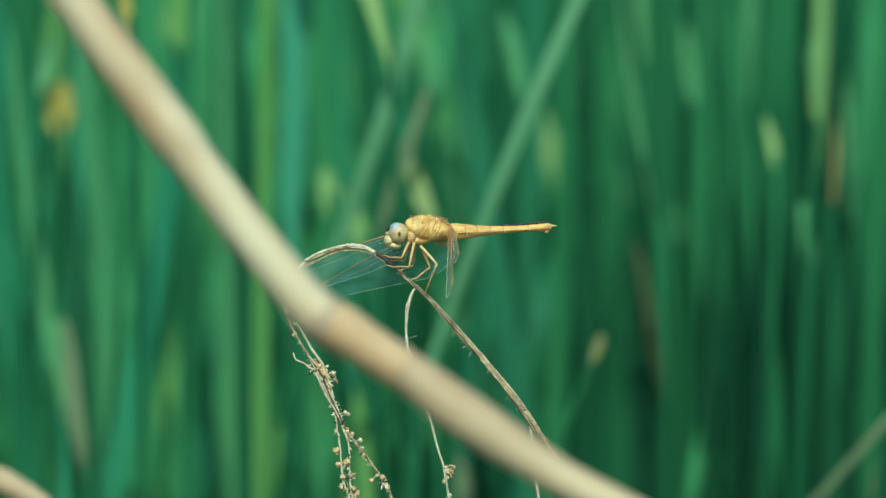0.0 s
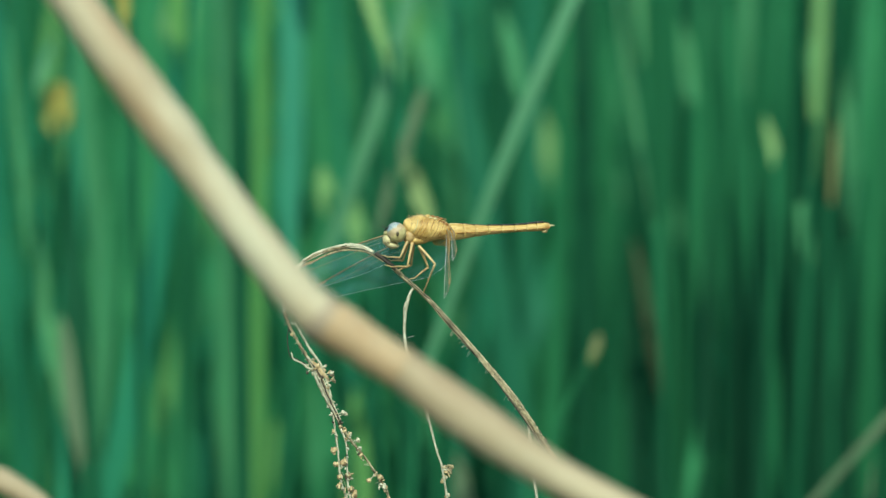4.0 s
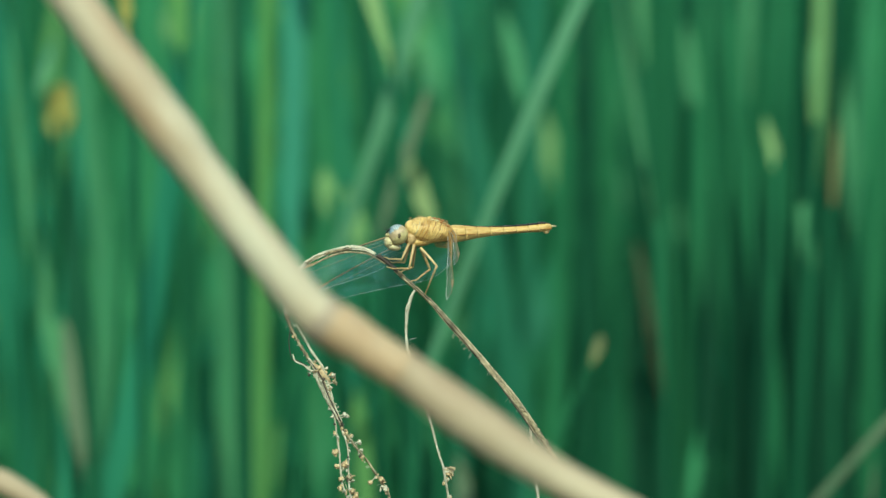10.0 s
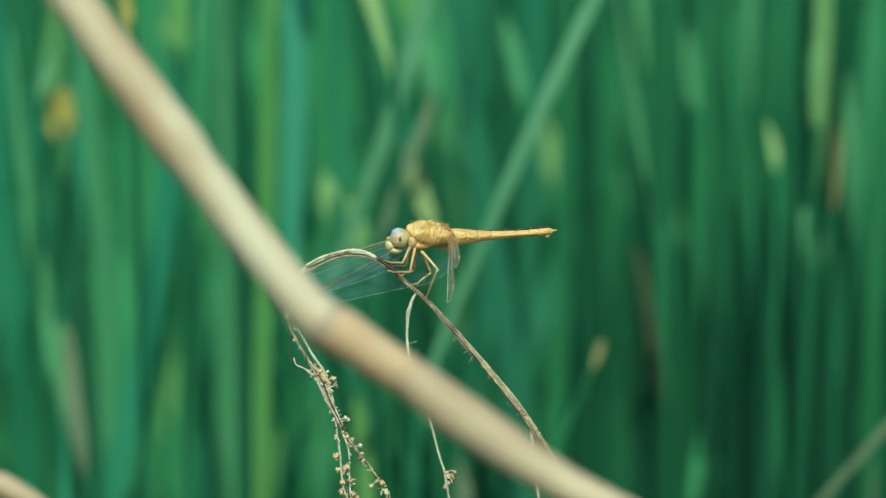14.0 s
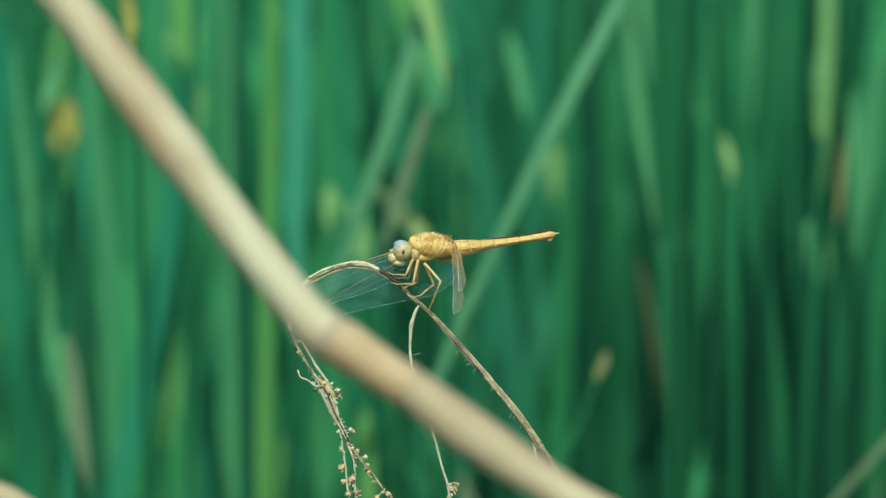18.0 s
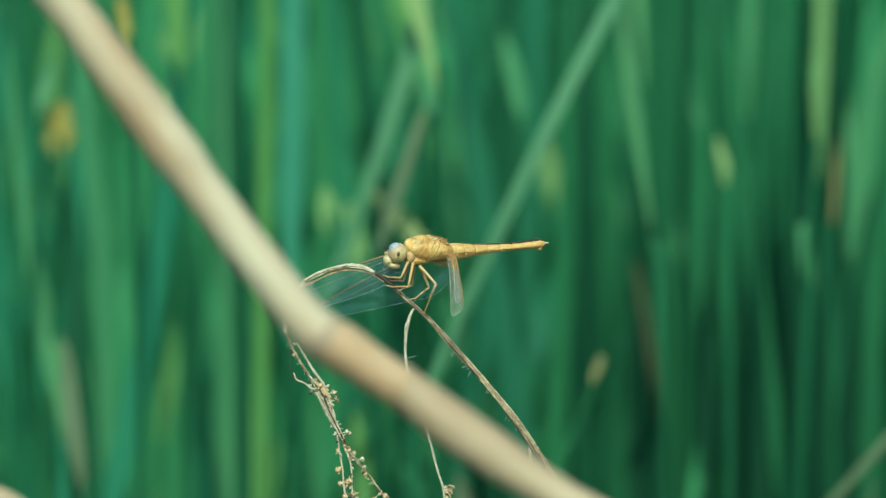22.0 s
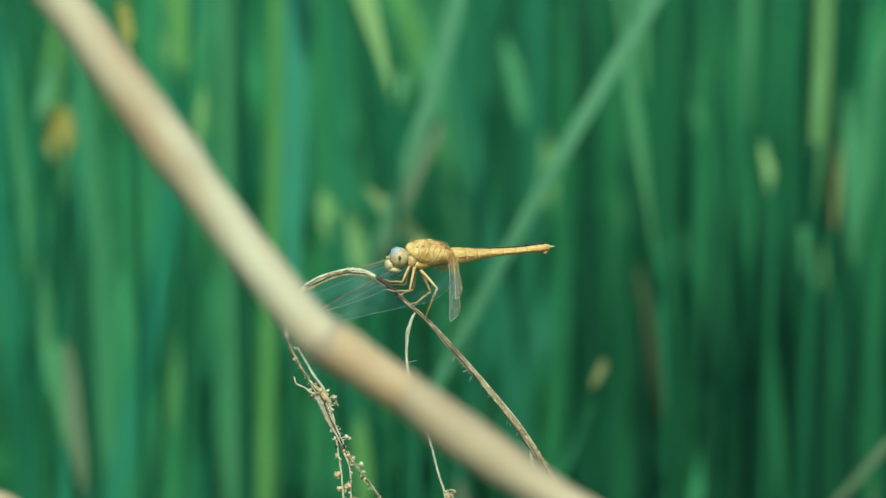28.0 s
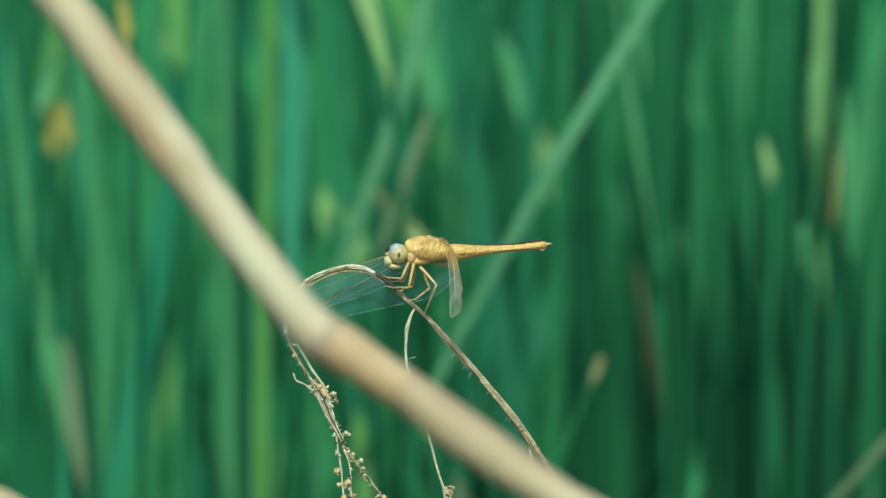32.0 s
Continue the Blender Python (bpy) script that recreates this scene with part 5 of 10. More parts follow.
    leaf(plant, "deep", 1.17, (44.8, 9.2), (49.7, -6.9), 9.2, tip=True, blunt=True, turn=0.09, collar=0.95, sway=[(0, 0.00), (2, -0.05), (4, 0.14), (6, -0.06), (8, 0.01), (10, -0.09), (12, 0.31), (13, 0.00), (14, -0.30), (15, 0.37), (16, 0.71), (17, -0.15), (18, -0.01), (19, 0.04), (20, 0.21), (21, -0.70), (22, -0.46), (23, 1.59), (24, 0.20), (25, -1.43), (26, 0.15), (27, 0.50), (28, -0.04), (29, 0.01), (30, 0.12), (31, 0.42), (32, -0.84)])
    leaf(plant, "mid", 1.06, (59.3, 62.6), (58.1, 43.4), 8.5, tip=True, blunt=True, turn=-0.28, collar=0.95, sway=[(0, 0.00), (2, 0.08), (4, -0.27), (6, 0.32), (8, -0.15), (10, 0.02), (12, -0.00), (13, 0.13), (14, 0.01), (15, -1.62), (16, 0.45), (17, 1.60), (18, -0.63), (19, -0.62), (20, 0.21), (21, 0.02), (22, -0.05), (23, -0.16), (24, 0.90), (25, 0.24), (26, -1.77), (27, 0.18), (28, 1.50), (29, -0.35), (30, -0.44), (31, 0.07), (32, 0.01)])
    leaf(plant, "pale", 1.24, (42.3, 18.9), (39.5, -16.4), 7.3, tip=True, blunt=True, turn=0.66, collar=0.95, sway=[(0, 0.00), (2, 0.06), (4, -0.01), (6, 0.01), (8, 0.02), (10, 0.01), (12, 0.07), (13, 0.08), (14, -0.10), (15, -0.21), (16, 0.51), (17, 0.05), (18, -0.12), (19, 0.02), (20, 0.03), (21, -0.03), (22, -0.24), (23, 0.32), (24, 0.45), (25, -0.52), (26, -0.27), (27, 0.40), (28, 0.07), (29, -0.04), (30, 0.01), (31, 0.07), (32, -0.04)])
    leaf(plant, "mid", 1.19, (26.3, 4.1), (30.3, -29.7), 8.7, tip=True, blunt=True, turn=-0.00, collar=0.95, sway=[(0, 0.00), (2, 0.02), (4, -0.03), (6, 0.15), (8, -0.12), (10, 0.07), (12, 0.02), (13, 0.02), (14, 0.05), (15, -0.31), (16, -0.30), (17, 0.70), (18, 0.22), (19, -0.57), (20, 0.01), (21, 0.19), (22, 0.01), (23, 0.01), (24, 0.07), (25, 0.27), (26, -0.35), (27, -0.42), (28, 0.66), (29, 0.30), (30, -0.45), (31, -0.03), (32, 0.10)])
    leaf(plant, "mid", 1.24, (60.4, 18.6), (60.0, -11.6), 8.5, tip=True, blunt=True, turn=0.61, collar=0.95, sway=[(0, 0.00), (2, 0.08), (4, -0.14), (6, 0.10), (8, -0.02), (10, 0.00), (12, 0.01), (13, 0.11), (14, -0.07), (15, -0.82), (16, 0.62), (17, 0.52), (18, -0.40), (19, -0.09), (20, 0.03), (21, 0.01), (22, -0.16), (23, 0.02), (24, 0.71), (25, -0.28), (26, -0.90), (27, 0.47), (28, 0.48), (29, -0.24), (30, -0.05), (31, 0.00), (32, 0.03)])
    leaf(plant, "mid", 1.02, (68.9, 8.8), (66.6, -24.8), 9.8, tip=True, blunt=True, turn=0.17, collar=0.95, sway=[(0, 0.00), (2, -0.29), (4, -0.08), (6, -0.14), (8, -0.10), (10, -0.25), (12, -0.05), (13, -0.27), (14, -0.17), (15, 0.05), (16, -0.14), (17, -0.15), (18, -0.11), (19, 0.22), (20, -0.43), (21, -0.83), (22, 0.45), (23, 0.38), (24, -0.61), (25, -0.28), (26, -0.05), (27, -0.14), (28, -0.20), (29, -0.13), (30, 0.37), (31, -0.37), (32, -0.94)])
    leaf(plant, "mid", 1.17, (72.7, 19.5), (68.4, -20.7), 10.3, tip=True, blunt=True, turn=0.64, collar=0.95, sway=[(0, 0.00), (2, 0.07), (4, -0.07), (6, 0.05), (8, 0.00), (10, 0.01), (12, 0.03), (13, 0.09), (14, -0.08), (15, -0.49), (16, 0.56), (17, 0.23), (18, -0.25), (19, -0.01), (20, 0.01), (21, 0.01), (22, -0.19), (23, 0.13), (24, 0.57), (25, -0.38), (26, -0.55), (27, 0.43), (28, 0.23), (29, -0.14), (30, -0.00), (31, 0.02), (32, 0.02)])
    leaf(plant, "pale", 1.17, (56.1, 22.7), (56.0, -10.6), 8.5, tip=True, blunt=True, turn=-0.74, collar=0.95, sway=[(0, 0.00), (2, 0.08), (4, -0.10), (6, 0.06), (8, 0.00), (10, 0.01), (12, 0.04), (13, 0.11), (14, -0.09), (15, -0.62), (16, 0.66), (17, 0.31), (18, -0.31), (19, -0.02), (20, 0.01), (21, 0.01), (22, -0.22), (23, 0.13), (24, 0.69), (25, -0.43), (26, -0.69), (27, 0.51), (28, 0.30), (29, -0.18), (30, -0.01), (31, 0.01), (32, 0.03)])
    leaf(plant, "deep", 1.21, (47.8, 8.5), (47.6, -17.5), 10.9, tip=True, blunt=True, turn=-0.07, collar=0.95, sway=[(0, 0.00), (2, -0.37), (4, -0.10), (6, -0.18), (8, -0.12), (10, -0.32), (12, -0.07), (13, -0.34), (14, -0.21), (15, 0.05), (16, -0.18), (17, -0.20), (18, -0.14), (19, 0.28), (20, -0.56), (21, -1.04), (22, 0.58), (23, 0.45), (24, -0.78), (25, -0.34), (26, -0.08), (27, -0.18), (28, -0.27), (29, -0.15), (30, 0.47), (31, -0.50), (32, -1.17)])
    # deep tone here stands in for shade behind the right-hand clumps
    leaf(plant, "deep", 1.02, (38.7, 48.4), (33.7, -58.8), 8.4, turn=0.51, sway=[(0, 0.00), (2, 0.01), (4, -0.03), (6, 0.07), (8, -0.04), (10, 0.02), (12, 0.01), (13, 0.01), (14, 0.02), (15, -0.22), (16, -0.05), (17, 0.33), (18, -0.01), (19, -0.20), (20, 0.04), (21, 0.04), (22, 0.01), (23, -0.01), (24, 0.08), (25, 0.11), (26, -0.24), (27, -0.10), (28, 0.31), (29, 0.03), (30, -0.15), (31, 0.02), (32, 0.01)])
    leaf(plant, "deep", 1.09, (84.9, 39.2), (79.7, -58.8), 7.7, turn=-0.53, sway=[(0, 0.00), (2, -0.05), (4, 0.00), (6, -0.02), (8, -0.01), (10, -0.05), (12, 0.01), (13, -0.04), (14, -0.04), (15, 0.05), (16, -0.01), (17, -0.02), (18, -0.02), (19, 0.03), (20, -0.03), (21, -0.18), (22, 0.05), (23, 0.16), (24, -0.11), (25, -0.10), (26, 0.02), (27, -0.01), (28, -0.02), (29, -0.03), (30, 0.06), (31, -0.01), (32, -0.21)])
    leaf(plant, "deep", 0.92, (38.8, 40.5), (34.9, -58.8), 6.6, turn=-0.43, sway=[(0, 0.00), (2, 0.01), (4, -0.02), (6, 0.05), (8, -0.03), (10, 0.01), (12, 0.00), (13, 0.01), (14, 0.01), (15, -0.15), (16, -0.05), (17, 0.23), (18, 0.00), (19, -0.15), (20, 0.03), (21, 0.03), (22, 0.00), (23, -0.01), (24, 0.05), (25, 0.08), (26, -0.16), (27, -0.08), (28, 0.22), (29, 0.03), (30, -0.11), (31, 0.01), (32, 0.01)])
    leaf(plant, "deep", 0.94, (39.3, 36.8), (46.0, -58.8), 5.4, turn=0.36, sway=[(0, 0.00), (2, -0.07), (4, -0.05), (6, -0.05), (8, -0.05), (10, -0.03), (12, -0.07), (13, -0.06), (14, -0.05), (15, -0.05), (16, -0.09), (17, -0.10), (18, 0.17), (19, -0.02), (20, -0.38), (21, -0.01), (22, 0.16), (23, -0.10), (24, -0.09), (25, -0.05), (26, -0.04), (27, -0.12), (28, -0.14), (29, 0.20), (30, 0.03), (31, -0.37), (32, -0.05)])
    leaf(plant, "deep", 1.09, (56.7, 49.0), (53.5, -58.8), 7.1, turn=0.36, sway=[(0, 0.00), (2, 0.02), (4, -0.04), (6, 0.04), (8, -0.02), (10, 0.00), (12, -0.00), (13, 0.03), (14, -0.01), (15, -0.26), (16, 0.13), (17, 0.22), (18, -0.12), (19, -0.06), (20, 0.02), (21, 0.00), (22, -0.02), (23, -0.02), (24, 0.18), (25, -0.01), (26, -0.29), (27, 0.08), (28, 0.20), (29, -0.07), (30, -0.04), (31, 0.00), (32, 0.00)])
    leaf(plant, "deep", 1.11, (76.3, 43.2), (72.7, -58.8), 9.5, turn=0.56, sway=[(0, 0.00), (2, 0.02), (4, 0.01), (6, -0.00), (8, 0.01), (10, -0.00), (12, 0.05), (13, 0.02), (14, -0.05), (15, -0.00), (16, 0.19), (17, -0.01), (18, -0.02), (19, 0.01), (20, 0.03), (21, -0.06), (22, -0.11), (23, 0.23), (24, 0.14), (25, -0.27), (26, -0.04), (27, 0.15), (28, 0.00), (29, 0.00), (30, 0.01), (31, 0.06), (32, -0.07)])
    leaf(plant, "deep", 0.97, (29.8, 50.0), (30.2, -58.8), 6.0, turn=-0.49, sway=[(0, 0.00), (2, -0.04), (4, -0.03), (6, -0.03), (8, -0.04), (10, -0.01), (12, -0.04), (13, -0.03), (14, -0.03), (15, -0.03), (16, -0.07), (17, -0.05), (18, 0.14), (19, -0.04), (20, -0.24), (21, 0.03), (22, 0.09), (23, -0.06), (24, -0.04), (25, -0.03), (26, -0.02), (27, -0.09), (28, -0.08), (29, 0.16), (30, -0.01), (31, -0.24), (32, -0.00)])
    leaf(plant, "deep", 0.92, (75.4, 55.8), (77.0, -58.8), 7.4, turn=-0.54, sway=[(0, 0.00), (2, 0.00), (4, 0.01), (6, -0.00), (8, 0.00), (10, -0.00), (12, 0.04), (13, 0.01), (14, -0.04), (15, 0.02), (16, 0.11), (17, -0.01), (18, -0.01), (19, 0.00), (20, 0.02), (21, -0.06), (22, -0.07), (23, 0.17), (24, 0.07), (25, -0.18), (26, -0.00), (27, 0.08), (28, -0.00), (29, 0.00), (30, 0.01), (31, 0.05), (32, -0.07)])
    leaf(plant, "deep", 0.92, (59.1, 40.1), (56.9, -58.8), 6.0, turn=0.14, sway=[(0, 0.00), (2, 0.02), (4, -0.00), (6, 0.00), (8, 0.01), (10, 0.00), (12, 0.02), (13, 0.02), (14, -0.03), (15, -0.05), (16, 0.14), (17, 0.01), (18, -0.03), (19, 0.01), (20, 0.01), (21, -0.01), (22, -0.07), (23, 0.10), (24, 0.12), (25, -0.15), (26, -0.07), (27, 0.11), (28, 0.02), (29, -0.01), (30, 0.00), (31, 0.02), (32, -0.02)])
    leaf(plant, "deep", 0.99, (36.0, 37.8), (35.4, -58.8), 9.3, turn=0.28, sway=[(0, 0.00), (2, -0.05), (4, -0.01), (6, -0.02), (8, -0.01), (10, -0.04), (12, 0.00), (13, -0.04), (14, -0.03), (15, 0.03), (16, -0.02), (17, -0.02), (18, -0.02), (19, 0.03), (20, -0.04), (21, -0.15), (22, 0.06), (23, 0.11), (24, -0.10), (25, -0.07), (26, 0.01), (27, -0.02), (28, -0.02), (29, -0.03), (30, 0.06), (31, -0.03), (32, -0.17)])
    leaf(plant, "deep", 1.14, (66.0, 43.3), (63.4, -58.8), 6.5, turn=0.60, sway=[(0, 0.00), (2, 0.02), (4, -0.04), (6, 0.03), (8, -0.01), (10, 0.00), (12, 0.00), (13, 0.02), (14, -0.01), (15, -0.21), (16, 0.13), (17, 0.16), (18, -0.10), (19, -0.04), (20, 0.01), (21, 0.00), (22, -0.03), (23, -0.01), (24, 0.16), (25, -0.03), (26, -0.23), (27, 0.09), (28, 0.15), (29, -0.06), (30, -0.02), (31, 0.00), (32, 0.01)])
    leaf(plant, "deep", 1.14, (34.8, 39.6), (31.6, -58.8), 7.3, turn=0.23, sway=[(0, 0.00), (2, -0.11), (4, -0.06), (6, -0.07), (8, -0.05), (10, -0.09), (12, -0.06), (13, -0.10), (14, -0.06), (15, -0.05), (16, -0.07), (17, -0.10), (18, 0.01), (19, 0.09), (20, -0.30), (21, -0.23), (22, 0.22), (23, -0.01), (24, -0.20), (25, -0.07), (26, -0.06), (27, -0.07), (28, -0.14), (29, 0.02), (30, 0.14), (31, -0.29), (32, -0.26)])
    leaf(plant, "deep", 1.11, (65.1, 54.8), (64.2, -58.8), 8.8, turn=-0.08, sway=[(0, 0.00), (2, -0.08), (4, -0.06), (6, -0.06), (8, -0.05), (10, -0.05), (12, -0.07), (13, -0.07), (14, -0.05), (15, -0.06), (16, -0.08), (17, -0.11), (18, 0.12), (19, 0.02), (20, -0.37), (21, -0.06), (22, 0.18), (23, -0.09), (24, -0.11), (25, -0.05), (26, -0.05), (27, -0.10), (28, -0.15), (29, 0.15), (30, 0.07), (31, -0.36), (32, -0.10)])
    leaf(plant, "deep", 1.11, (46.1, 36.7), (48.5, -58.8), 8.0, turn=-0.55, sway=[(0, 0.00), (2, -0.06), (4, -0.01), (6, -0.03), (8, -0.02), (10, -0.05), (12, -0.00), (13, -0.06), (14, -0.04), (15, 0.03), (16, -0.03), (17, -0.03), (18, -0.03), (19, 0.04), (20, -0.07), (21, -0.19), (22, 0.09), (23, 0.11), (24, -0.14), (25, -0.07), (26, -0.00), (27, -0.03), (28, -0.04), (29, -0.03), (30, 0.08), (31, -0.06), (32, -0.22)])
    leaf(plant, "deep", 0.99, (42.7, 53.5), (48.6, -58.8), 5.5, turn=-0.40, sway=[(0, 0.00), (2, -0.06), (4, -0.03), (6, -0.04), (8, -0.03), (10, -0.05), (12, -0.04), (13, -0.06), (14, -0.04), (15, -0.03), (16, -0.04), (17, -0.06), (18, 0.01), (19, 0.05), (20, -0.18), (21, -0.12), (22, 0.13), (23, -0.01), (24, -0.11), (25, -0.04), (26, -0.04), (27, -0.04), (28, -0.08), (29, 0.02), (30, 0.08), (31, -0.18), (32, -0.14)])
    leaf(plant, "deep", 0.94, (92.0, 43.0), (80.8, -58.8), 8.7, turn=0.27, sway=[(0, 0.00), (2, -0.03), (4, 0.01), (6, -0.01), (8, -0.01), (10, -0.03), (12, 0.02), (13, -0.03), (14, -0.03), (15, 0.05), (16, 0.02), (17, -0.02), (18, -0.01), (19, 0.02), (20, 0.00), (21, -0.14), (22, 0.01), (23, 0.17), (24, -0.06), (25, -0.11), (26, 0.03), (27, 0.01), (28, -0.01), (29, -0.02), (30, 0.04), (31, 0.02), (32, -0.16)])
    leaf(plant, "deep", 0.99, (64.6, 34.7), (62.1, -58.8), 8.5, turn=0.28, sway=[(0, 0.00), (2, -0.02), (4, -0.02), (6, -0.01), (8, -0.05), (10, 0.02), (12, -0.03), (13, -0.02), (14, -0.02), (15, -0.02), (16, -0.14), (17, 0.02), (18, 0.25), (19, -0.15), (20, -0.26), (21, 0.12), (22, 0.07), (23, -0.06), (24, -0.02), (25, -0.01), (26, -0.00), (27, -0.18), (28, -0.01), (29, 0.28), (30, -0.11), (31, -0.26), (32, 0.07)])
    leaf(plant, "mid", 1.17, (25.9, 41.0), (27.1, -58.8), 10.0, turn=-0.17, sway=[(0, 0.00), (2, 0.01), (4, -0.02), (6, 0.05), (8, -0.03), (10, 0.02), (12, 0.00), (13, 0.01), (14, 0.01), (15, -0.13), (16, -0.06), (17, 0.22), (18, 0.02), (19, -0.15), (20, 0.02), (21, 0.04), (22, 0.00), (23, -0.00), (24, 0.04), (25, 0.08), (26, -0.14), (27, -0.10), (28, 0.21), (29, 0.04), (30, -0.12), (31, 0.01), (32, 0.02)])
    leaf(plant, "mid", 1.09, (19.3, 57.5), (24.0, -58.8), 8.8, turn=0.36, sway=[(0, 0.00), (2, 0.01), (4, -0.01), (6, 0.05), (8, -0.04), (10, 0.02), (12, 0.01), (13, 0.01), (14, 0.02), (15, -0.12), (16, -0.09), (17, 0.24), (18, 0.06), (19, -0.19), (20, 0.01), (21, 0.06), (22, 0.00), (23, 0.00), (24, 0.03), (25, 0.09), (26, -0.13), (27, -0.13), (28, 0.23), (29, 0.08), (30, -0.15), (31, -0.00), (32, 0.03)])
    leaf(plant, "mid", 1.11, (8.3, 41.4), (19.5, -58.8), 8.5, turn=-0.41, sway=[(0, 0.00), (2, -0.10), (4, -0.01), (6, -0.04), (8, -0.03), (10, -0.09), (12, 0.01), (13, -0.09), (14, -0.06), (15, 0.06), (16, -0.03), (17, -0.04), (18, -0.04), (19, 0.07), (20, -0.09), (21, -0.32), (22, 0.12), (23, 0.22), (24, -0.22), (25, -0.14), (26, 0.01), (27, -0.04), (28, -0.05), (29, -0.05), (30, 0.12), (31, -0.07), (32, -0.36)])
    leaf(plant, "mid", 0.97, (44.8, 38.4), (47.8, 11.2), 5.2, tip=True, blunt=True, turn=-0.29, collar=0.95, sway=[(0, 0.00), (2, 0.02), (4, -0.07), (6, 0.19), (8, -0.12), (10, 0.06), (12, 0.02), (13, 0.04), (14, 0.05), (15, -0.52), (16, -0.20), (17, 0.87), (18, 0.03), (19, -0.57), (20, 0.10), (21, 0.12), (22, 0.02), (23, -0.02), (24, 0.17), (25, 0.32), (26, -0.58), (27, -0.33), (28, 0.82), (29, 0.13), (30, -0.44), (31, 0.04), (32, 0.05)])
    leaf(plant, "pale", 0.97, (60.0, 46.4), (62.2, 21.7), 5.1, tip=True, blunt=True, turn=0.20, collar=0.95, sway=[(0, 0.00), (2, 0.03), (4, -0.03), (6, 0.21), (8, -0.19), (10, 0.13), (12, 0.02), (13, 0.03), (14, 0.07), (15, -0.36), (16, -0.53), (17, 0.97), (18, 0.50), (19, -0.91), (20, -0.09), (21, 0.37), (22, 0.02), (23, 0.03), (24, 0.07), (25, 0.38), (26, -0.39), (27, -0.73), (28, 0.91), (29, 0.61), (30, -0.72), (31, -0.13), (32, 0.21)])
    leaf(plant, "mid", 0.99, (57.6, 55.5), (55.5, 34.3), 7.8, tip=True, blunt=True, turn=0.44, collar=0.95, sway=[(0, 0.00), (2, 0.06), (4, -0.21), (6, 0.27), (8, -0.13), (10, 0.02), (12, -0.00), (13, 0.10), (14, 0.02), (15, -1.29), (16, 0.30), (17, 1.33), (18, -0.48), (19, -0.55), (20, 0.18), (21, 0.02), (22, -0.03), (23, -0.13), (24, 0.68), (25, 0.24), (26, -1.42), (27, 0.08), (28, 1.25), (29, -0.26), (30, -0.39), (31, 0.06), (32, 0.01)])
    leaf(plant, "mid", 1.06, (60.0, 38.8), (57.6, 4.5), 5.1, tip=True, blunt=True, turn=0.52, collar=0.95, sway=[(0, 0.00), (2, 0.03), (4, -0.09), (6, 0.25), (8, -0.16), (10, 0.08), (12, 0.02), (13, 0.05), (14, 0.07), (15, -0.69), (16, -0.27), (17, 1.16), (18, 0.06), (19, -0.76), (20, 0.13), (21, 0.17), (22, 0.02), (23, -0.02), (24, 0.22), (25, 0.42), (26, -0.76), (27, -0.45), (28, 1.09), (29, 0.19), (30, -0.59), (31, 0.05), (32, 0.08)])
    leaf(plant, "pale", 0.97, (58.8, 46.1), (61.2, 16.7), 5.1, tip=True, blunt=True, turn=0.02, collar=0.95, sway=[(0, 0.00), (2, -0.01), (4, -0.02), (6, 0.04), (8, -0.12), (10, 0.08), (12, -0.03), (13, -0.01), (14, -0.01), (15, -0.04), (16, -0.34), (17, 0.23), (18, 0.54), (19, -0.46), (20, -0.39), (21, 0.31), (22, 0.07), (23, -0.05), (24, -0.01), (25, 0.07), (26, -0.03), (27, -0.46), (28, 0.18), (29, 0.61), (30, -0.36), (31, -0.38), (32, 0.19)])
    leaf(plant, "mid", 1.11, (64.0, 51.6), (64.8, 22.6), 4.9, tip=True, blunt=True, turn=0.35, collar=0.95, sway=[(0, 0.00), (2, 0.04), (4, 0.09), (6, -0.03), (8, 0.03), (10, -0.03), (12, 0.26), (13, 0.08), (14, -0.26), (15, 0.14), (16, 0.83), (17, -0.10), (18, -0.04), (19, 0.03), (20, 0.17), (21, -0.40), (22, -0.52), (23, 1.24), (24, 0.50), (25, -1.31), (26, -0.03), (27, 0.61), (28, -0.01), (29, 0.02), (30, 0.06), (31, 0.34), (32, -0.49)])
    leaf(plant, "green", 0.92, (82.4, 59.6), (79.8, 31.7), 6.3, tip=True, blunt=True, turn=-0.32, collar=0.95, sway=[(0, 0.00), (2, -0.02), (4, -0.03), (6, 0.03), (8, -0.16), (10, 0.09), (12, -0.06), (13, -0.03), (14, -0.02), (15, -0.05), (16, -0.44), (17, 0.24), (18, 0.73), (19, -0.58), (20, -0.58), (21, 0.41), (22, 0.11), (23, -0.09), (24, -0.03), (25, 0.06), (26, -0.02), (27, -0.60), (28, 0.17), (29, 0.82), (30, -0.44), (31, -0.56), (32, 0.25)])
    leaf(plant, "mid", 1.11, (36.5, 65.1), (31.9, 30.9), 6.0, tip=True, blunt=True, turn=-0.33, collar=0.95, sway=[(0, 0.00), (2, -0.10), (4, -0.09), (6, -0.06), (8, -0.19), (10, 0.05), (12, -0.15), (13, -0.10), (14, -0.09), (15, -0.07), (16, -0.46), (17, -0.02), (18, 0.88), (19, -0.48), (20, -1.04), (21, 0.40), (22, 0.29), (23, -0.24), (24, -0.10), (25, -0.06), (26, -0.02), (27, -0.62), (28, -0.14), (29, 1.00), (30, -0.31), (31, -1.01), (32, 0.21)])
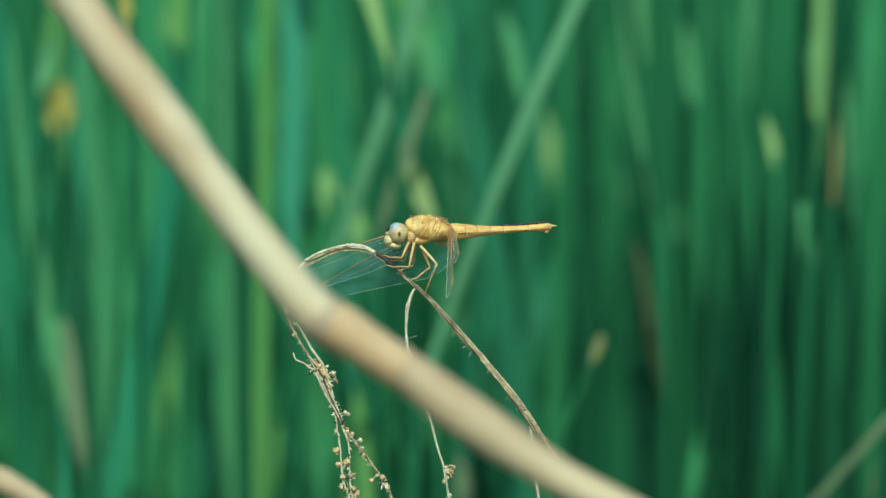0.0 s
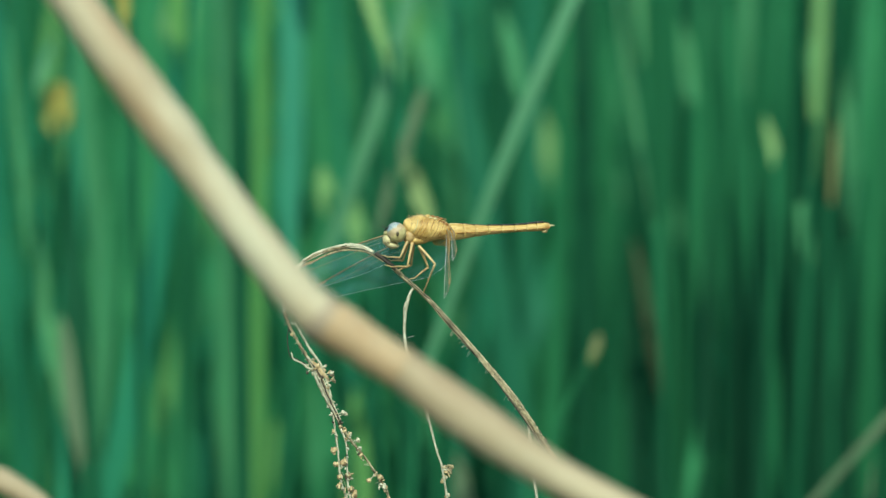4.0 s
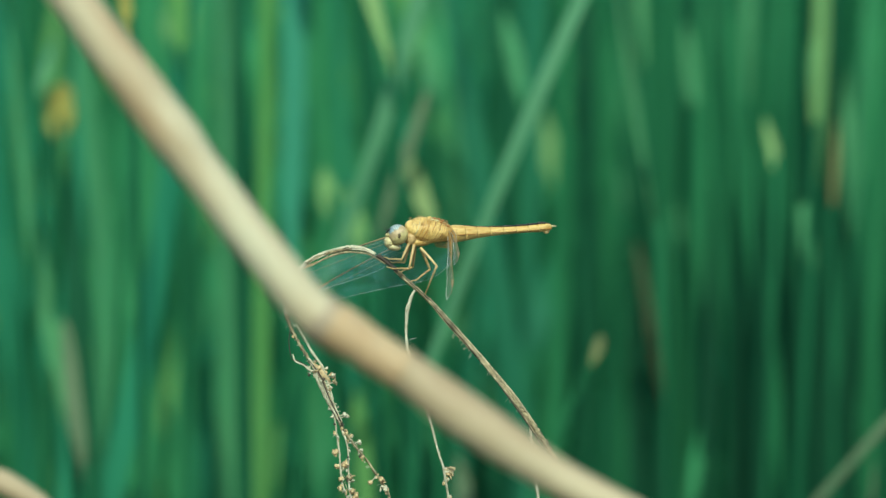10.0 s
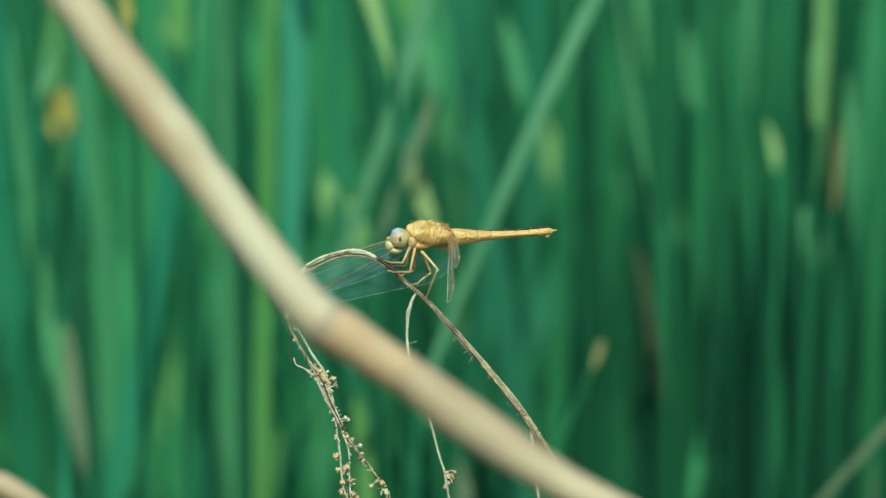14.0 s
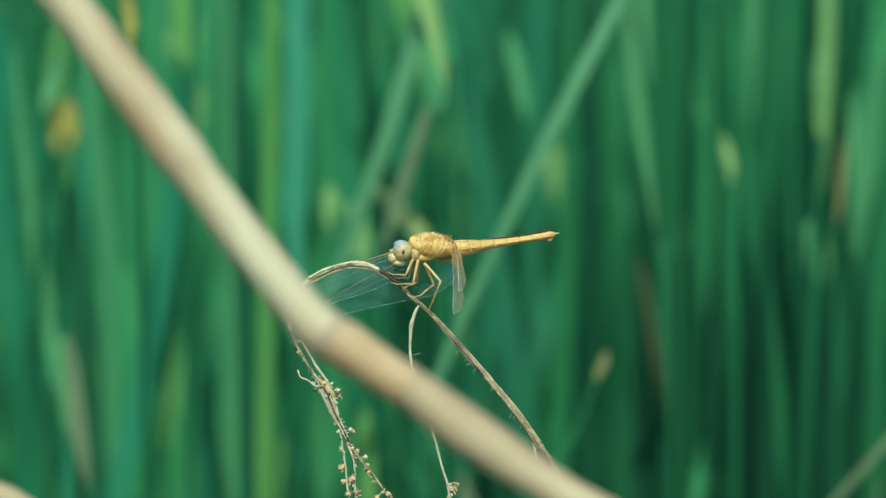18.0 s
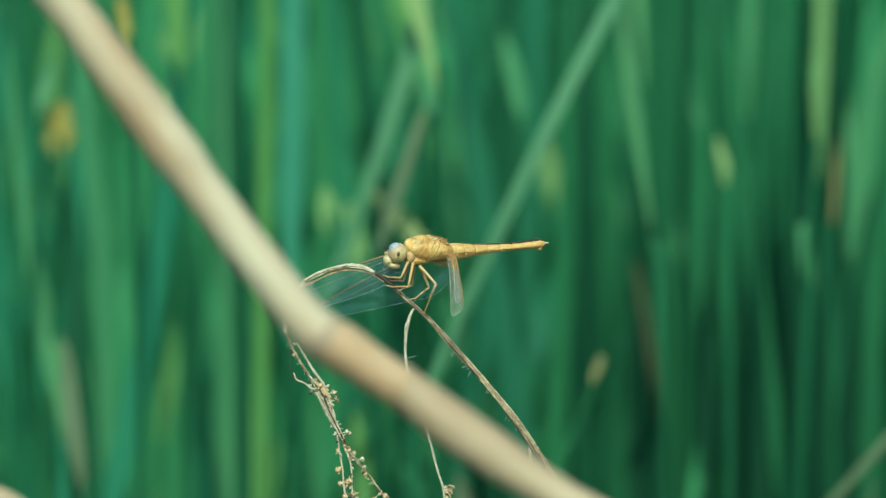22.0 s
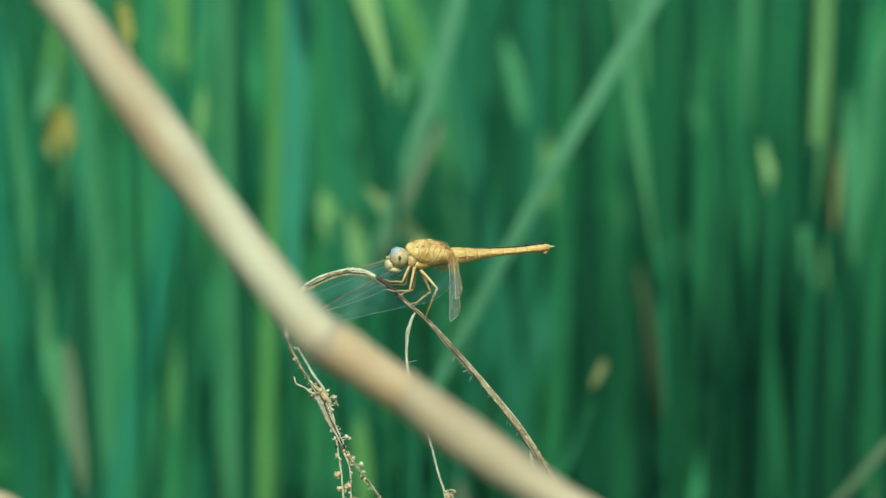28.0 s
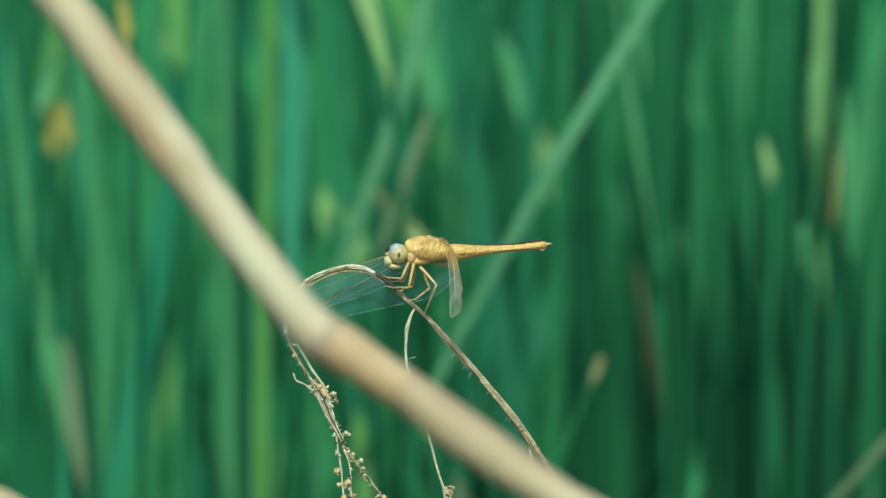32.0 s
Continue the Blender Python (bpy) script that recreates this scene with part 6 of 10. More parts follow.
    leaf(plant, "yellow", 0.97, (60.6, 49.0), (63.1, 15.9), 4.6, tip=True, blunt=True, turn=0.14, collar=0.95, sway=[(0, 0.00), (2, -0.40), (4, -0.24), (6, -0.27), (8, -0.19), (10, -0.29), (12, -0.28), (13, -0.37), (14, -0.24), (15, -0.23), (16, -0.27), (17, -0.44), (18, 0.22), (19, 0.26), (20, -1.38), (21, -0.62), (22, 0.84), (23, -0.23), (24, -0.65), (25, -0.23), (26, -0.25), (27, -0.31), (28, -0.61), (29, 0.30), (30, 0.48), (31, -1.34), (32, -0.77)])
    plant = rice_plant(0.151, 0.530)
    leaf(plant, "mid", 0.54, (66.8, 61.5), (73.9, 2.8), 6.3, turn=0.10, sway=[(0, 0.00), (2, -0.02), (4, -0.01), (6, -0.01), (8, -0.02), (10, -0.00), (12, -0.02), (13, -0.02), (14, -0.01), (15, -0.01), (16, -0.05), (17, -0.02), (18, 0.09), (19, -0.04), (20, -0.14), (21, 0.03), (22, 0.05), (23, -0.04), (24, -0.02), (25, -0.01), (26, -0.01), (27, -0.06), (28, -0.04), (29, 0.11), (30, -0.02), (31, -0.14), (32, 0.01)])
    leaf(plant, "tan", 0.49, (94.4, 32.1), (91.7, 6.8), 2.0, tip=True, turn=0.07, collar=0.95, sway=[(0, 0.00), (2, 0.68), (3, 0.17), (6, 0.00), (9, -0.34), (12, 0.00), (13, 0.51), (14.5, 0.85), (16.5, 1.35), (18, 1.52), (19, 1.69), (20.5, 2.37), (22, 0.51), (23, 1.52), (24, 2.03), (25.5, 1.69), (28, 1.18), (29, 0.51), (30, 0.51), (32, 0.68)])
    leaf(plant, "shaded", 0.56, (88.8, -15.9), (91.5, -58.8), 9.3, turn=-0.16, sway=[(0, 0.00), (2, -0.11), (4, -0.05), (6, -0.06), (8, -0.04), (10, -0.09), (12, -0.05), (13, -0.10), (14, -0.06), (15, -0.03), (16, -0.06), (17, -0.08), (18, -0.01), (19, 0.09), (20, -0.26), (21, -0.25), (22, 0.20), (23, 0.03), (24, -0.21), (25, -0.07), (26, -0.05), (27, -0.06), (28, -0.12), (29, -0.00), (30, 0.14), (31, -0.25), (32, -0.28)])
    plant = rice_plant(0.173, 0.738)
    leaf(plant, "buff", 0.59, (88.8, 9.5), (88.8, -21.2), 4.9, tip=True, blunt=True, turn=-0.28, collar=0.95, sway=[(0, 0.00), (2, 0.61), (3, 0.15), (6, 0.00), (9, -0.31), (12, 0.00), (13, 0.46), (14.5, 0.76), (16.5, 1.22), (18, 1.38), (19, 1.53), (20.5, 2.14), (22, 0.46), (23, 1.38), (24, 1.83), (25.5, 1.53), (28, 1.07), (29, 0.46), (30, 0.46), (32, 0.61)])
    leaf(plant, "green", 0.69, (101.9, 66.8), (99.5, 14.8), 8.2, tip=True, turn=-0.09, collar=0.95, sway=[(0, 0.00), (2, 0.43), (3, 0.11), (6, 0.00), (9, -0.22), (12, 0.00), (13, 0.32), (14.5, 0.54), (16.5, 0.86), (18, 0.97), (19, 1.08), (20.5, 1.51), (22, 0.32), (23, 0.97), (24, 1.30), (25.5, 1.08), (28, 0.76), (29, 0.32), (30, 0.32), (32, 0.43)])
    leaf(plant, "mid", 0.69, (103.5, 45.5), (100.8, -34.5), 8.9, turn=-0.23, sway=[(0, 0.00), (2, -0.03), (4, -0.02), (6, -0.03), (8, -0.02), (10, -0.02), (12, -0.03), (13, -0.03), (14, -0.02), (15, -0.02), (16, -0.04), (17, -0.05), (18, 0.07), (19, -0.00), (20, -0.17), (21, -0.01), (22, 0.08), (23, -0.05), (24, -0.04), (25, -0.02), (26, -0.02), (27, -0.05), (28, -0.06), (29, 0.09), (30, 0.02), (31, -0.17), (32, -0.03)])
    leaf(plant, "shaded", 0.64, (94.1, -5.2), (95.5, -58.8), 9.8, turn=0.13, sway=[(0, 0.00), (2, -0.09), (4, -0.05), (6, -0.06), (8, -0.04), (10, -0.07), (12, -0.06), (13, -0.08), (14, -0.05), (15, -0.05), (16, -0.06), (17, -0.09), (18, 0.03), (19, 0.06), (20, -0.28), (21, -0.16), (22, 0.19), (23, -0.03), (24, -0.15), (25, -0.05), (26, -0.06), (27, -0.06), (28, -0.13), (29, 0.04), (30, 0.11), (31, -0.27), (32, -0.19)])
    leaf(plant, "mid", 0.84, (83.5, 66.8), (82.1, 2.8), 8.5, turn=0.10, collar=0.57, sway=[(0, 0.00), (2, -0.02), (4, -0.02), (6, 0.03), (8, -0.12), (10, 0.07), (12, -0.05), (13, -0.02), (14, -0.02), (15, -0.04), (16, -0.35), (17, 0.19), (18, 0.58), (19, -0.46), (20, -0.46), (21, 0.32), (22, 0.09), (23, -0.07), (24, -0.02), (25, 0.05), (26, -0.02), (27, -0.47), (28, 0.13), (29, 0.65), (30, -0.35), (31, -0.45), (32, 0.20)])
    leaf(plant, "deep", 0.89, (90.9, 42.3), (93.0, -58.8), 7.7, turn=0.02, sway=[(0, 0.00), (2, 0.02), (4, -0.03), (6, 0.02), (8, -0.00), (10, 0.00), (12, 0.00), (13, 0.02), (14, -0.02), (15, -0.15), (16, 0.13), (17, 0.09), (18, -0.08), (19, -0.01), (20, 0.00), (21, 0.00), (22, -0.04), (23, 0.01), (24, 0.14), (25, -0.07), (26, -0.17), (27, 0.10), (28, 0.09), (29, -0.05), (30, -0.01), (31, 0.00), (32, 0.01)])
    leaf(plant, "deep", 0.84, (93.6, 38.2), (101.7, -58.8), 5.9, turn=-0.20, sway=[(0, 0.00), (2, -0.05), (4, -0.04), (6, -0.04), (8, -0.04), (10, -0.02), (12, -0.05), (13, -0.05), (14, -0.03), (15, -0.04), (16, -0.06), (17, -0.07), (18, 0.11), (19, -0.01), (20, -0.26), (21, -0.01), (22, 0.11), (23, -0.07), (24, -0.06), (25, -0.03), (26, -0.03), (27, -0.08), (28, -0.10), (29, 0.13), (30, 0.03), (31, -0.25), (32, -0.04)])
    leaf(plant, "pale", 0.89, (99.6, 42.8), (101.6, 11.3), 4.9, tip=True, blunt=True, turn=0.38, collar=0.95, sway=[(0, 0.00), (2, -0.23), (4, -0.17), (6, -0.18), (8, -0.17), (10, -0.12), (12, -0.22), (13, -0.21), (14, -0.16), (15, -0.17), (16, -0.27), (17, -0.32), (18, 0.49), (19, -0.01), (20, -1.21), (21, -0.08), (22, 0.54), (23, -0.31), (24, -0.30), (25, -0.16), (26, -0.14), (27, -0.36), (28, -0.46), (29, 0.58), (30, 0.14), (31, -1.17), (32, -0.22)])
    # leaves darkened in colour for the shade at the far right
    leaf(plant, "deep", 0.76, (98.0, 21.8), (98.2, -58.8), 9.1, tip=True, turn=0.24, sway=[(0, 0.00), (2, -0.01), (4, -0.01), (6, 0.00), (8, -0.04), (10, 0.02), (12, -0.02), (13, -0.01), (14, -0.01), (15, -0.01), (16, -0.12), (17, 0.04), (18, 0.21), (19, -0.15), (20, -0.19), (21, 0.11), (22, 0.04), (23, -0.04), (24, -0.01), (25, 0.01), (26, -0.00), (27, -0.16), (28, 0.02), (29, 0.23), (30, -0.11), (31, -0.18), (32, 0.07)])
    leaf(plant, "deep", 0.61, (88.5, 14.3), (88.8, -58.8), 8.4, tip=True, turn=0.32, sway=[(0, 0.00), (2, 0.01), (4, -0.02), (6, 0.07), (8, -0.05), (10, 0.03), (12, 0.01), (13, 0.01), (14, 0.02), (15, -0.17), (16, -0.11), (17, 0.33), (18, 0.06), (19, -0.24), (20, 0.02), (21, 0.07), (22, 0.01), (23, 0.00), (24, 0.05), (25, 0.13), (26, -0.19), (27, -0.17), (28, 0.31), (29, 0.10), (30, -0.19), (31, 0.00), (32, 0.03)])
    leaf(plant, "shaded", 0.79, (82.6, 9.2), (83.3, -58.8), 6.6, tip=True, turn=0.09, sway=[(0, 0.00), (2, 0.01), (4, -0.02), (6, 0.07), (8, -0.05), (10, 0.02), (12, 0.01), (13, 0.01), (14, 0.02), (15, -0.18), (16, -0.09), (17, 0.32), (18, 0.03), (19, -0.22), (20, 0.03), (21, 0.06), (22, 0.01), (23, -0.00), (24, 0.05), (25, 0.12), (26, -0.20), (27, -0.14), (28, 0.30), (29, 0.07), (30, -0.17), (31, 0.01), (32, 0.03)])
    leaf(plant, "shaded", 0.64, (91.1, 8.6), (91.0, -58.8), 8.0, tip=True, turn=0.17, sway=[(0, 0.00), (2, 0.02), (4, -0.01), (6, 0.01), (8, 0.01), (10, 0.00), (12, 0.02), (13, 0.03), (14, -0.03), (15, -0.09), (16, 0.17), (17, 0.03), (18, -0.05), (19, 0.00), (20, 0.01), (21, -0.01), (22, -0.07), (23, 0.09), (24, 0.15), (25, -0.15), (26, -0.10), (27, 0.13), (28, 0.03), (29, -0.02), (30, 0.00), (31, 0.02), (32, -0.01)])
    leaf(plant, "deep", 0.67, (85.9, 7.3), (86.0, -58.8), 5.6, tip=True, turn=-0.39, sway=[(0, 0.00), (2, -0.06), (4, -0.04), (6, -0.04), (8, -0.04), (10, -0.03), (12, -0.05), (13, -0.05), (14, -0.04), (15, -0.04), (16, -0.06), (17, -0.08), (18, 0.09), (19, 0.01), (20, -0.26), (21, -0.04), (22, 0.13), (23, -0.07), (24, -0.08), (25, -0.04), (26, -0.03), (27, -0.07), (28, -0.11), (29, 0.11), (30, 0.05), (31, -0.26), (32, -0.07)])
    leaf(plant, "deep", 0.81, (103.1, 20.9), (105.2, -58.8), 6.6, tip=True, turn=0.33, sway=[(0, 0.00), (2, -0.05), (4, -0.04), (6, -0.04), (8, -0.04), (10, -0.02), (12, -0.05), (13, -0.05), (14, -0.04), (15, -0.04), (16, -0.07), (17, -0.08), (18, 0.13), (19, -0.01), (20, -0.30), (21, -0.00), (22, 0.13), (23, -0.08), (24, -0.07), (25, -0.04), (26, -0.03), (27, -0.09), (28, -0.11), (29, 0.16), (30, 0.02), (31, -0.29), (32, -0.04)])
    leaf(plant, "shaded", 0.69, (82.9, 5.8), (87.5, -58.8), 8.4, tip=True, turn=-0.24, sway=[(0, 0.00), (2, 0.02), (4, -0.02), (6, 0.01), (8, 0.00), (10, 0.00), (12, 0.01), (13, 0.02), (14, -0.02), (15, -0.11), (16, 0.14), (17, 0.05), (18, -0.06), (19, -0.00), (20, 0.00), (21, 0.00), (22, -0.05), (23, 0.04), (24, 0.14), (25, -0.10), (26, -0.12), (27, 0.11), (28, 0.05), (29, -0.03), (30, 0.00), (31, 0.01), (32, 0.00)])
    plant = rice_plant(0.054, 0.300)
    leaf(plant, "drab", 0.36, (114.8, -30.3), (86.1, -61.9), 3.9, turn=-0.17, collar=0.40, sway=[(0, 0.00), (32, 0.00)])
    plant = rice_plant(-0.209, 1.673)
    leaf(plant, "teal", 1.67, (-69.1, 9.8), (-71.9, -23.2), 10.9, tip=True, blunt=True, turn=0.01, collar=0.95, sway=[(0, 0.00), (2, -0.33), (4, -0.19), (6, -0.22), (8, -0.16), (10, -0.24), (12, -0.23), (13, -0.31), (14, -0.20), (15, -0.19), (16, -0.22), (17, -0.36), (18, 0.17), (19, 0.22), (20, -1.12), (21, -0.53), (22, 0.69), (23, -0.18), (24, -0.54), (25, -0.19), (26, -0.21), (27, -0.25), (28, -0.50), (29, 0.22), (30, 0.40), (31, -1.09), (32, -0.66)])
    plant = rice_plant(-0.134, 1.407)
    leaf(plant, "green", 1.34, (-54.4, 66.5), (-54.0, 40.6), 7.2, tip=True, blunt=True, turn=0.40, collar=0.95, sway=[(0, 0.00), (2, 0.04), (4, 0.09), (6, -0.03), (8, 0.03), (10, -0.03), (12, 0.25), (13, 0.08), (14, -0.26), (15, 0.13), (16, 0.83), (17, -0.10), (18, -0.05), (19, 0.03), (20, 0.16), (21, -0.38), (22, -0.51), (23, 1.22), (24, 0.50), (25, -1.29), (26, -0.04), (27, 0.61), (28, -0.01), (29, 0.02), (30, 0.06), (31, 0.33), (32, -0.48)])
    leaf(plant, "green", 1.31, (-50.0, 33.3), (-48.3, -8.3), 7.3, tip=True, blunt=True, turn=0.23, collar=0.95, sway=[(0, 0.00), (2, 0.01), (4, -0.01), (6, 0.10), (8, -0.15), (10, 0.11), (12, -0.01), (13, 0.00), (14, 0.02), (15, -0.11), (16, -0.44), (17, 0.48), (18, 0.58), (19, -0.65), (20, -0.29), (21, 0.36), (22, 0.04), (23, -0.01), (24, 0.01), (25, 0.17), (26, -0.11), (27, -0.59), (28, 0.42), (29, 0.67), (30, -0.51), (31, -0.30), (32, 0.23)])
    leaf(plant, "green", 1.52, (-38.8, 34.5), (-40.3, 14.6), 9.3, tip=True, blunt=True, turn=0.39, collar=0.95, sway=[(0, 0.00), (2, -0.49), (4, -0.27), (6, -0.31), (8, -0.22), (10, -0.37), (12, -0.30), (13, -0.45), (14, -0.28), (15, -0.24), (16, -0.30), (17, -0.48), (18, 0.13), (19, 0.35), (20, -1.48), (21, -0.88), (22, 0.98), (23, -0.15), (24, -0.83), (25, -0.28), (26, -0.29), (27, -0.33), (28, -0.66), (29, 0.20), (30, 0.61), (31, -1.43), (32, -1.05)])
    leaf(plant, "green", 1.54, (-52.7, 19.3), (-56.6, -18.7), 7.4, tip=True, blunt=True, turn=-0.10, collar=0.95, sway=[(0, 0.00), (2, 0.09), (4, -0.16), (6, 0.12), (8, -0.02), (10, 0.00), (12, 0.02), (13, 0.14), (14, -0.09), (15, -0.98), (16, 0.77), (17, 0.60), (18, -0.48), (19, -0.10), (20, 0.03), (21, 0.01), (22, -0.21), (23, 0.04), (24, 0.87), (25, -0.35), (26, -1.07), (27, 0.58), (28, 0.57), (29, -0.29), (30, -0.06), (31, 0.00), (32, 0.04)])
    leaf(plant, "green", 1.34, (-51.4, 50.4), (-56.7, 29.2), 8.3, tip=True, blunt=True, turn=-0.45, collar=0.95, sway=[(0, 0.00), (2, -0.39), (4, -0.26), (6, -0.29), (8, -0.23), (10, -0.24), (12, -0.33), (13, -0.36), (14, -0.25), (15, -0.27), (16, -0.35), (17, -0.51), (18, 0.52), (19, 0.13), (20, -1.72), (21, -0.36), (22, 0.88), (23, -0.41), (24, -0.56), (25, -0.25), (26, -0.25), (27, -0.44), (28, -0.71), (29, 0.64), (30, 0.37), (31, -1.67), (32, -0.54)])
    plant = rice_plant(0.230, 1.472)
    leaf(plant, "pale", 1.52, (87.2, 26.1), (94.1, -1.6), 7.0, tip=True, blunt=True, turn=-0.27, collar=0.95, sway=[(0, 0.00), (2, 0.09), (4, -0.08), (6, 0.05), (8, 0.01), (10, 0.01), (12, 0.05), (13, 0.13), (14, -0.12), (15, -0.59), (16, 0.75), (17, 0.25), (18, -0.30), (19, -0.00), (20, 0.01), (21, 0.00), (22, -0.28), (23, 0.22), (24, 0.75), (25, -0.56), (26, -0.67), (27, 0.58), (28, 0.25), (29, -0.16), (30, 0.00), (31, 0.03), (32, 0.02)])
    leaf(plant, "pale", 1.29, (88.9, 52.4), (91.1, 31.9), 10.3, tip=True, blunt=True, turn=0.28, collar=0.95, sway=[(0, 0.00), (2, 0.05), (4, -0.17), (6, 0.25), (8, -0.13), (10, 0.03), (12, 0.00), (13, 0.08), (14, 0.04), (15, -1.06), (16, 0.09), (17, 1.25), (18, -0.31), (19, -0.59), (20, 0.17), (21, 0.05), (22, 0.00), (23, -0.10), (24, 0.49), (25, 0.32), (26, -1.16), (27, -0.10), (28, 1.17), (29, -0.13), (30, -0.43), (31, 0.07), (32, 0.01)])
    leaf(plant, "deep", 1.39, (83.0, 49.5), (81.7, 20.1), 10.1, tip=True, blunt=True, turn=0.07, collar=0.95, sway=[(0, 0.00), (2, -0.13), (4, -0.11), (6, -0.10), (8, -0.21), (10, 0.03), (12, -0.18), (13, -0.13), (14, -0.11), (15, -0.09), (16, -0.47), (17, -0.10), (18, 0.93), (19, -0.44), (20, -1.21), (21, 0.37), (22, 0.37), (23, -0.30), (24, -0.14), (25, -0.10), (26, -0.03), (27, -0.64), (28, -0.24), (29, 1.06), (30, -0.26), (31, -1.17), (32, 0.18)])
    leaf(plant, "mid", 1.56, (63.6, 27.6), (66.3, 6.6), 8.3, tip=True, blunt=True, turn=-0.37, collar=0.95, sway=[(0, 0.00), (2, 0.01), (4, 0.09), (6, -0.03), (8, 0.02), (10, -0.04), (12, 0.22), (13, 0.05), (14, -0.22), (15, 0.17), (16, 0.63), (17, -0.10), (18, -0.02), (19, 0.03), (20, 0.15), (21, -0.39), (22, -0.40), (23, 1.08), (24, 0.33), (25, -1.08), (26, 0.03), (27, 0.46), (28, -0.02), (29, 0.02), (30, 0.06), (31, 0.29), (32, -0.48)])
    leaf(plant, "mid", 1.62, (102.3, 13.3), (102.6, -28.1), 8.6, tip=True, blunt=True, turn=0.05, collar=0.95, sway=[(0, 0.00), (2, -0.29), (4, -0.14), (6, -0.17), (8, -0.12), (10, -0.23), (12, -0.15), (13, -0.27), (14, -0.16), (15, -0.11), (16, -0.17), (17, -0.25), (18, 0.01), (19, 0.22), (20, -0.77), (21, -0.60), (22, 0.56), (23, -0.00), (24, -0.53), (25, -0.17), (26, -0.16), (27, -0.18), (28, -0.35), (29, 0.04), (30, 0.37), (31, -0.73), (32, -0.70)])
    leaf(plant, "green", 1.49, (74.3, 54.7), (78.5, 17.7), 12.1, tip=True, blunt=True, turn=0.38, collar=0.95, sway=[(0, 0.00), (2, -0.16), (4, -0.11), (6, -0.12), (8, -0.10), (10, -0.09), (12, -0.14), (13, -0.15), (14, -0.10), (15, -0.11), (16, -0.16), (17, -0.21), (18, 0.25), (19, 0.03), (20, -0.74), (21, -0.11), (22, 0.36), (23, -0.19), (24, -0.22), (25, -0.10), (26, -0.10), (27, -0.20), (28, -0.30), (29, 0.31), (30, 0.13), (31, -0.72), (32, -0.19)])
    plant = rice_plant(0.005, 1.097)
    leaf(plant, "green", 0.99, (-0.4, 57.2), (-0.6, 15.8), 9.2, tip=True, blunt=True, turn=-0.66, collar=0.95, sway=[(0, 0.00), (2, -0.00), (4, -0.01), (6, 0.06), (8, -0.12), (10, 0.08), (12, -0.02), (13, -0.01), (14, 0.00), (15, -0.06), (16, -0.35), (17, 0.29), (18, 0.52), (19, -0.49), (20, -0.33), (21, 0.31), (22, 0.05), (23, -0.03), (24, -0.01), (25, 0.10), (26, -0.05), (27, -0.47), (28, 0.25), (29, 0.59), (30, -0.39), (31, -0.32), (32, 0.19)])
    leaf(plant, "teal", 1.19, (-9.9, 34.9), (-12.3, -7.6), 10.7, tip=True, blunt=True, turn=-0.55, collar=0.95, sway=[(0, 0.00), (2, -0.10), (4, 0.03), (6, -0.05), (8, -0.03), (10, -0.10), (12, 0.07), (13, -0.09), (14, -0.10), (15, 0.17), (16, 0.04), (17, -0.05), (18, -0.04), (19, 0.06), (20, 0.00), (21, -0.45), (22, 0.03), (23, 0.52), (24, -0.22), (25, -0.35), (26, 0.09), (27, 0.01), (28, -0.03), (29, -0.05), (30, 0.12), (31, 0.06), (32, -0.51)])
    leaf(plant, "green", 1.09, (-15.1, 18.8), (-16.9, -19.9), 9.6, tip=True, blunt=True, turn=-0.19, collar=0.95, sway=[(0, 0.00), (2, -0.27), (4, -0.05), (6, -0.12), (8, -0.08), (10, -0.23), (12, -0.01), (13, -0.24), (14, -0.16), (15, 0.10), (16, -0.11), (17, -0.12), (18, -0.11), (19, 0.19), (20, -0.32), (21, -0.81), (22, 0.37), (23, 0.46), (24, -0.57), (25, -0.31), (26, -0.01), (27, -0.12), (28, -0.16), (29, -0.13), (30, 0.33), (31, -0.26), (32, -0.91)])
    leaf(plant, "mid", 0.99, (14.0, -3.8), (19.3, -26.1), 7.4, tip=True, blunt=True, turn=-0.30, collar=0.95, sway=[(0, 0.00), (2, 0.09), (4, -0.06), (6, 0.04), (8, 0.02), (10, 0.01), (12, 0.07), (13, 0.13), (14, -0.13), (15, -0.51), (16, 0.77), (17, 0.19), (18, -0.26), (19, 0.01), (20, 0.02), (21, -0.01), (22, -0.31), (23, 0.31), (24, 0.75), (25, -0.64), (26, -0.59), (27, 0.61), (28, 0.20), (29, -0.13), (30, 0.01), (31, 0.05), (32, 0.00)])
    leaf(plant, "pale", 1.02, (2.8, -5.6), (2.2, -23.5), 7.7, tip=True, blunt=True, turn=-0.40, collar=0.95, sway=[(0, 0.00), (2, 0.08), (4, -0.23), (6, 0.24), (8, -0.10), (10, 0.01), (12, -0.01), (13, 0.13), (14, -0.02), (15, -1.37), (16, 0.55), (17, 1.21), (18, -0.59), (19, -0.41), (20, 0.14), (21, 0.00), (22, -0.08), (23, -0.12), (24, 0.85), (25, 0.06), (26, -1.50), (27, 0.32), (28, 1.13), (29, -0.35), (30, -0.28), (31, 0.04), (32, 0.01)])
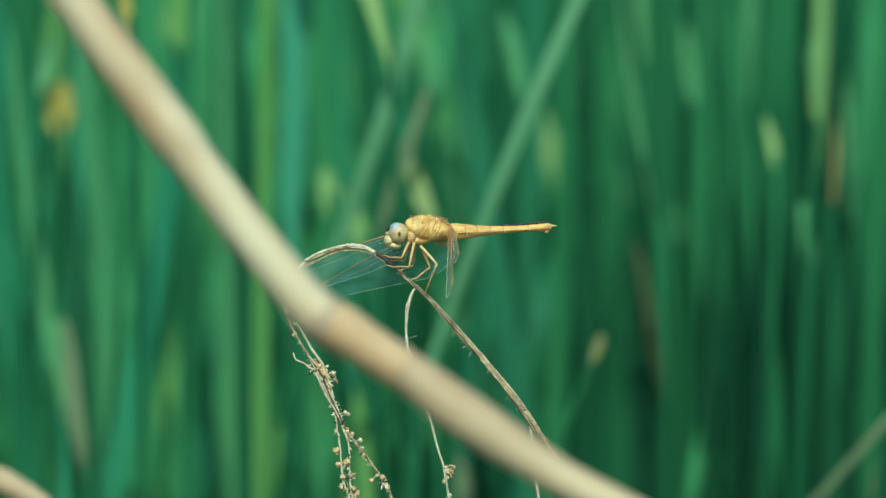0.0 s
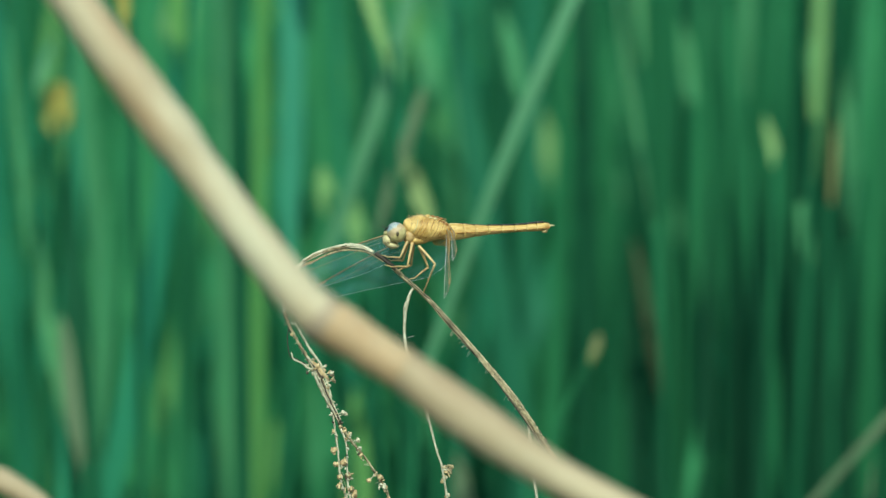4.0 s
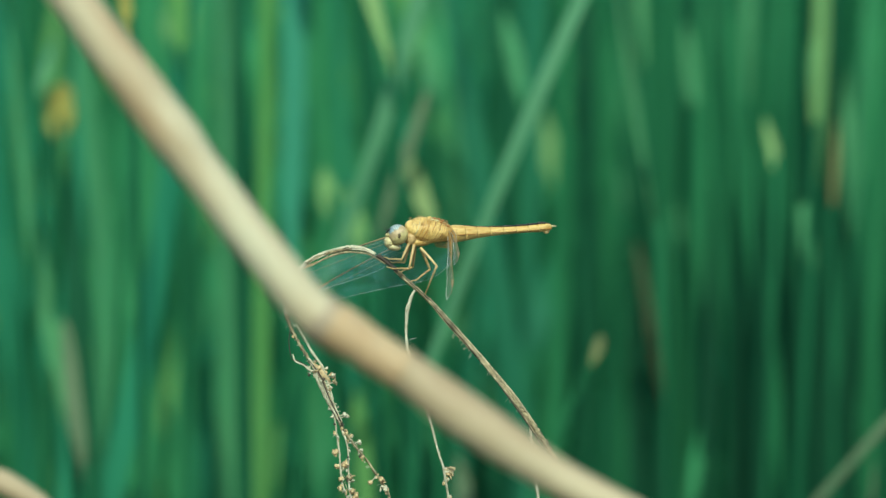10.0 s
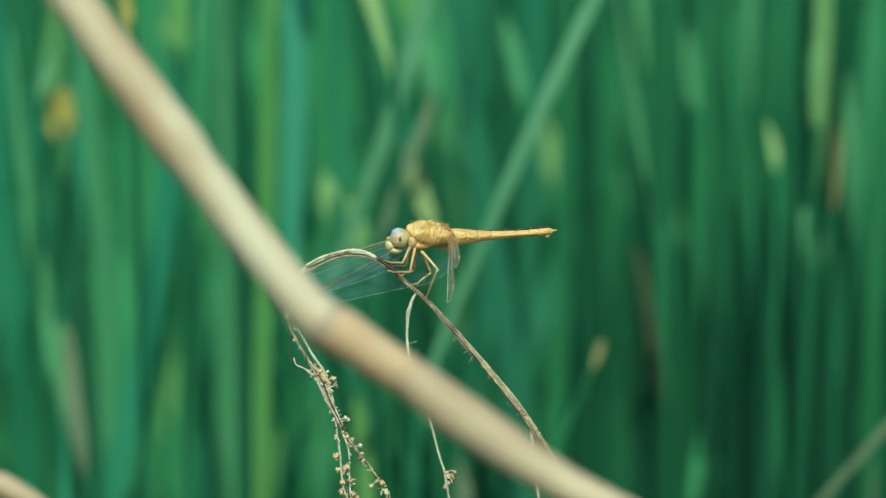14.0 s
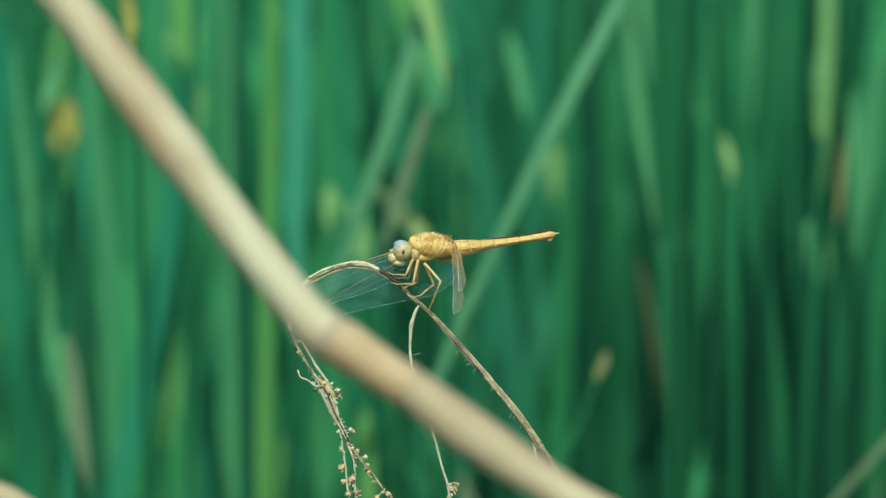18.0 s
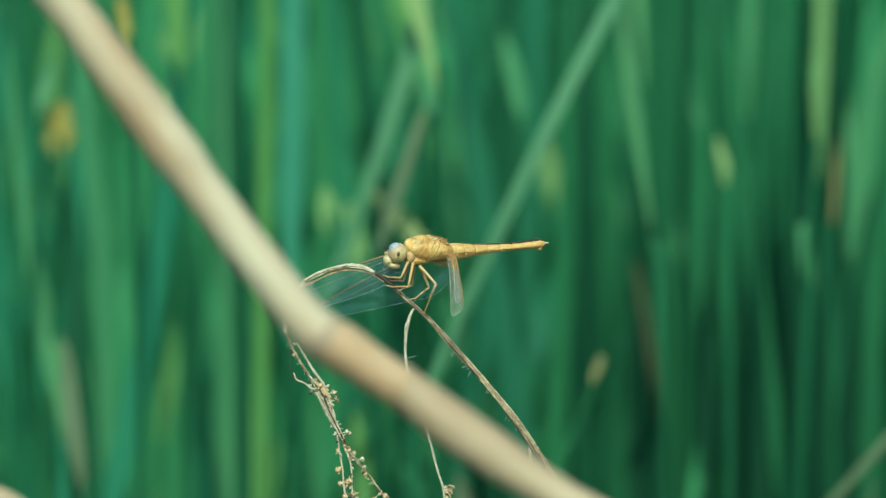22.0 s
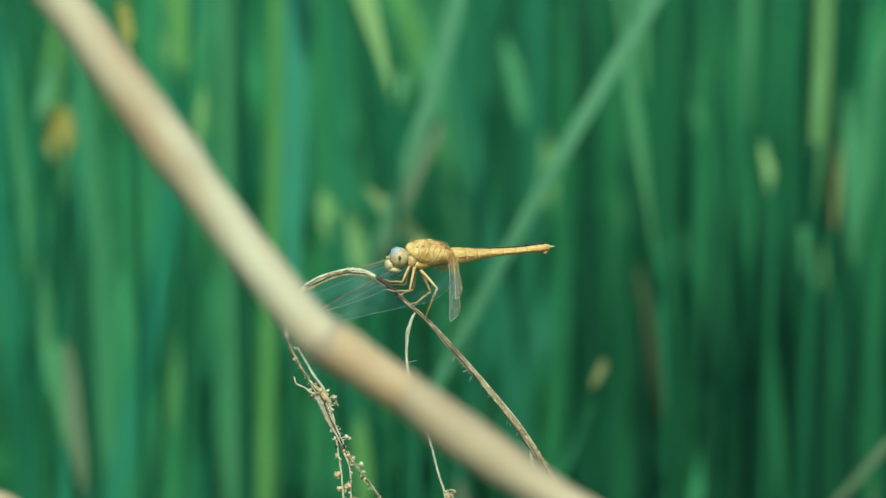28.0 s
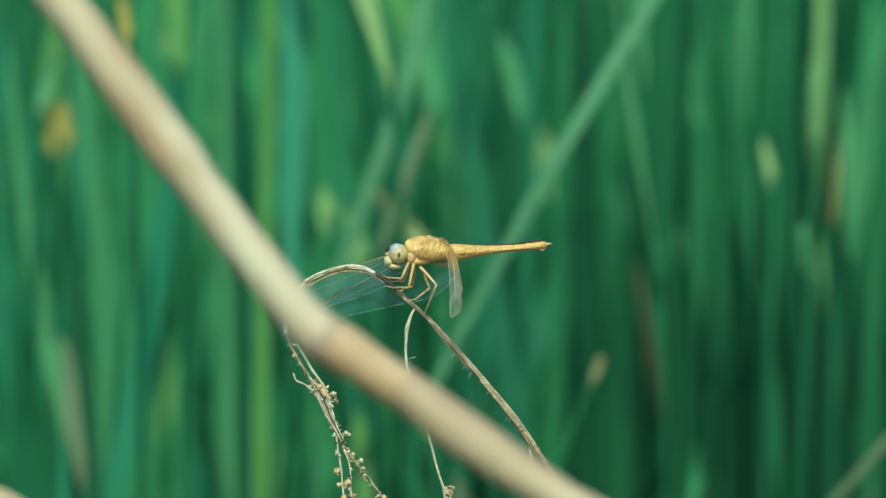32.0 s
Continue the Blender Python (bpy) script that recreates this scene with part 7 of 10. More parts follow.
    leaf(plant, "mid", 1.21, (25.0, 27.9), (23.3, -9.5), 9.7, tip=True, blunt=True, turn=-0.79, collar=0.95, sway=[(0, 0.00), (2, -0.16), (4, -0.10), (6, -0.12), (8, -0.09), (10, -0.11), (12, -0.13), (13, -0.15), (14, -0.10), (15, -0.11), (16, -0.13), (17, -0.20), (18, 0.16), (19, 0.08), (20, -0.65), (21, -0.19), (22, 0.36), (23, -0.14), (24, -0.24), (25, -0.10), (26, -0.10), (27, -0.16), (28, -0.28), (29, 0.20), (30, 0.17), (31, -0.63), (32, -0.26)])
    leaf(plant, "green", 1.24, (-2.3, 35.5), (-10.7, -58.8), 10.3, turn=0.45, sway=[(0, 0.00), (2, -0.01), (4, 0.02), (6, -0.01), (8, 0.00), (10, -0.02), (12, 0.05), (13, -0.00), (14, -0.05), (15, 0.06), (16, 0.09), (17, -0.02), (18, -0.00), (19, 0.01), (20, 0.03), (21, -0.11), (22, -0.06), (23, 0.24), (24, 0.02), (25, -0.21), (26, 0.03), (27, 0.07), (28, -0.01), (29, -0.00), (30, 0.02), (31, 0.06), (32, -0.14)])
    leaf(plant, "green", 1.17, (-35.1, 57.1), (-15.3, -58.8), 7.9, turn=0.10, sway=[(0, 0.00), (2, 0.00), (4, -0.00), (6, 0.04), (8, -0.05), (10, 0.03), (12, -0.00), (13, 0.00), (14, 0.01), (15, -0.04), (16, -0.14), (17, 0.17), (18, 0.17), (19, -0.21), (20, -0.07), (21, 0.11), (22, 0.01), (23, 0.00), (24, 0.00), (25, 0.07), (26, -0.05), (27, -0.19), (28, 0.16), (29, 0.20), (30, -0.17), (31, -0.08), (32, 0.07)])
    leaf(plant, "green", 0.99, (-19.3, 34.1), (-8.1, -58.8), 8.1, turn=0.08, sway=[(0, 0.00), (2, -0.05), (4, -0.00), (6, -0.02), (8, -0.01), (10, -0.04), (12, 0.01), (13, -0.04), (14, -0.03), (15, 0.04), (16, -0.01), (17, -0.02), (18, -0.02), (19, 0.03), (20, -0.04), (21, -0.17), (22, 0.06), (23, 0.13), (24, -0.11), (25, -0.08), (26, 0.01), (27, -0.02), (28, -0.02), (29, -0.03), (30, 0.06), (31, -0.02), (32, -0.19)])
    leaf(plant, "pale", 1.11, (-2.0, 55.7), (12.0, -58.8), 8.1, turn=-0.63, sway=[(0, 0.00), (2, -0.03), (4, 0.01), (6, -0.01), (8, -0.01), (10, -0.03), (12, 0.03), (13, -0.02), (14, -0.03), (15, 0.06), (16, 0.02), (17, -0.02), (18, -0.01), (19, 0.01), (20, 0.01), (21, -0.13), (22, -0.00), (23, 0.18), (24, -0.06), (25, -0.12), (26, 0.03), (27, 0.01), (28, -0.01), (29, -0.01), (30, 0.03), (31, 0.03), (32, -0.16)])
    plant = rice_plant(-0.157, 1.727)
    leaf(plant, "green", 1.62, (-54.7, 2.3), (-58.7, -19.3), 12.5, tip=True, blunt=True, turn=0.13, collar=0.95, sway=[(0, 0.00), (2, 0.08), (4, -0.10), (6, 0.06), (8, 0.00), (10, 0.01), (12, 0.04), (13, 0.12), (14, -0.10), (15, -0.65), (16, 0.69), (17, 0.33), (18, -0.33), (19, -0.02), (20, 0.01), (21, 0.01), (22, -0.23), (23, 0.14), (24, 0.72), (25, -0.44), (26, -0.73), (27, 0.53), (28, 0.32), (29, -0.19), (30, -0.01), (31, 0.01), (32, 0.03)])
    leaf(plant, "green", 1.84, (-40.0, 35.2), (-44.8, 5.3), 7.6, tip=True, blunt=True, turn=-0.30, collar=0.95, sway=[(0, 0.00), (2, -0.37), (4, -0.06), (6, -0.17), (8, -0.12), (10, -0.32), (12, -0.00), (13, -0.33), (14, -0.23), (15, 0.17), (16, -0.15), (17, -0.17), (18, -0.16), (19, 0.26), (20, -0.40), (21, -1.15), (22, 0.49), (23, 0.71), (24, -0.80), (25, -0.46), (26, 0.00), (27, -0.16), (28, -0.21), (29, -0.19), (30, 0.46), (31, -0.32), (32, -1.30)])
    plant = rice_plant(0.106, 1.702)
    leaf(plant, "mid", 1.74, (47.6, 59.6), (48.9, 30.9), 10.5, tip=True, blunt=True, turn=-0.22, collar=0.95, sway=[(0, 0.00), (2, -0.04), (4, 0.07), (6, -0.03), (8, 0.00), (10, -0.05), (12, 0.15), (13, -0.01), (14, -0.15), (15, 0.21), (16, 0.31), (17, -0.07), (18, -0.01), (19, 0.03), (20, 0.10), (21, -0.38), (22, -0.20), (23, 0.80), (24, 0.05), (25, -0.69), (26, 0.10), (27, 0.22), (28, -0.02), (29, -0.00), (30, 0.07), (31, 0.21), (32, -0.46)])
    leaf(plant, "mid", 1.69, (25.5, 51.9), (27.8, 31.3), 9.7, tip=True, blunt=True, turn=0.42, collar=0.95, sway=[(0, 0.00), (2, -0.31), (4, -0.20), (6, -0.22), (8, -0.17), (10, -0.21), (12, -0.25), (13, -0.29), (14, -0.20), (15, -0.21), (16, -0.25), (17, -0.39), (18, 0.32), (19, 0.14), (20, -1.27), (21, -0.36), (22, 0.69), (23, -0.28), (24, -0.47), (25, -0.19), (26, -0.20), (27, -0.31), (28, -0.54), (29, 0.40), (30, 0.33), (31, -1.23), (32, -0.50)])
    leaf(plant, "mid", 1.74, (37.7, 51.5), (36.3, 10.1), 11.2, tip=True, blunt=True, turn=-0.42, collar=0.95, sway=[(0, 0.00), (2, -0.05), (4, 0.07), (6, -0.04), (8, -0.00), (10, -0.06), (12, 0.16), (13, -0.02), (14, -0.16), (15, 0.23), (16, 0.31), (17, -0.08), (18, -0.01), (19, 0.03), (20, 0.11), (21, -0.43), (22, -0.20), (23, 0.85), (24, 0.02), (25, -0.72), (26, 0.11), (27, 0.21), (28, -0.02), (29, -0.01), (30, 0.08), (31, 0.21), (32, -0.51)])
    leaf(plant, "mid", 1.62, (23.6, 16.6), (29.7, -19.5), 8.3, tip=True, blunt=True, turn=0.76, collar=0.95, sway=[(0, 0.00), (2, 0.06), (4, -0.05), (6, 0.03), (8, 0.01), (10, 0.01), (12, 0.04), (13, 0.09), (14, -0.08), (15, -0.39), (16, 0.52), (17, 0.16), (18, -0.20), (19, 0.00), (20, 0.01), (21, 0.00), (22, -0.20), (23, 0.17), (24, 0.51), (25, -0.40), (26, -0.44), (27, 0.40), (28, 0.16), (29, -0.10), (30, 0.01), (31, 0.03), (32, 0.01)])
    plant = rice_plant(0.265, 1.737)
    leaf(plant, "mid", 1.81, (82.5, 10.6), (81.4, -16.3), 12.1, tip=True, blunt=True, turn=0.61, collar=0.95, sway=[(0, 0.00), (2, -0.33), (4, -0.01), (6, -0.14), (8, -0.10), (10, -0.29), (12, 0.06), (13, -0.29), (14, -0.23), (15, 0.26), (16, -0.08), (17, -0.14), (18, -0.14), (19, 0.21), (20, -0.24), (21, -1.13), (22, 0.35), (23, 0.90), (24, -0.73), (25, -0.57), (26, 0.08), (27, -0.11), (28, -0.15), (29, -0.18), (30, 0.39), (31, -0.13), (32, -1.29)])
    leaf(plant, "mid", 1.67, (85.2, 38.7), (84.5, -2.7), 13.5, tip=True, blunt=True, turn=0.16, collar=0.95, sway=[(0, 0.00), (2, -0.04), (4, 0.09), (6, -0.04), (8, 0.00), (10, -0.07), (12, 0.19), (13, -0.01), (14, -0.19), (15, 0.26), (16, 0.42), (17, -0.09), (18, -0.01), (19, 0.03), (20, 0.13), (21, -0.48), (22, -0.27), (23, 1.02), (24, 0.08), (25, -0.90), (26, 0.12), (27, 0.29), (28, -0.03), (29, 0.00), (30, 0.08), (31, 0.27), (32, -0.57)])
    leaf(plant, "mid", 1.74, (101.6, 11.6), (104.1, -8.4), 10.2, tip=True, blunt=True, turn=-0.58, collar=0.95, sway=[(0, 0.00), (2, 0.07), (4, -0.16), (6, 0.14), (8, -0.05), (10, 0.00), (12, 0.00), (13, 0.10), (14, -0.04), (15, -0.96), (16, 0.53), (17, 0.73), (18, -0.44), (19, -0.20), (20, 0.07), (21, 0.00), (22, -0.11), (23, -0.05), (24, 0.69), (25, -0.11), (26, -1.05), (27, 0.36), (28, 0.68), (29, -0.27), (30, -0.13), (31, 0.01), (32, 0.02)])
    plant = rice_plant(-0.003, 1.447)
    leaf(plant, "pale", 1.34, (-1.7, 35.8), (-0.0, 13.2), 8.8, tip=True, blunt=True, turn=0.39, collar=0.95, sway=[(0, 0.00), (2, 0.06), (4, -0.13), (6, 0.12), (8, -0.04), (10, 0.00), (12, 0.00), (13, 0.09), (14, -0.04), (15, -0.79), (16, 0.45), (17, 0.59), (18, -0.37), (19, -0.16), (20, 0.05), (21, 0.00), (22, -0.09), (23, -0.04), (24, 0.58), (25, -0.10), (26, -0.86), (27, 0.31), (28, 0.56), (29, -0.22), (30, -0.10), (31, 0.01), (32, 0.02)])
    leaf(plant, "pale", 1.31, (1.1, 5.2), (4.7, -12.3), 11.5, tip=True, blunt=True, turn=-0.16, collar=0.95, sway=[(0, 0.00), (2, 0.10), (4, -0.25), (6, 0.23), (8, -0.08), (10, 0.00), (12, -0.00), (13, 0.15), (14, -0.05), (15, -1.49), (16, 0.74), (17, 1.19), (18, -0.67), (19, -0.35), (20, 0.12), (21, 0.00), (22, -0.14), (23, -0.11), (24, 1.02), (25, -0.08), (26, -1.62), (27, 0.49), (28, 1.11), (29, -0.41), (30, -0.23), (31, 0.02), (32, 0.02)])
    leaf(plant, "pale", 1.59, (0.7, 6.6), (-3.1, -25.5), 10.4, tip=True, blunt=True, turn=-0.54, collar=0.95, sway=[(0, 0.00), (2, 0.03), (4, -0.02), (6, 0.22), (8, -0.23), (10, 0.17), (12, 0.01), (13, 0.03), (14, 0.06), (15, -0.30), (16, -0.70), (17, 1.00), (18, 0.78), (19, -1.10), (20, -0.26), (21, 0.52), (22, 0.03), (23, 0.02), (24, 0.04), (25, 0.39), (26, -0.32), (27, -0.94), (28, 0.92), (29, 0.92), (30, -0.88), (31, -0.29), (32, 0.32)])
    leaf(plant, "teal", 1.62, (0.2, 32.7), (-3.0, 10.7), 13.2, tip=True, blunt=True, turn=-0.22, collar=0.95, sway=[(0, 0.00), (2, -0.17), (4, -0.14), (6, -0.13), (8, -0.23), (10, 0.00), (12, -0.22), (13, -0.16), (14, -0.14), (15, -0.12), (16, -0.49), (17, -0.19), (18, 0.98), (19, -0.41), (20, -1.41), (21, 0.35), (22, 0.46), (23, -0.36), (24, -0.18), (25, -0.13), (26, -0.05), (27, -0.67), (28, -0.34), (29, 1.12), (30, -0.21), (31, -1.36), (32, 0.13)])
    leaf(plant, "teal", 1.56, (-2.8, -5.1), (-2.5, -35.9), 7.0, tip=True, blunt=True, turn=0.67, collar=0.95, sway=[(0, 0.00), (2, 0.12), (4, -0.01), (6, 0.01), (8, 0.04), (10, 0.02), (12, 0.17), (13, 0.17), (14, -0.23), (15, -0.36), (16, 1.07), (17, 0.06), (18, -0.21), (19, 0.04), (20, 0.07), (21, -0.10), (22, -0.54), (23, 0.77), (24, 0.93), (25, -1.16), (26, -0.49), (27, 0.83), (28, 0.11), (29, -0.07), (30, 0.03), (31, 0.18), (32, -0.13)])
    leaf(plant, "green", 1.29, (-22.4, 34.5), (-11.5, -58.8), 8.6, turn=0.57, sway=[(0, 0.00), (2, -0.08), (4, -0.01), (6, -0.04), (8, -0.03), (10, -0.07), (12, -0.00), (13, -0.08), (14, -0.05), (15, 0.04), (16, -0.03), (17, -0.04), (18, -0.04), (19, 0.06), (20, -0.09), (21, -0.26), (22, 0.11), (23, 0.16), (24, -0.18), (25, -0.10), (26, 0.00), (27, -0.04), (28, -0.05), (29, -0.04), (30, 0.10), (31, -0.07), (32, -0.29)])
    plant = rice_plant(-0.193, 1.120)
    leaf(plant, "pale", 1.21, (-91.3, 43.0), (-93.0, 4.2), 8.5, tip=True, blunt=True, turn=-0.53, collar=0.95, sway=[(0, 0.00), (2, 0.03), (4, -0.11), (6, 0.12), (8, -0.06), (10, 0.01), (12, -0.00), (13, 0.05), (14, -0.00), (15, -0.65), (16, 0.20), (17, 0.62), (18, -0.26), (19, -0.23), (20, 0.08), (21, 0.01), (22, -0.03), (23, -0.06), (24, 0.37), (25, 0.08), (26, -0.71), (27, 0.09), (28, 0.58), (29, -0.15), (30, -0.16), (31, 0.03), (32, 0.00)])
    leaf(plant, "teal", 1.02, (-88.8, 38.9), (-82.3, -1.1), 6.1, tip=True, blunt=True, turn=0.24, collar=0.95, sway=[(0, 0.00), (2, -0.03), (4, -0.03), (6, 0.03), (8, -0.17), (10, 0.10), (12, -0.07), (13, -0.03), (14, -0.03), (15, -0.05), (16, -0.48), (17, 0.25), (18, 0.80), (19, -0.62), (20, -0.65), (21, 0.44), (22, 0.13), (23, -0.11), (24, -0.03), (25, 0.06), (26, -0.02), (27, -0.65), (28, 0.17), (29, 0.91), (30, -0.47), (31, -0.63), (32, 0.27)])
    leaf(plant, "yellow", 0.99, (-91.1, 63.7), (-93.5, 34.5), 6.5, tip=True, blunt=True, turn=-0.23, collar=0.95, sway=[(0, 0.00), (2, -0.14), (4, -0.12), (6, -0.11), (8, -0.17), (10, -0.02), (12, -0.18), (13, -0.13), (14, -0.11), (15, -0.10), (16, -0.35), (17, -0.18), (18, 0.70), (19, -0.26), (20, -1.08), (21, 0.21), (22, 0.37), (23, -0.28), (24, -0.16), (25, -0.11), (26, -0.05), (27, -0.47), (28, -0.29), (29, 0.80), (30, -0.11), (31, -1.05), (32, 0.06)])
    leaf(plant, "green", 1.19, (-53.9, 58.1), (-69.6, -58.8), 6.9, turn=0.68, sway=[(0, 0.00), (2, 0.02), (4, -0.04), (6, 0.03), (8, -0.01), (10, 0.00), (12, 0.00), (13, 0.03), (14, -0.01), (15, -0.23), (16, 0.15), (17, 0.16), (18, -0.11), (19, -0.04), (20, 0.01), (21, 0.00), (22, -0.03), (23, -0.01), (24, 0.18), (25, -0.05), (26, -0.25), (27, 0.11), (28, 0.15), (29, -0.07), (30, -0.02), (31, 0.00), (32, 0.01)])
    leaf(plant, "green", 1.21, (-82.4, 57.5), (-84.9, -58.8), 8.5, turn=-0.29, sway=[(0, 0.00), (2, -0.01), (4, 0.03), (6, -0.01), (8, 0.00), (10, -0.02), (12, 0.06), (13, 0.00), (14, -0.06), (15, 0.07), (16, 0.14), (17, -0.03), (18, -0.00), (19, 0.01), (20, 0.04), (21, -0.13), (22, -0.09), (23, 0.31), (24, 0.05), (25, -0.28), (26, 0.03), (27, 0.10), (28, -0.01), (29, 0.00), (30, 0.02), (31, 0.08), (32, -0.16)])
    leaf(plant, "mid", 1.06, (-93.4, 40.3), (-85.3, -58.8), 9.0, turn=-0.44, sway=[(0, 0.00), (2, -0.09), (4, -0.04), (6, -0.05), (8, -0.04), (10, -0.07), (12, -0.05), (13, -0.08), (14, -0.05), (15, -0.04), (16, -0.05), (17, -0.08), (18, 0.01), (19, 0.06), (20, -0.24), (21, -0.17), (22, 0.17), (23, -0.01), (24, -0.15), (25, -0.05), (26, -0.05), (27, -0.05), (28, -0.11), (29, 0.02), (30, 0.11), (31, -0.23), (32, -0.20)])
    plant = rice_plant(-0.236, 1.447)
    leaf(plant, "green", 1.54, (-77.2, 7.6), (-72.6, -15.4), 12.6, tip=True, blunt=True, turn=0.13, collar=0.95, sway=[(0, 0.00), (2, 0.04), (4, -0.09), (6, 0.35), (8, -0.26), (10, 0.15), (12, 0.04), (13, 0.06), (14, 0.11), (15, -0.77), (16, -0.61), (17, 1.60), (18, 0.39), (19, -1.25), (20, 0.07), (21, 0.38), (22, 0.03), (23, 0.02), (24, 0.19), (25, 0.62), (26, -0.85), (27, -0.89), (28, 1.51), (29, 0.57), (30, -0.98), (31, -0.02), (32, 0.20)])
    leaf(plant, "green", 1.42, (-90.8, 17.6), (-94.1, -7.0), 10.2, tip=True, blunt=True, turn=-0.70, collar=0.95, sway=[(0, 0.00), (2, 0.02), (4, -0.07), (6, 0.17), (8, -0.10), (10, 0.04), (12, 0.01), (13, 0.03), (14, 0.04), (15, -0.49), (16, -0.15), (17, 0.78), (18, -0.01), (19, -0.49), (20, 0.09), (21, 0.10), (22, 0.01), (23, -0.02), (24, 0.17), (25, 0.28), (26, -0.55), (27, -0.27), (28, 0.74), (29, 0.09), (30, -0.37), (31, 0.04), (32, 0.04)])
    leaf(plant, "green", 1.56, (-86.1, 33.3), (-86.4, 12.5), 12.8, tip=True, blunt=True, turn=0.12, collar=0.95, sway=[(0, 0.00), (2, 0.13), (4, -0.19), (6, 0.13), (8, -0.02), (10, 0.01), (12, 0.03), (13, 0.18), (14, -0.13), (15, -1.19), (16, 1.03), (17, 0.68), (18, -0.59), (19, -0.10), (20, 0.03), (21, 0.01), (22, -0.30), (23, 0.10), (24, 1.13), (25, -0.54), (26, -1.30), (27, 0.79), (28, 0.65), (29, -0.35), (30, -0.05), (31, 0.01), (32, 0.05)])
    leaf(plant, "green", 1.29, (-94.0, 46.5), (-103.5, -58.8), 7.3, turn=0.07, sway=[(0, 0.00), (2, 0.01), (4, -0.03), (6, 0.07), (8, -0.05), (10, 0.02), (12, 0.01), (13, 0.01), (14, 0.02), (15, -0.19), (16, -0.08), (17, 0.33), (18, 0.02), (19, -0.22), (20, 0.03), (21, 0.05), (22, 0.01), (23, -0.01), (24, 0.06), (25, 0.12), (26, -0.22), (27, -0.14), (28, 0.31), (29, 0.06), (30, -0.17), (31, 0.01), (32, 0.02)])
    plant = rice_plant(-0.001, 1.638)
    leaf(plant, "pale", 1.62, (-1.1, 48.6), (0.4, 28.2), 12.4, tip=True, blunt=True, turn=0.17, collar=0.95, sway=[(0, 0.00), (2, -0.04), (4, -0.05), (6, 0.10), (8, -0.33), (10, 0.21), (12, -0.10), (13, -0.04), (14, -0.03), (15, -0.12), (16, -0.94), (17, 0.61), (18, 1.50), (19, -1.26), (20, -1.10), (21, 0.86), (22, 0.20), (23, -0.15), (24, -0.04), (25, 0.18), (26, -0.07), (27, -1.27), (28, 0.47), (29, 1.69), (30, -0.98), (31, -1.08), (32, 0.53)])
    leaf(plant, "green", 1.67, (7.0, -8.3), (-0.4, -50.2), 7.3, tip=True, blunt=True, turn=-0.24, collar=0.95, sway=[(0, 0.00), (2, 0.08), (4, -0.13), (6, 0.09), (8, -0.01), (10, 0.00), (12, 0.02), (13, 0.12), (14, -0.08), (15, -0.77), (16, 0.66), (17, 0.45), (18, -0.38), (19, -0.07), (20, 0.02), (21, 0.01), (22, -0.19), (23, 0.06), (24, 0.73), (25, -0.34), (26, -0.85), (27, 0.50), (28, 0.43), (29, -0.23), (30, -0.04), (31, 0.00), (32, 0.03)])
    plant = rice_plant(0.119, 1.475)
    leaf(plant, "mid", 1.54, (65.2, 9.5), (64.8, -16.0), 9.7, tip=True, blunt=True, turn=0.59, collar=0.95, sway=[(0, 0.00), (2, 0.07), (4, -0.23), (6, 0.27), (8, -0.12), (10, 0.02), (12, -0.00), (13, 0.12), (14, 0.01), (15, -1.40), (16, 0.40), (17, 1.37), (18, -0.55), (19, -0.53), (20, 0.18), (21, 0.02), (22, -0.05), (23, -0.14), (24, 0.78), (25, 0.20), (26, -1.53), (27, 0.17), (28, 1.28), (29, -0.31), (30, -0.37), (31, 0.06), (32, 0.01)])
    leaf(plant, "mid", 1.56, (31.5, 30.0), (36.2, -7.5), 11.7, tip=True, blunt=True, turn=-0.05, collar=0.95, sway=[(0, 0.00), (2, 0.05), (4, -0.06), (6, 0.04), (8, 0.00), (10, 0.00), (12, 0.02), (13, 0.07), (14, -0.06), (15, -0.42), (16, 0.43), (17, 0.21), (18, -0.21), (19, -0.02), (20, 0.01), (21, 0.01), (22, -0.14), (23, 0.08), (24, 0.45), (25, -0.27), (26, -0.46), (27, 0.33), (28, 0.20), (29, -0.12), (30, -0.01), (31, 0.01), (32, 0.02)])
    leaf(plant, "mid", 1.59, (32.0, 64.6), (32.8, 44.0), 13.1, tip=True, blunt=True, turn=0.45, collar=0.95, sway=[(0, 0.00), (2, 0.07), (4, -0.16), (6, 0.13), (8, -0.04), (10, 0.00), (12, 0.00), (13, 0.11), (14, -0.06), (15, -0.93), (16, 0.60), (17, 0.65), (18, -0.44), (19, -0.15), (20, 0.05), (21, 0.00), (22, -0.14), (23, -0.03), (24, 0.73), (25, -0.19), (26, -1.02), (27, 0.43), (28, 0.61), (29, -0.27), (30, -0.09), (31, 0.01), (32, 0.03)])
    leaf(plant, "pale", 1.37, (39.0, 24.8), (41.8, 4.6), 9.1, tip=True, blunt=True, turn=0.19, collar=0.95, sway=[(0, 0.00), (2, 0.05), (4, -0.18), (6, 0.35), (8, -0.20), (10, 0.07), (12, 0.02), (13, 0.08), (14, 0.08), (15, -1.22), (16, -0.11), (17, 1.66), (18, -0.22), (19, -0.90), (20, 0.23), (21, 0.12), (22, 0.02), (23, -0.09), (24, 0.49), (25, 0.52), (26, -1.35), (27, -0.35), (28, 1.56), (29, -0.01), (30, -0.68), (31, 0.10), (32, 0.04)])
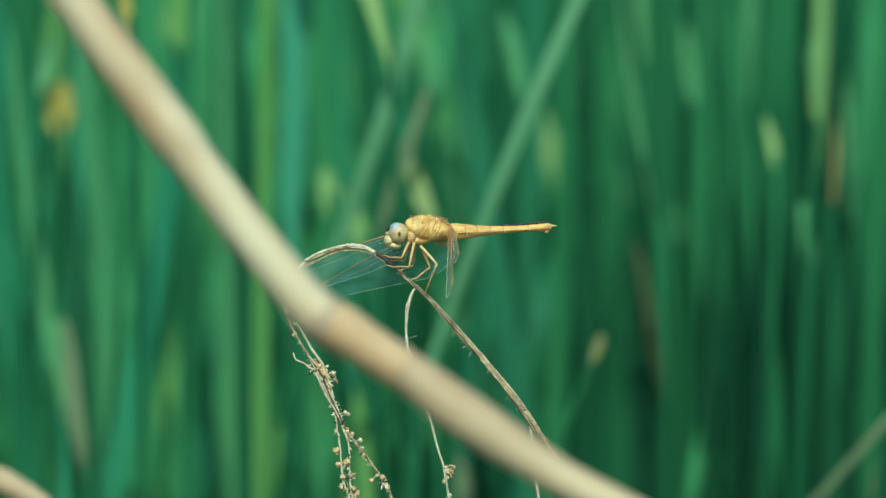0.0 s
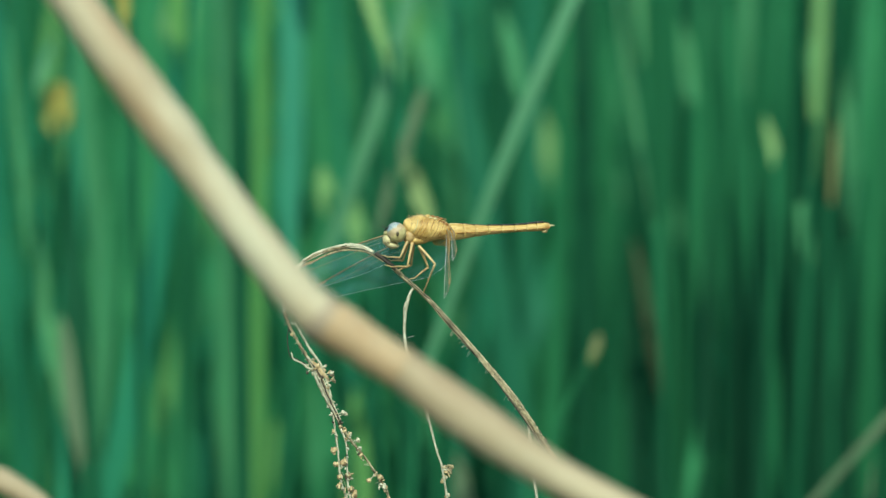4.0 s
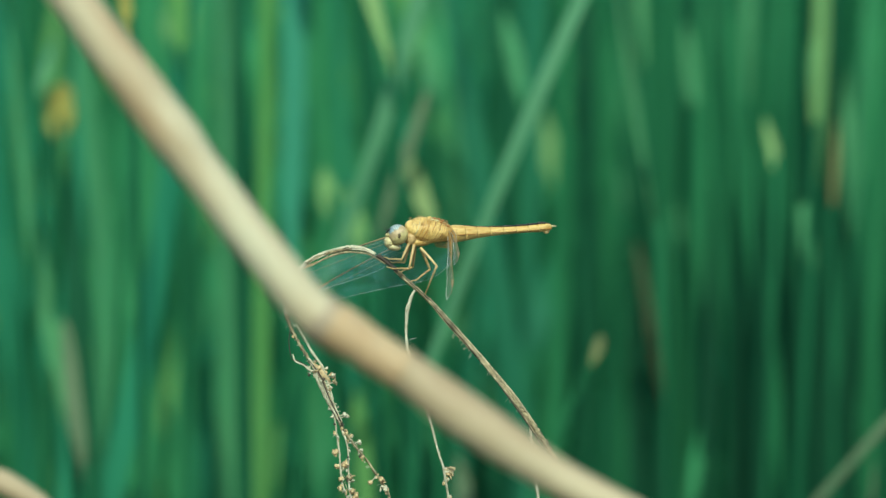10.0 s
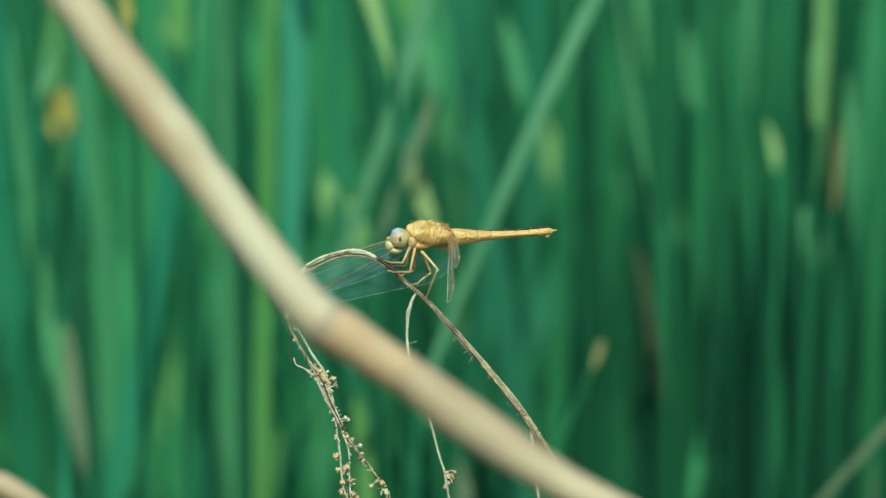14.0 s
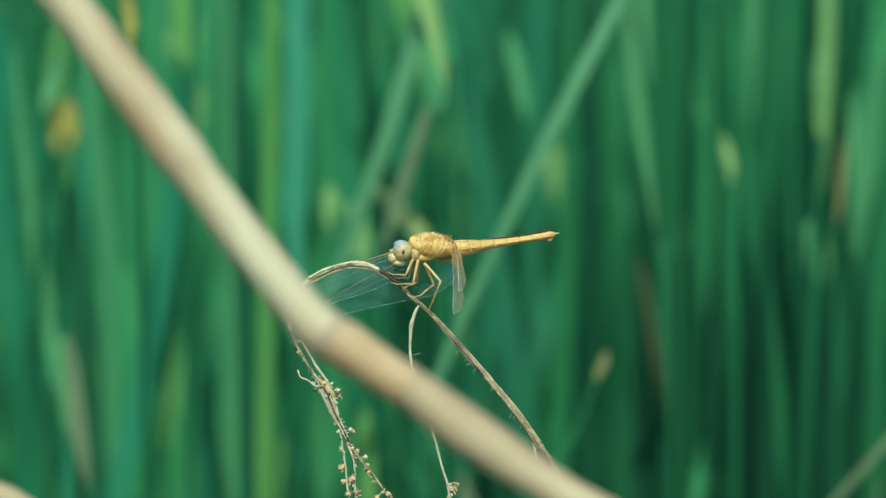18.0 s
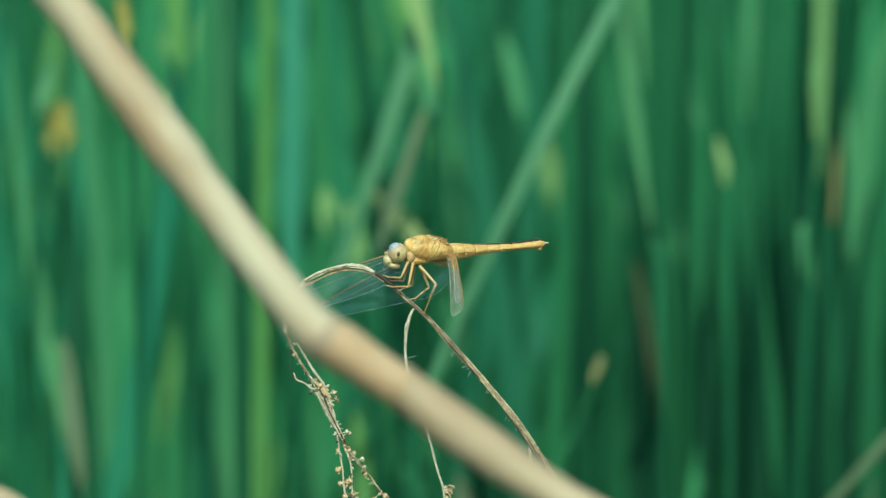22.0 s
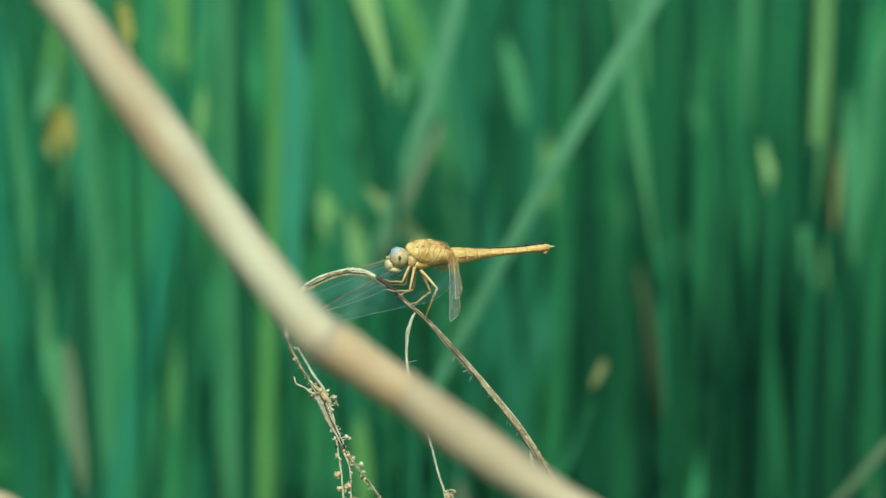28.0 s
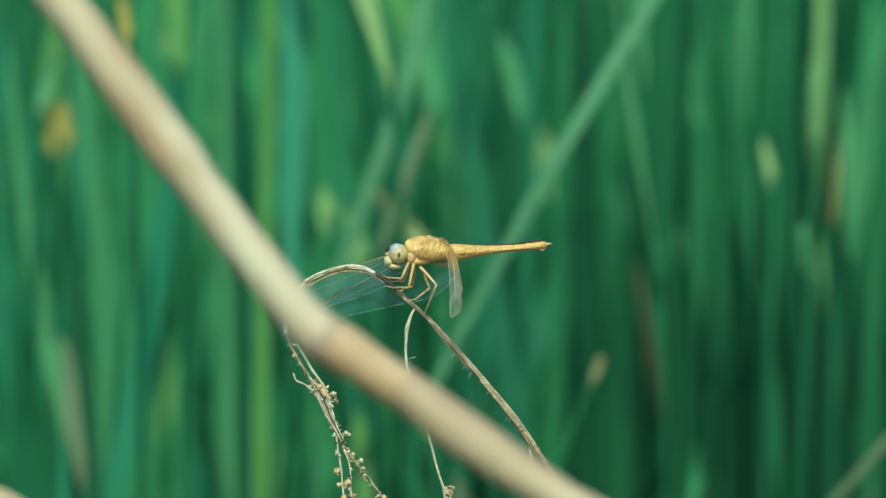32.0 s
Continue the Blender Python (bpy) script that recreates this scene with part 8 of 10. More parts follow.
    leaf(plant, "mid", 1.31, (42.4, 65.7), (45.0, 36.3), 8.9, tip=True, blunt=True, turn=-0.08, collar=0.95, sway=[(0, 0.00), (2, 0.00), (4, -0.01), (6, 0.07), (8, -0.12), (10, 0.09), (12, -0.01), (13, 0.00), (14, 0.01), (15, -0.08), (16, -0.36), (17, 0.36), (18, 0.50), (19, -0.52), (20, -0.27), (21, 0.30), (22, 0.04), (23, -0.02), (24, 0.00), (25, 0.13), (26, -0.07), (27, -0.48), (28, 0.31), (29, 0.56), (30, -0.41), (31, -0.27), (32, 0.19)])
    plant = rice_plant(0.209, 1.083)
    leaf(plant, "pale", 1.14, (100.0, 8.7), (99.4, -11.8), 7.7, tip=True, blunt=True, turn=0.23, collar=0.95, sway=[(0, 0.00), (2, -0.64), (4, -0.26), (6, -0.34), (8, -0.24), (10, -0.52), (12, -0.24), (13, -0.58), (14, -0.35), (15, -0.12), (16, -0.34), (17, -0.44), (18, -0.12), (19, 0.50), (20, -1.35), (21, -1.51), (22, 1.13), (23, 0.29), (24, -1.22), (25, -0.42), (26, -0.27), (27, -0.34), (28, -0.62), (29, -0.10), (30, 0.82), (31, -1.27), (32, -1.72)])
    leaf(plant, "mid", 1.17, (95.6, 35.1), (99.6, -58.8), 8.7, turn=-0.50, sway=[(0, 0.00), (2, 0.01), (4, -0.03), (6, 0.05), (8, -0.03), (10, 0.01), (12, 0.00), (13, 0.01), (14, 0.01), (15, -0.20), (16, 0.01), (17, 0.24), (18, -0.06), (19, -0.11), (20, 0.03), (21, 0.01), (22, 0.00), (23, -0.02), (24, 0.09), (25, 0.06), (26, -0.22), (27, -0.02), (28, 0.22), (29, -0.02), (30, -0.08), (31, 0.01), (32, 0.00)])
    leaf(plant, "mid", 1.19, (91.8, 38.8), (93.2, -58.8), 7.5, turn=-0.48, sway=[(0, 0.00), (2, -0.08), (4, -0.05), (6, -0.06), (8, -0.04), (10, -0.06), (12, -0.06), (13, -0.08), (14, -0.05), (15, -0.05), (16, -0.06), (17, -0.10), (18, 0.08), (19, 0.04), (20, -0.33), (21, -0.10), (22, 0.18), (23, -0.07), (24, -0.13), (25, -0.05), (26, -0.05), (27, -0.08), (28, -0.14), (29, 0.10), (30, 0.09), (31, -0.32), (32, -0.14)])
    # again the shade at the right is carried by deep leaf colour
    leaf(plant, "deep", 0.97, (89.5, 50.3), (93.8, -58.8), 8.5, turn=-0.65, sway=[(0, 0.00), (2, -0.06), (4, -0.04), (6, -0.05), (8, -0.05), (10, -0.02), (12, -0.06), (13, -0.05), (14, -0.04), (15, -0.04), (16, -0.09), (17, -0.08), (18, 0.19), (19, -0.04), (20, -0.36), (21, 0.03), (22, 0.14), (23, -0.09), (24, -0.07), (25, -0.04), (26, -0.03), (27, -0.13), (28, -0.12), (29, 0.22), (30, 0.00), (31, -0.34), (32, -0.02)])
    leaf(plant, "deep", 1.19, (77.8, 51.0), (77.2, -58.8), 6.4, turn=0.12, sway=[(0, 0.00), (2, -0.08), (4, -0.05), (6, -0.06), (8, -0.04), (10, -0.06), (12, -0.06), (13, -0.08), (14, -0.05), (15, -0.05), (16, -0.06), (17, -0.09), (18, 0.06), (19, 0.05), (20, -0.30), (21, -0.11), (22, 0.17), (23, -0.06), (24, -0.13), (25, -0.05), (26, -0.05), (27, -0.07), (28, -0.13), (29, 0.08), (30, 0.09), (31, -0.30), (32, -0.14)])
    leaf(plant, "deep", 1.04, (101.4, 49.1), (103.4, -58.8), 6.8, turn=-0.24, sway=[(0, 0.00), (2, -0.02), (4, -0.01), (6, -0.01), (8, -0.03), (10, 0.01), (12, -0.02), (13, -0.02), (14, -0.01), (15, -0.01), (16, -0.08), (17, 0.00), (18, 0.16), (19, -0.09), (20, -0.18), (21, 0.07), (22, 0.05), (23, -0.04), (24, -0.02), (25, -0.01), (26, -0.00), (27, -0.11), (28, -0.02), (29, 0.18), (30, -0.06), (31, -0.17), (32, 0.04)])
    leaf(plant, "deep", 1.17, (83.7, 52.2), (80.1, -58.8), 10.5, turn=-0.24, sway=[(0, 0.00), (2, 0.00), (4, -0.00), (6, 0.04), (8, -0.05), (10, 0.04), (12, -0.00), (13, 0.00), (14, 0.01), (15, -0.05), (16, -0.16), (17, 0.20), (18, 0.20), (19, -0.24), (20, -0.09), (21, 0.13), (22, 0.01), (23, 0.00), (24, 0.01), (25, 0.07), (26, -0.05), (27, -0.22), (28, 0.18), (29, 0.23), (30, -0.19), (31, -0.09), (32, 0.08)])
    leaf(plant, "mid", 1.09, (93.8, 45.4), (92.9, 10.9), 5.2, tip=True, blunt=True, turn=-0.59, collar=0.95, sway=[(0, 0.00), (2, -0.25), (4, -0.16), (6, -0.18), (8, -0.14), (10, -0.17), (12, -0.20), (13, -0.23), (14, -0.16), (15, -0.17), (16, -0.21), (17, -0.32), (18, 0.27), (19, 0.11), (20, -1.04), (21, -0.29), (22, 0.56), (23, -0.23), (24, -0.38), (25, -0.16), (26, -0.16), (27, -0.25), (28, -0.44), (29, 0.33), (30, 0.26), (31, -1.01), (32, -0.40)])
    leaf(plant, "pale", 1.04, (86.9, 50.6), (86.5, 20.7), 8.3, tip=True, blunt=True, turn=0.42, collar=0.95, sway=[(0, 0.00), (2, -0.15), (4, -0.12), (6, -0.11), (8, -0.22), (10, 0.02), (12, -0.20), (13, -0.14), (14, -0.12), (15, -0.10), (16, -0.48), (17, -0.14), (18, 0.95), (19, -0.43), (20, -1.29), (21, 0.37), (22, 0.40), (23, -0.32), (24, -0.15), (25, -0.11), (26, -0.04), (27, -0.65), (28, -0.28), (29, 1.09), (30, -0.25), (31, -1.25), (32, 0.16)])
    leaf(plant, "mid", 0.99, (102.9, 34.7), (103.1, 6.6), 7.8, tip=True, blunt=True, turn=-0.53, collar=0.95, sway=[(0, 0.00), (2, 0.10), (4, -0.22), (6, 0.18), (8, -0.05), (10, 0.00), (12, 0.01), (13, 0.15), (14, -0.08), (15, -1.31), (16, 0.82), (17, 0.93), (18, -0.62), (19, -0.22), (20, 0.07), (21, 0.00), (22, -0.19), (23, -0.04), (24, 1.01), (25, -0.25), (26, -1.43), (27, 0.59), (28, 0.87), (29, -0.38), (30, -0.14), (31, 0.01), (32, 0.03)])
    leaf(plant, "green", 1.11, (97.6, 46.9), (99.4, 14.5), 7.1, tip=True, blunt=True, turn=-0.40, collar=0.95, sway=[(0, 0.00), (2, -0.37), (4, -0.14), (6, -0.20), (8, -0.13), (10, -0.31), (12, -0.12), (13, -0.34), (14, -0.21), (15, -0.04), (16, -0.20), (17, -0.24), (18, -0.09), (19, 0.29), (20, -0.73), (21, -0.93), (22, 0.64), (23, 0.24), (24, -0.73), (25, -0.27), (26, -0.14), (27, -0.20), (28, -0.34), (29, -0.09), (30, 0.48), (31, -0.68), (32, -1.05)])
    leaf(plant, "pale", 0.97, (99.1, 41.9), (95.6, 8.8), 4.9, tip=True, blunt=True, turn=-0.17, collar=0.95, sway=[(0, 0.00), (2, 0.10), (4, -0.11), (6, 0.07), (8, 0.01), (10, 0.01), (12, 0.05), (13, 0.14), (14, -0.12), (15, -0.75), (16, 0.85), (17, 0.36), (18, -0.38), (19, -0.02), (20, 0.01), (21, 0.01), (22, -0.29), (23, 0.19), (24, 0.87), (25, -0.57), (26, -0.84), (27, 0.66), (28, 0.35), (29, -0.21), (30, -0.00), (31, 0.02), (32, 0.03)])
    leaf(plant, "mid", 1.04, (88.2, 41.2), (93.6, 22.1), 7.0, tip=True, blunt=True, turn=0.58, collar=0.95, sway=[(0, 0.00), (2, 0.11), (4, 0.01), (6, 0.01), (8, 0.04), (10, 0.02), (12, 0.19), (13, 0.16), (14, -0.23), (15, -0.30), (16, 1.06), (17, 0.03), (18, -0.19), (19, 0.04), (20, 0.09), (21, -0.13), (22, -0.55), (23, 0.84), (24, 0.89), (25, -1.20), (26, -0.43), (27, 0.82), (28, 0.09), (29, -0.05), (30, 0.04), (31, 0.20), (32, -0.16)])
    plant = rice_plant(-0.131, 1.112)
    leaf(plant, "green", 0.99, (-45.2, 52.4), (-45.6, 26.1), 9.6, tip=True, blunt=True, turn=0.70, collar=0.95, sway=[(0, 0.00), (2, 0.03), (4, -0.12), (6, 0.20), (8, -0.11), (10, 0.03), (12, 0.01), (13, 0.06), (14, 0.03), (15, -0.79), (16, 0.03), (17, 0.97), (18, -0.21), (19, -0.48), (20, 0.14), (21, 0.05), (22, 0.01), (23, -0.07), (24, 0.35), (25, 0.27), (26, -0.87), (27, -0.12), (28, 0.91), (29, -0.08), (30, -0.35), (31, 0.06), (32, 0.01)])
    leaf(plant, "green", 1.17, (-26.7, -15.1), (-38.2, -39.0), 8.2, tip=True, blunt=True, turn=0.23, collar=0.95, sway=[(0, 0.00), (2, -0.51), (4, -0.30), (6, -0.34), (8, -0.25), (10, -0.36), (12, -0.36), (13, -0.47), (14, -0.30), (15, -0.30), (16, -0.36), (17, -0.57), (18, 0.32), (19, 0.31), (20, -1.80), (21, -0.74), (22, 1.07), (23, -0.33), (24, -0.80), (25, -0.29), (26, -0.32), (27, -0.41), (28, -0.79), (29, 0.43), (30, 0.59), (31, -1.75), (32, -0.94)])
    leaf(plant, "teal", 1.04, (-45.1, 48.4), (-48.0, -58.8), 8.7, turn=-0.54, sway=[(0, 0.00), (2, -0.01), (4, -0.01), (6, 0.00), (8, -0.04), (10, 0.02), (12, -0.02), (13, -0.01), (14, -0.01), (15, -0.01), (16, -0.11), (17, 0.05), (18, 0.18), (19, -0.14), (20, -0.16), (21, 0.10), (22, 0.03), (23, -0.03), (24, -0.01), (25, 0.01), (26, -0.00), (27, -0.15), (28, 0.03), (29, 0.21), (30, -0.10), (31, -0.15), (32, 0.06)])
    leaf(plant, "pale", 1.27, (-58.0, 32.7), (-58.5, -58.8), 7.6, turn=0.28, sway=[(0, 0.00), (2, -0.03), (4, 0.01), (6, -0.01), (8, -0.01), (10, -0.03), (12, 0.03), (13, -0.02), (14, -0.04), (15, 0.06), (16, 0.03), (17, -0.02), (18, -0.01), (19, 0.01), (20, 0.01), (21, -0.13), (22, -0.01), (23, 0.19), (24, -0.05), (25, -0.13), (26, 0.03), (27, 0.02), (28, -0.01), (29, -0.01), (30, 0.03), (31, 0.03), (32, -0.16)])
    leaf(plant, "green", 0.99, (-83.1, 37.9), (-75.8, -58.8), 6.1, turn=-0.22, sway=[(0, 0.00), (2, 0.01), (4, 0.00), (6, -0.00), (8, 0.01), (10, 0.00), (12, 0.02), (13, 0.02), (14, -0.03), (15, -0.02), (16, 0.12), (17, -0.00), (18, -0.02), (19, 0.00), (20, 0.01), (21, -0.02), (22, -0.07), (23, 0.11), (24, 0.10), (25, -0.15), (26, -0.04), (27, 0.09), (28, 0.01), (29, -0.00), (30, 0.00), (31, 0.03), (32, -0.03)])
    leaf(plant, "green", 1.27, (-73.6, 42.2), (-67.0, -58.8), 6.6, turn=0.60, sway=[(0, 0.00), (2, -0.04), (4, -0.03), (6, -0.03), (8, -0.03), (10, -0.02), (12, -0.04), (13, -0.04), (14, -0.03), (15, -0.03), (16, -0.06), (17, -0.05), (18, 0.11), (19, -0.02), (20, -0.23), (21, 0.01), (22, 0.09), (23, -0.06), (24, -0.05), (25, -0.03), (26, -0.02), (27, -0.08), (28, -0.08), (29, 0.13), (30, 0.01), (31, -0.22), (32, -0.02)])
    leaf(plant, "teal", 1.02, (-63.4, 39.4), (-51.6, -58.8), 7.1, turn=0.41, sway=[(0, 0.00), (2, 0.01), (4, -0.02), (6, 0.04), (8, -0.02), (10, 0.01), (12, 0.00), (13, 0.01), (14, 0.01), (15, -0.14), (16, 0.00), (17, 0.17), (18, -0.03), (19, -0.09), (20, 0.02), (21, 0.01), (22, 0.00), (23, -0.01), (24, 0.06), (25, 0.05), (26, -0.15), (27, -0.03), (28, 0.16), (29, -0.01), (30, -0.07), (31, 0.01), (32, 0.00)])
    leaf(plant, "green", 0.97, (-65.0, 50.2), (-67.9, -58.8), 8.9, turn=0.69, sway=[(0, 0.00), (2, 0.00), (4, -0.02), (6, 0.03), (8, -0.02), (10, 0.01), (12, 0.00), (13, 0.01), (14, 0.01), (15, -0.11), (16, -0.02), (17, 0.16), (18, -0.01), (19, -0.09), (20, 0.02), (21, 0.01), (22, 0.00), (23, -0.01), (24, 0.04), (25, 0.05), (26, -0.12), (27, -0.04), (28, 0.15), (29, 0.01), (30, -0.07), (31, 0.01), (32, 0.01)])
    leaf(plant, "green", 1.14, (-82.3, 58.6), (-75.8, -58.8), 9.3, turn=0.68, sway=[(0, 0.00), (2, -0.11), (4, -0.04), (6, -0.06), (8, -0.04), (10, -0.09), (12, -0.04), (13, -0.10), (14, -0.06), (15, -0.02), (16, -0.06), (17, -0.07), (18, -0.02), (19, 0.09), (20, -0.22), (21, -0.27), (22, 0.19), (23, 0.06), (24, -0.21), (25, -0.08), (26, -0.04), (27, -0.06), (28, -0.10), (29, -0.02), (30, 0.14), (31, -0.21), (32, -0.30)])
    leaf(plant, "pale", 1.24, (-56.1, 45.8), (-62.4, -58.8), 7.3, turn=0.09, sway=[(0, 0.00), (2, -0.08), (4, -0.01), (6, -0.04), (8, -0.02), (10, -0.07), (12, -0.00), (13, -0.07), (14, -0.05), (15, 0.03), (16, -0.03), (17, -0.04), (18, -0.03), (19, 0.06), (20, -0.09), (21, -0.24), (22, 0.11), (23, 0.15), (24, -0.17), (25, -0.10), (26, -0.00), (27, -0.03), (28, -0.04), (29, -0.04), (30, 0.10), (31, -0.07), (32, -0.27)])
    leaf(plant, "green", 1.19, (-67.3, 50.4), (-65.6, -58.8), 8.8, turn=0.34, sway=[(0, 0.00), (2, 0.01), (4, -0.04), (6, 0.04), (8, -0.02), (10, 0.00), (12, -0.00), (13, 0.02), (14, -0.00), (15, -0.22), (16, 0.07), (17, 0.21), (18, -0.09), (19, -0.08), (20, 0.03), (21, 0.00), (22, -0.01), (23, -0.02), (24, 0.13), (25, 0.02), (26, -0.24), (27, 0.04), (28, 0.20), (29, -0.05), (30, -0.05), (31, 0.01), (32, 0.00)])


near_rice()


def rice_rows():
    rng = random.Random(5)
    for y, step, count in ((1.02, 0.09, 14), (1.22, 0.09, 18), (1.45, 0.1, 20), (1.75, 0.1, 22)):
        half = 0.125 * (REACH + y) + 0.10
        x = -half
        # rows run further on the right, unseen, to shade that side
        while x < half + 0.25:
            plant = rice_plant(x + rng.uniform(-0.02, 0.02), y + rng.uniform(-0.06, 0.06))
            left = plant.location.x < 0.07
            # right of centre the shade is put into darker leaf tones
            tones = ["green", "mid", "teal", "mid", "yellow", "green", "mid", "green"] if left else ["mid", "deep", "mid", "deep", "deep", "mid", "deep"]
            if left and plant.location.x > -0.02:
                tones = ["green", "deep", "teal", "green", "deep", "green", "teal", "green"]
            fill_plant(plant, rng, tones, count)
            x += step
    # the row goes on outside the opening: unseen clumps added to shade the right
    for x, y in ((0.40, 0.14), (0.47, 0.22), (0.42, 0.32), (0.53, 0.36), (0.50, 0.08), (0.58, 0.24)):
        fill_plant(rice_plant(x, y), rng, ["green", "teal", "deep"], 15, 0.04, (0.62, 0.84))


rice_rows()


def rice_field():
    """The field behind and to both sides: hill after hill of rice in one sheet of growth."""
    rng = np.random.default_rng(11)
    hills = []
    for y in np.arange(1.0, 8.8, 0.2):
        for x in np.arange(-4.2, 4.21, 0.2):
            near = y < 1.92 and abs(x) < 0.125 * (REACH + y) + (0.42 if x > 0 else 0.16)
            if not near:
                hills.append((x + rng.normal(0, 0.03), y + rng.normal(0, 0.03)))
    hills = np.array(hills)
    seen = np.abs(hills[:, 0]) < 0.2 * (REACH + hills[:, 1]) + 0.15
    roots = np.concatenate([np.repeat(hills, 16, 0), np.repeat(hills[seen], 14, 0)])
    n, levels = len(roots), 6
    f = np.linspace(0, 1, levels)[None, :]
    top = rng.uniform(0.80, 1.12, (n, 1))
    lean, bend = rng.normal(0, 0.06, (n, 1)), rng.normal(0, 0.08, (n, 1))
    base = roots + rng.normal(0, 0.045, (n, 2))
    cx = base[:, :1] + lean * f + bend * f ** 3
    cy = base[:, 1:] + rng.normal(0, 0.05, (n, 1)) * f ** 2
    cz = top * f
    wide = rng.uniform(0.009, 0.015, (n, 1)) / 2 * np.clip((1 - f) * 2.4, 0.04, 1)
    turn = rng.uniform(-1.0, 1.0, (n, 1)) + 0.3 * np.sin(f * 5)
    sx, sy = np.cos(turn) * wide, np.sin(turn) * wide
    rows = np.stack([np.stack([cx - sx - sy * 0.25, cy - sy + sx * 0.25, cz], -1), np.stack([cx, cy, cz], -1), np.stack([cx + sx - sy * 0.25, cy + sy + sx * 0.25, cz], -1)], 2)
    start = np.arange(n)[:, None, None] * levels * 3 + np.arange(levels - 1)[None, :, None] * 3
    quads = np.concatenate([start + np.array([0, 1, 4, 3]), start + np.array([1, 2, 5, 4])], 1).reshape(-1, 4)
    # more deep tone to the right: the field's shade set by colour
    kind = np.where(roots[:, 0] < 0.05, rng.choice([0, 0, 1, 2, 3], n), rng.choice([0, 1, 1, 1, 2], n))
    data = bpy.data.meshes.new("rice_field")
    data.vertices.add(n * levels * 3)
    data.vertices.foreach_set("co", rows.reshape(-1))
    data.loops.add(len(quads) * 4)
    data.loops.foreach_set("vertex_index", quads.reshape(-1).astype(np.int32))
    data.polygons.add(len(quads))
    data.polygons.foreach_set("loop_start", np.arange(0, len(quads) * 4, 4, dtype=np.int32))
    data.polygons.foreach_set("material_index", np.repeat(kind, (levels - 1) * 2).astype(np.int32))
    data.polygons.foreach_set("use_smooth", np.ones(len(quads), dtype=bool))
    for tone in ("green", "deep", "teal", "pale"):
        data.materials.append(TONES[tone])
    data.update(calc_edges=True)
    data.validate()
    tagged(new("rice_field", data), "dense green rice standing in the field behind", "rice", kind="stuff")


rice_field()

# ---- the cane before the perch ----
CANE_FOOT = sight(36.8, -58.5, -0.2)


def bent_cane():
    """A dead reed before the perch: thick above a swollen ring, kinked at its joint, tan below it."""
    ob = tagged(new("bent_cane"), "bleached dry reed cane leaning across, jointed, cream and tan", "cane")
    ob.location = CANE_FOOT
    y = -0.2

    def along(points, steps):
        return spline([(*(sight(u, v, y) - CANE_FOOT), r / 1000) for u, v, r in points], steps)

    upper = along([(-121.6, 102.0, 3.70), (-105.0, 80.2, 3.80), (-87.0, 58.9, 3.95), (-82.0, 52.2, 4.10), (-77.0, 45.4, 4.30), (-72.0, 38.7, 4.45), (-67.1, 32.0, 4.50), (-64.5, 28.6, 4.62), (-61.9, 25.3, 4.50), (-59.5, 22.0, 4.15), (-57.0, 18.6, 4.00), (-51.9, 12.0, 4.00), (-46.9, 5.3, 4.05), (-43.1, 0.6, 4.05), (-36.2, -8.0, 4.10), (-31.6, -13.4, 4.22), (-28.1, -16.3, 4.40)], 8)
    lower = along([(-28.0, -16.5, 4.31), (-26.5, -17.3, 4.31), (-23.1, -19.2, 4.26), (-18.5, -22.4, 3.96), (-11.8, -26.6, 3.81), (-5.2, -31.3, 4.01), (1.4, -36.4, 4.36), (8.2, -41.1, 4.34), (14.9, -45.7, 4.14), (21.6, -50.0, 3.77), (28.4, -54.3, 3.56), (35.3, -58.0, 3.49), (41.9, -61.5, 3.48), (81.9, -84.5, 3.81), (175.3, -154.7, 4.41), (295.2, -301.4, 4.81), (375.2, -488.0, 5.21), (415.2, -741.3, 5.61)], 8)
    v, f = tube(upper, None, 18, 1.0, 0.05, 3)
    piece("upper_joint", mesh("upper_joint", v, f, CANE), ob, None, "cream reed joint, bleached by the sun")
    v, f = tube(lower, None, 18, 1.0, 0.05, 5)
    piece("lower_joint", mesh("lower_joint", v, f, CANE_LOW), ob, None, "tan reed joint below the knot")
    v, f = tube(along([(-29.9, -15.1, 4.25), (-28.7, -16.0, 4.55), (-27.5, -16.8, 4.55), (-26.1, -17.6, 4.3)], 4), None, 18, 1.0, 0.10, 7)
    piece("knot", mesh("knot", v, f, CANE_NODE), ob, None, "grey-brown ring at the joint")
    v, f = tube(along([(-26.3, -17.5, 4.50), (-23.0, -19.4, 4.40), (-18.6, -22.4, 4.10), (-13.7, -25.6, 3.93), (-9.3, -28.5, 3.93)], 6), None, 18, 1.0, 0.08, 9)
    piece("sheath", mesh("sheath", v, f, CANE_TAN), ob, None, "tan papery sheath below the knot")
    return ob


# the cane leans back a little with the wind: seconds and degrees
CANE_SWAY = [(0, -0.06), (10, 0), (13, 0), (14.5, 0.10), (16.5, 0.08), (17.5, -0.08), (19, 0.38), (21, 0.33), (23, 0.23), (25, 0.20), (27.5, 0.32), (29, 0.28), (31, 0.22), (32, 0.20)]


def strand(parent, name, points, mat, sides=6, rough=0.25, seed=0, flat=1.0, steps=6, label=""):
    v, f = tube(spline(points, steps), None, sides, flat, rough, seed)
    return piece(name, mesh(name, v, f, mat), parent, None, label)


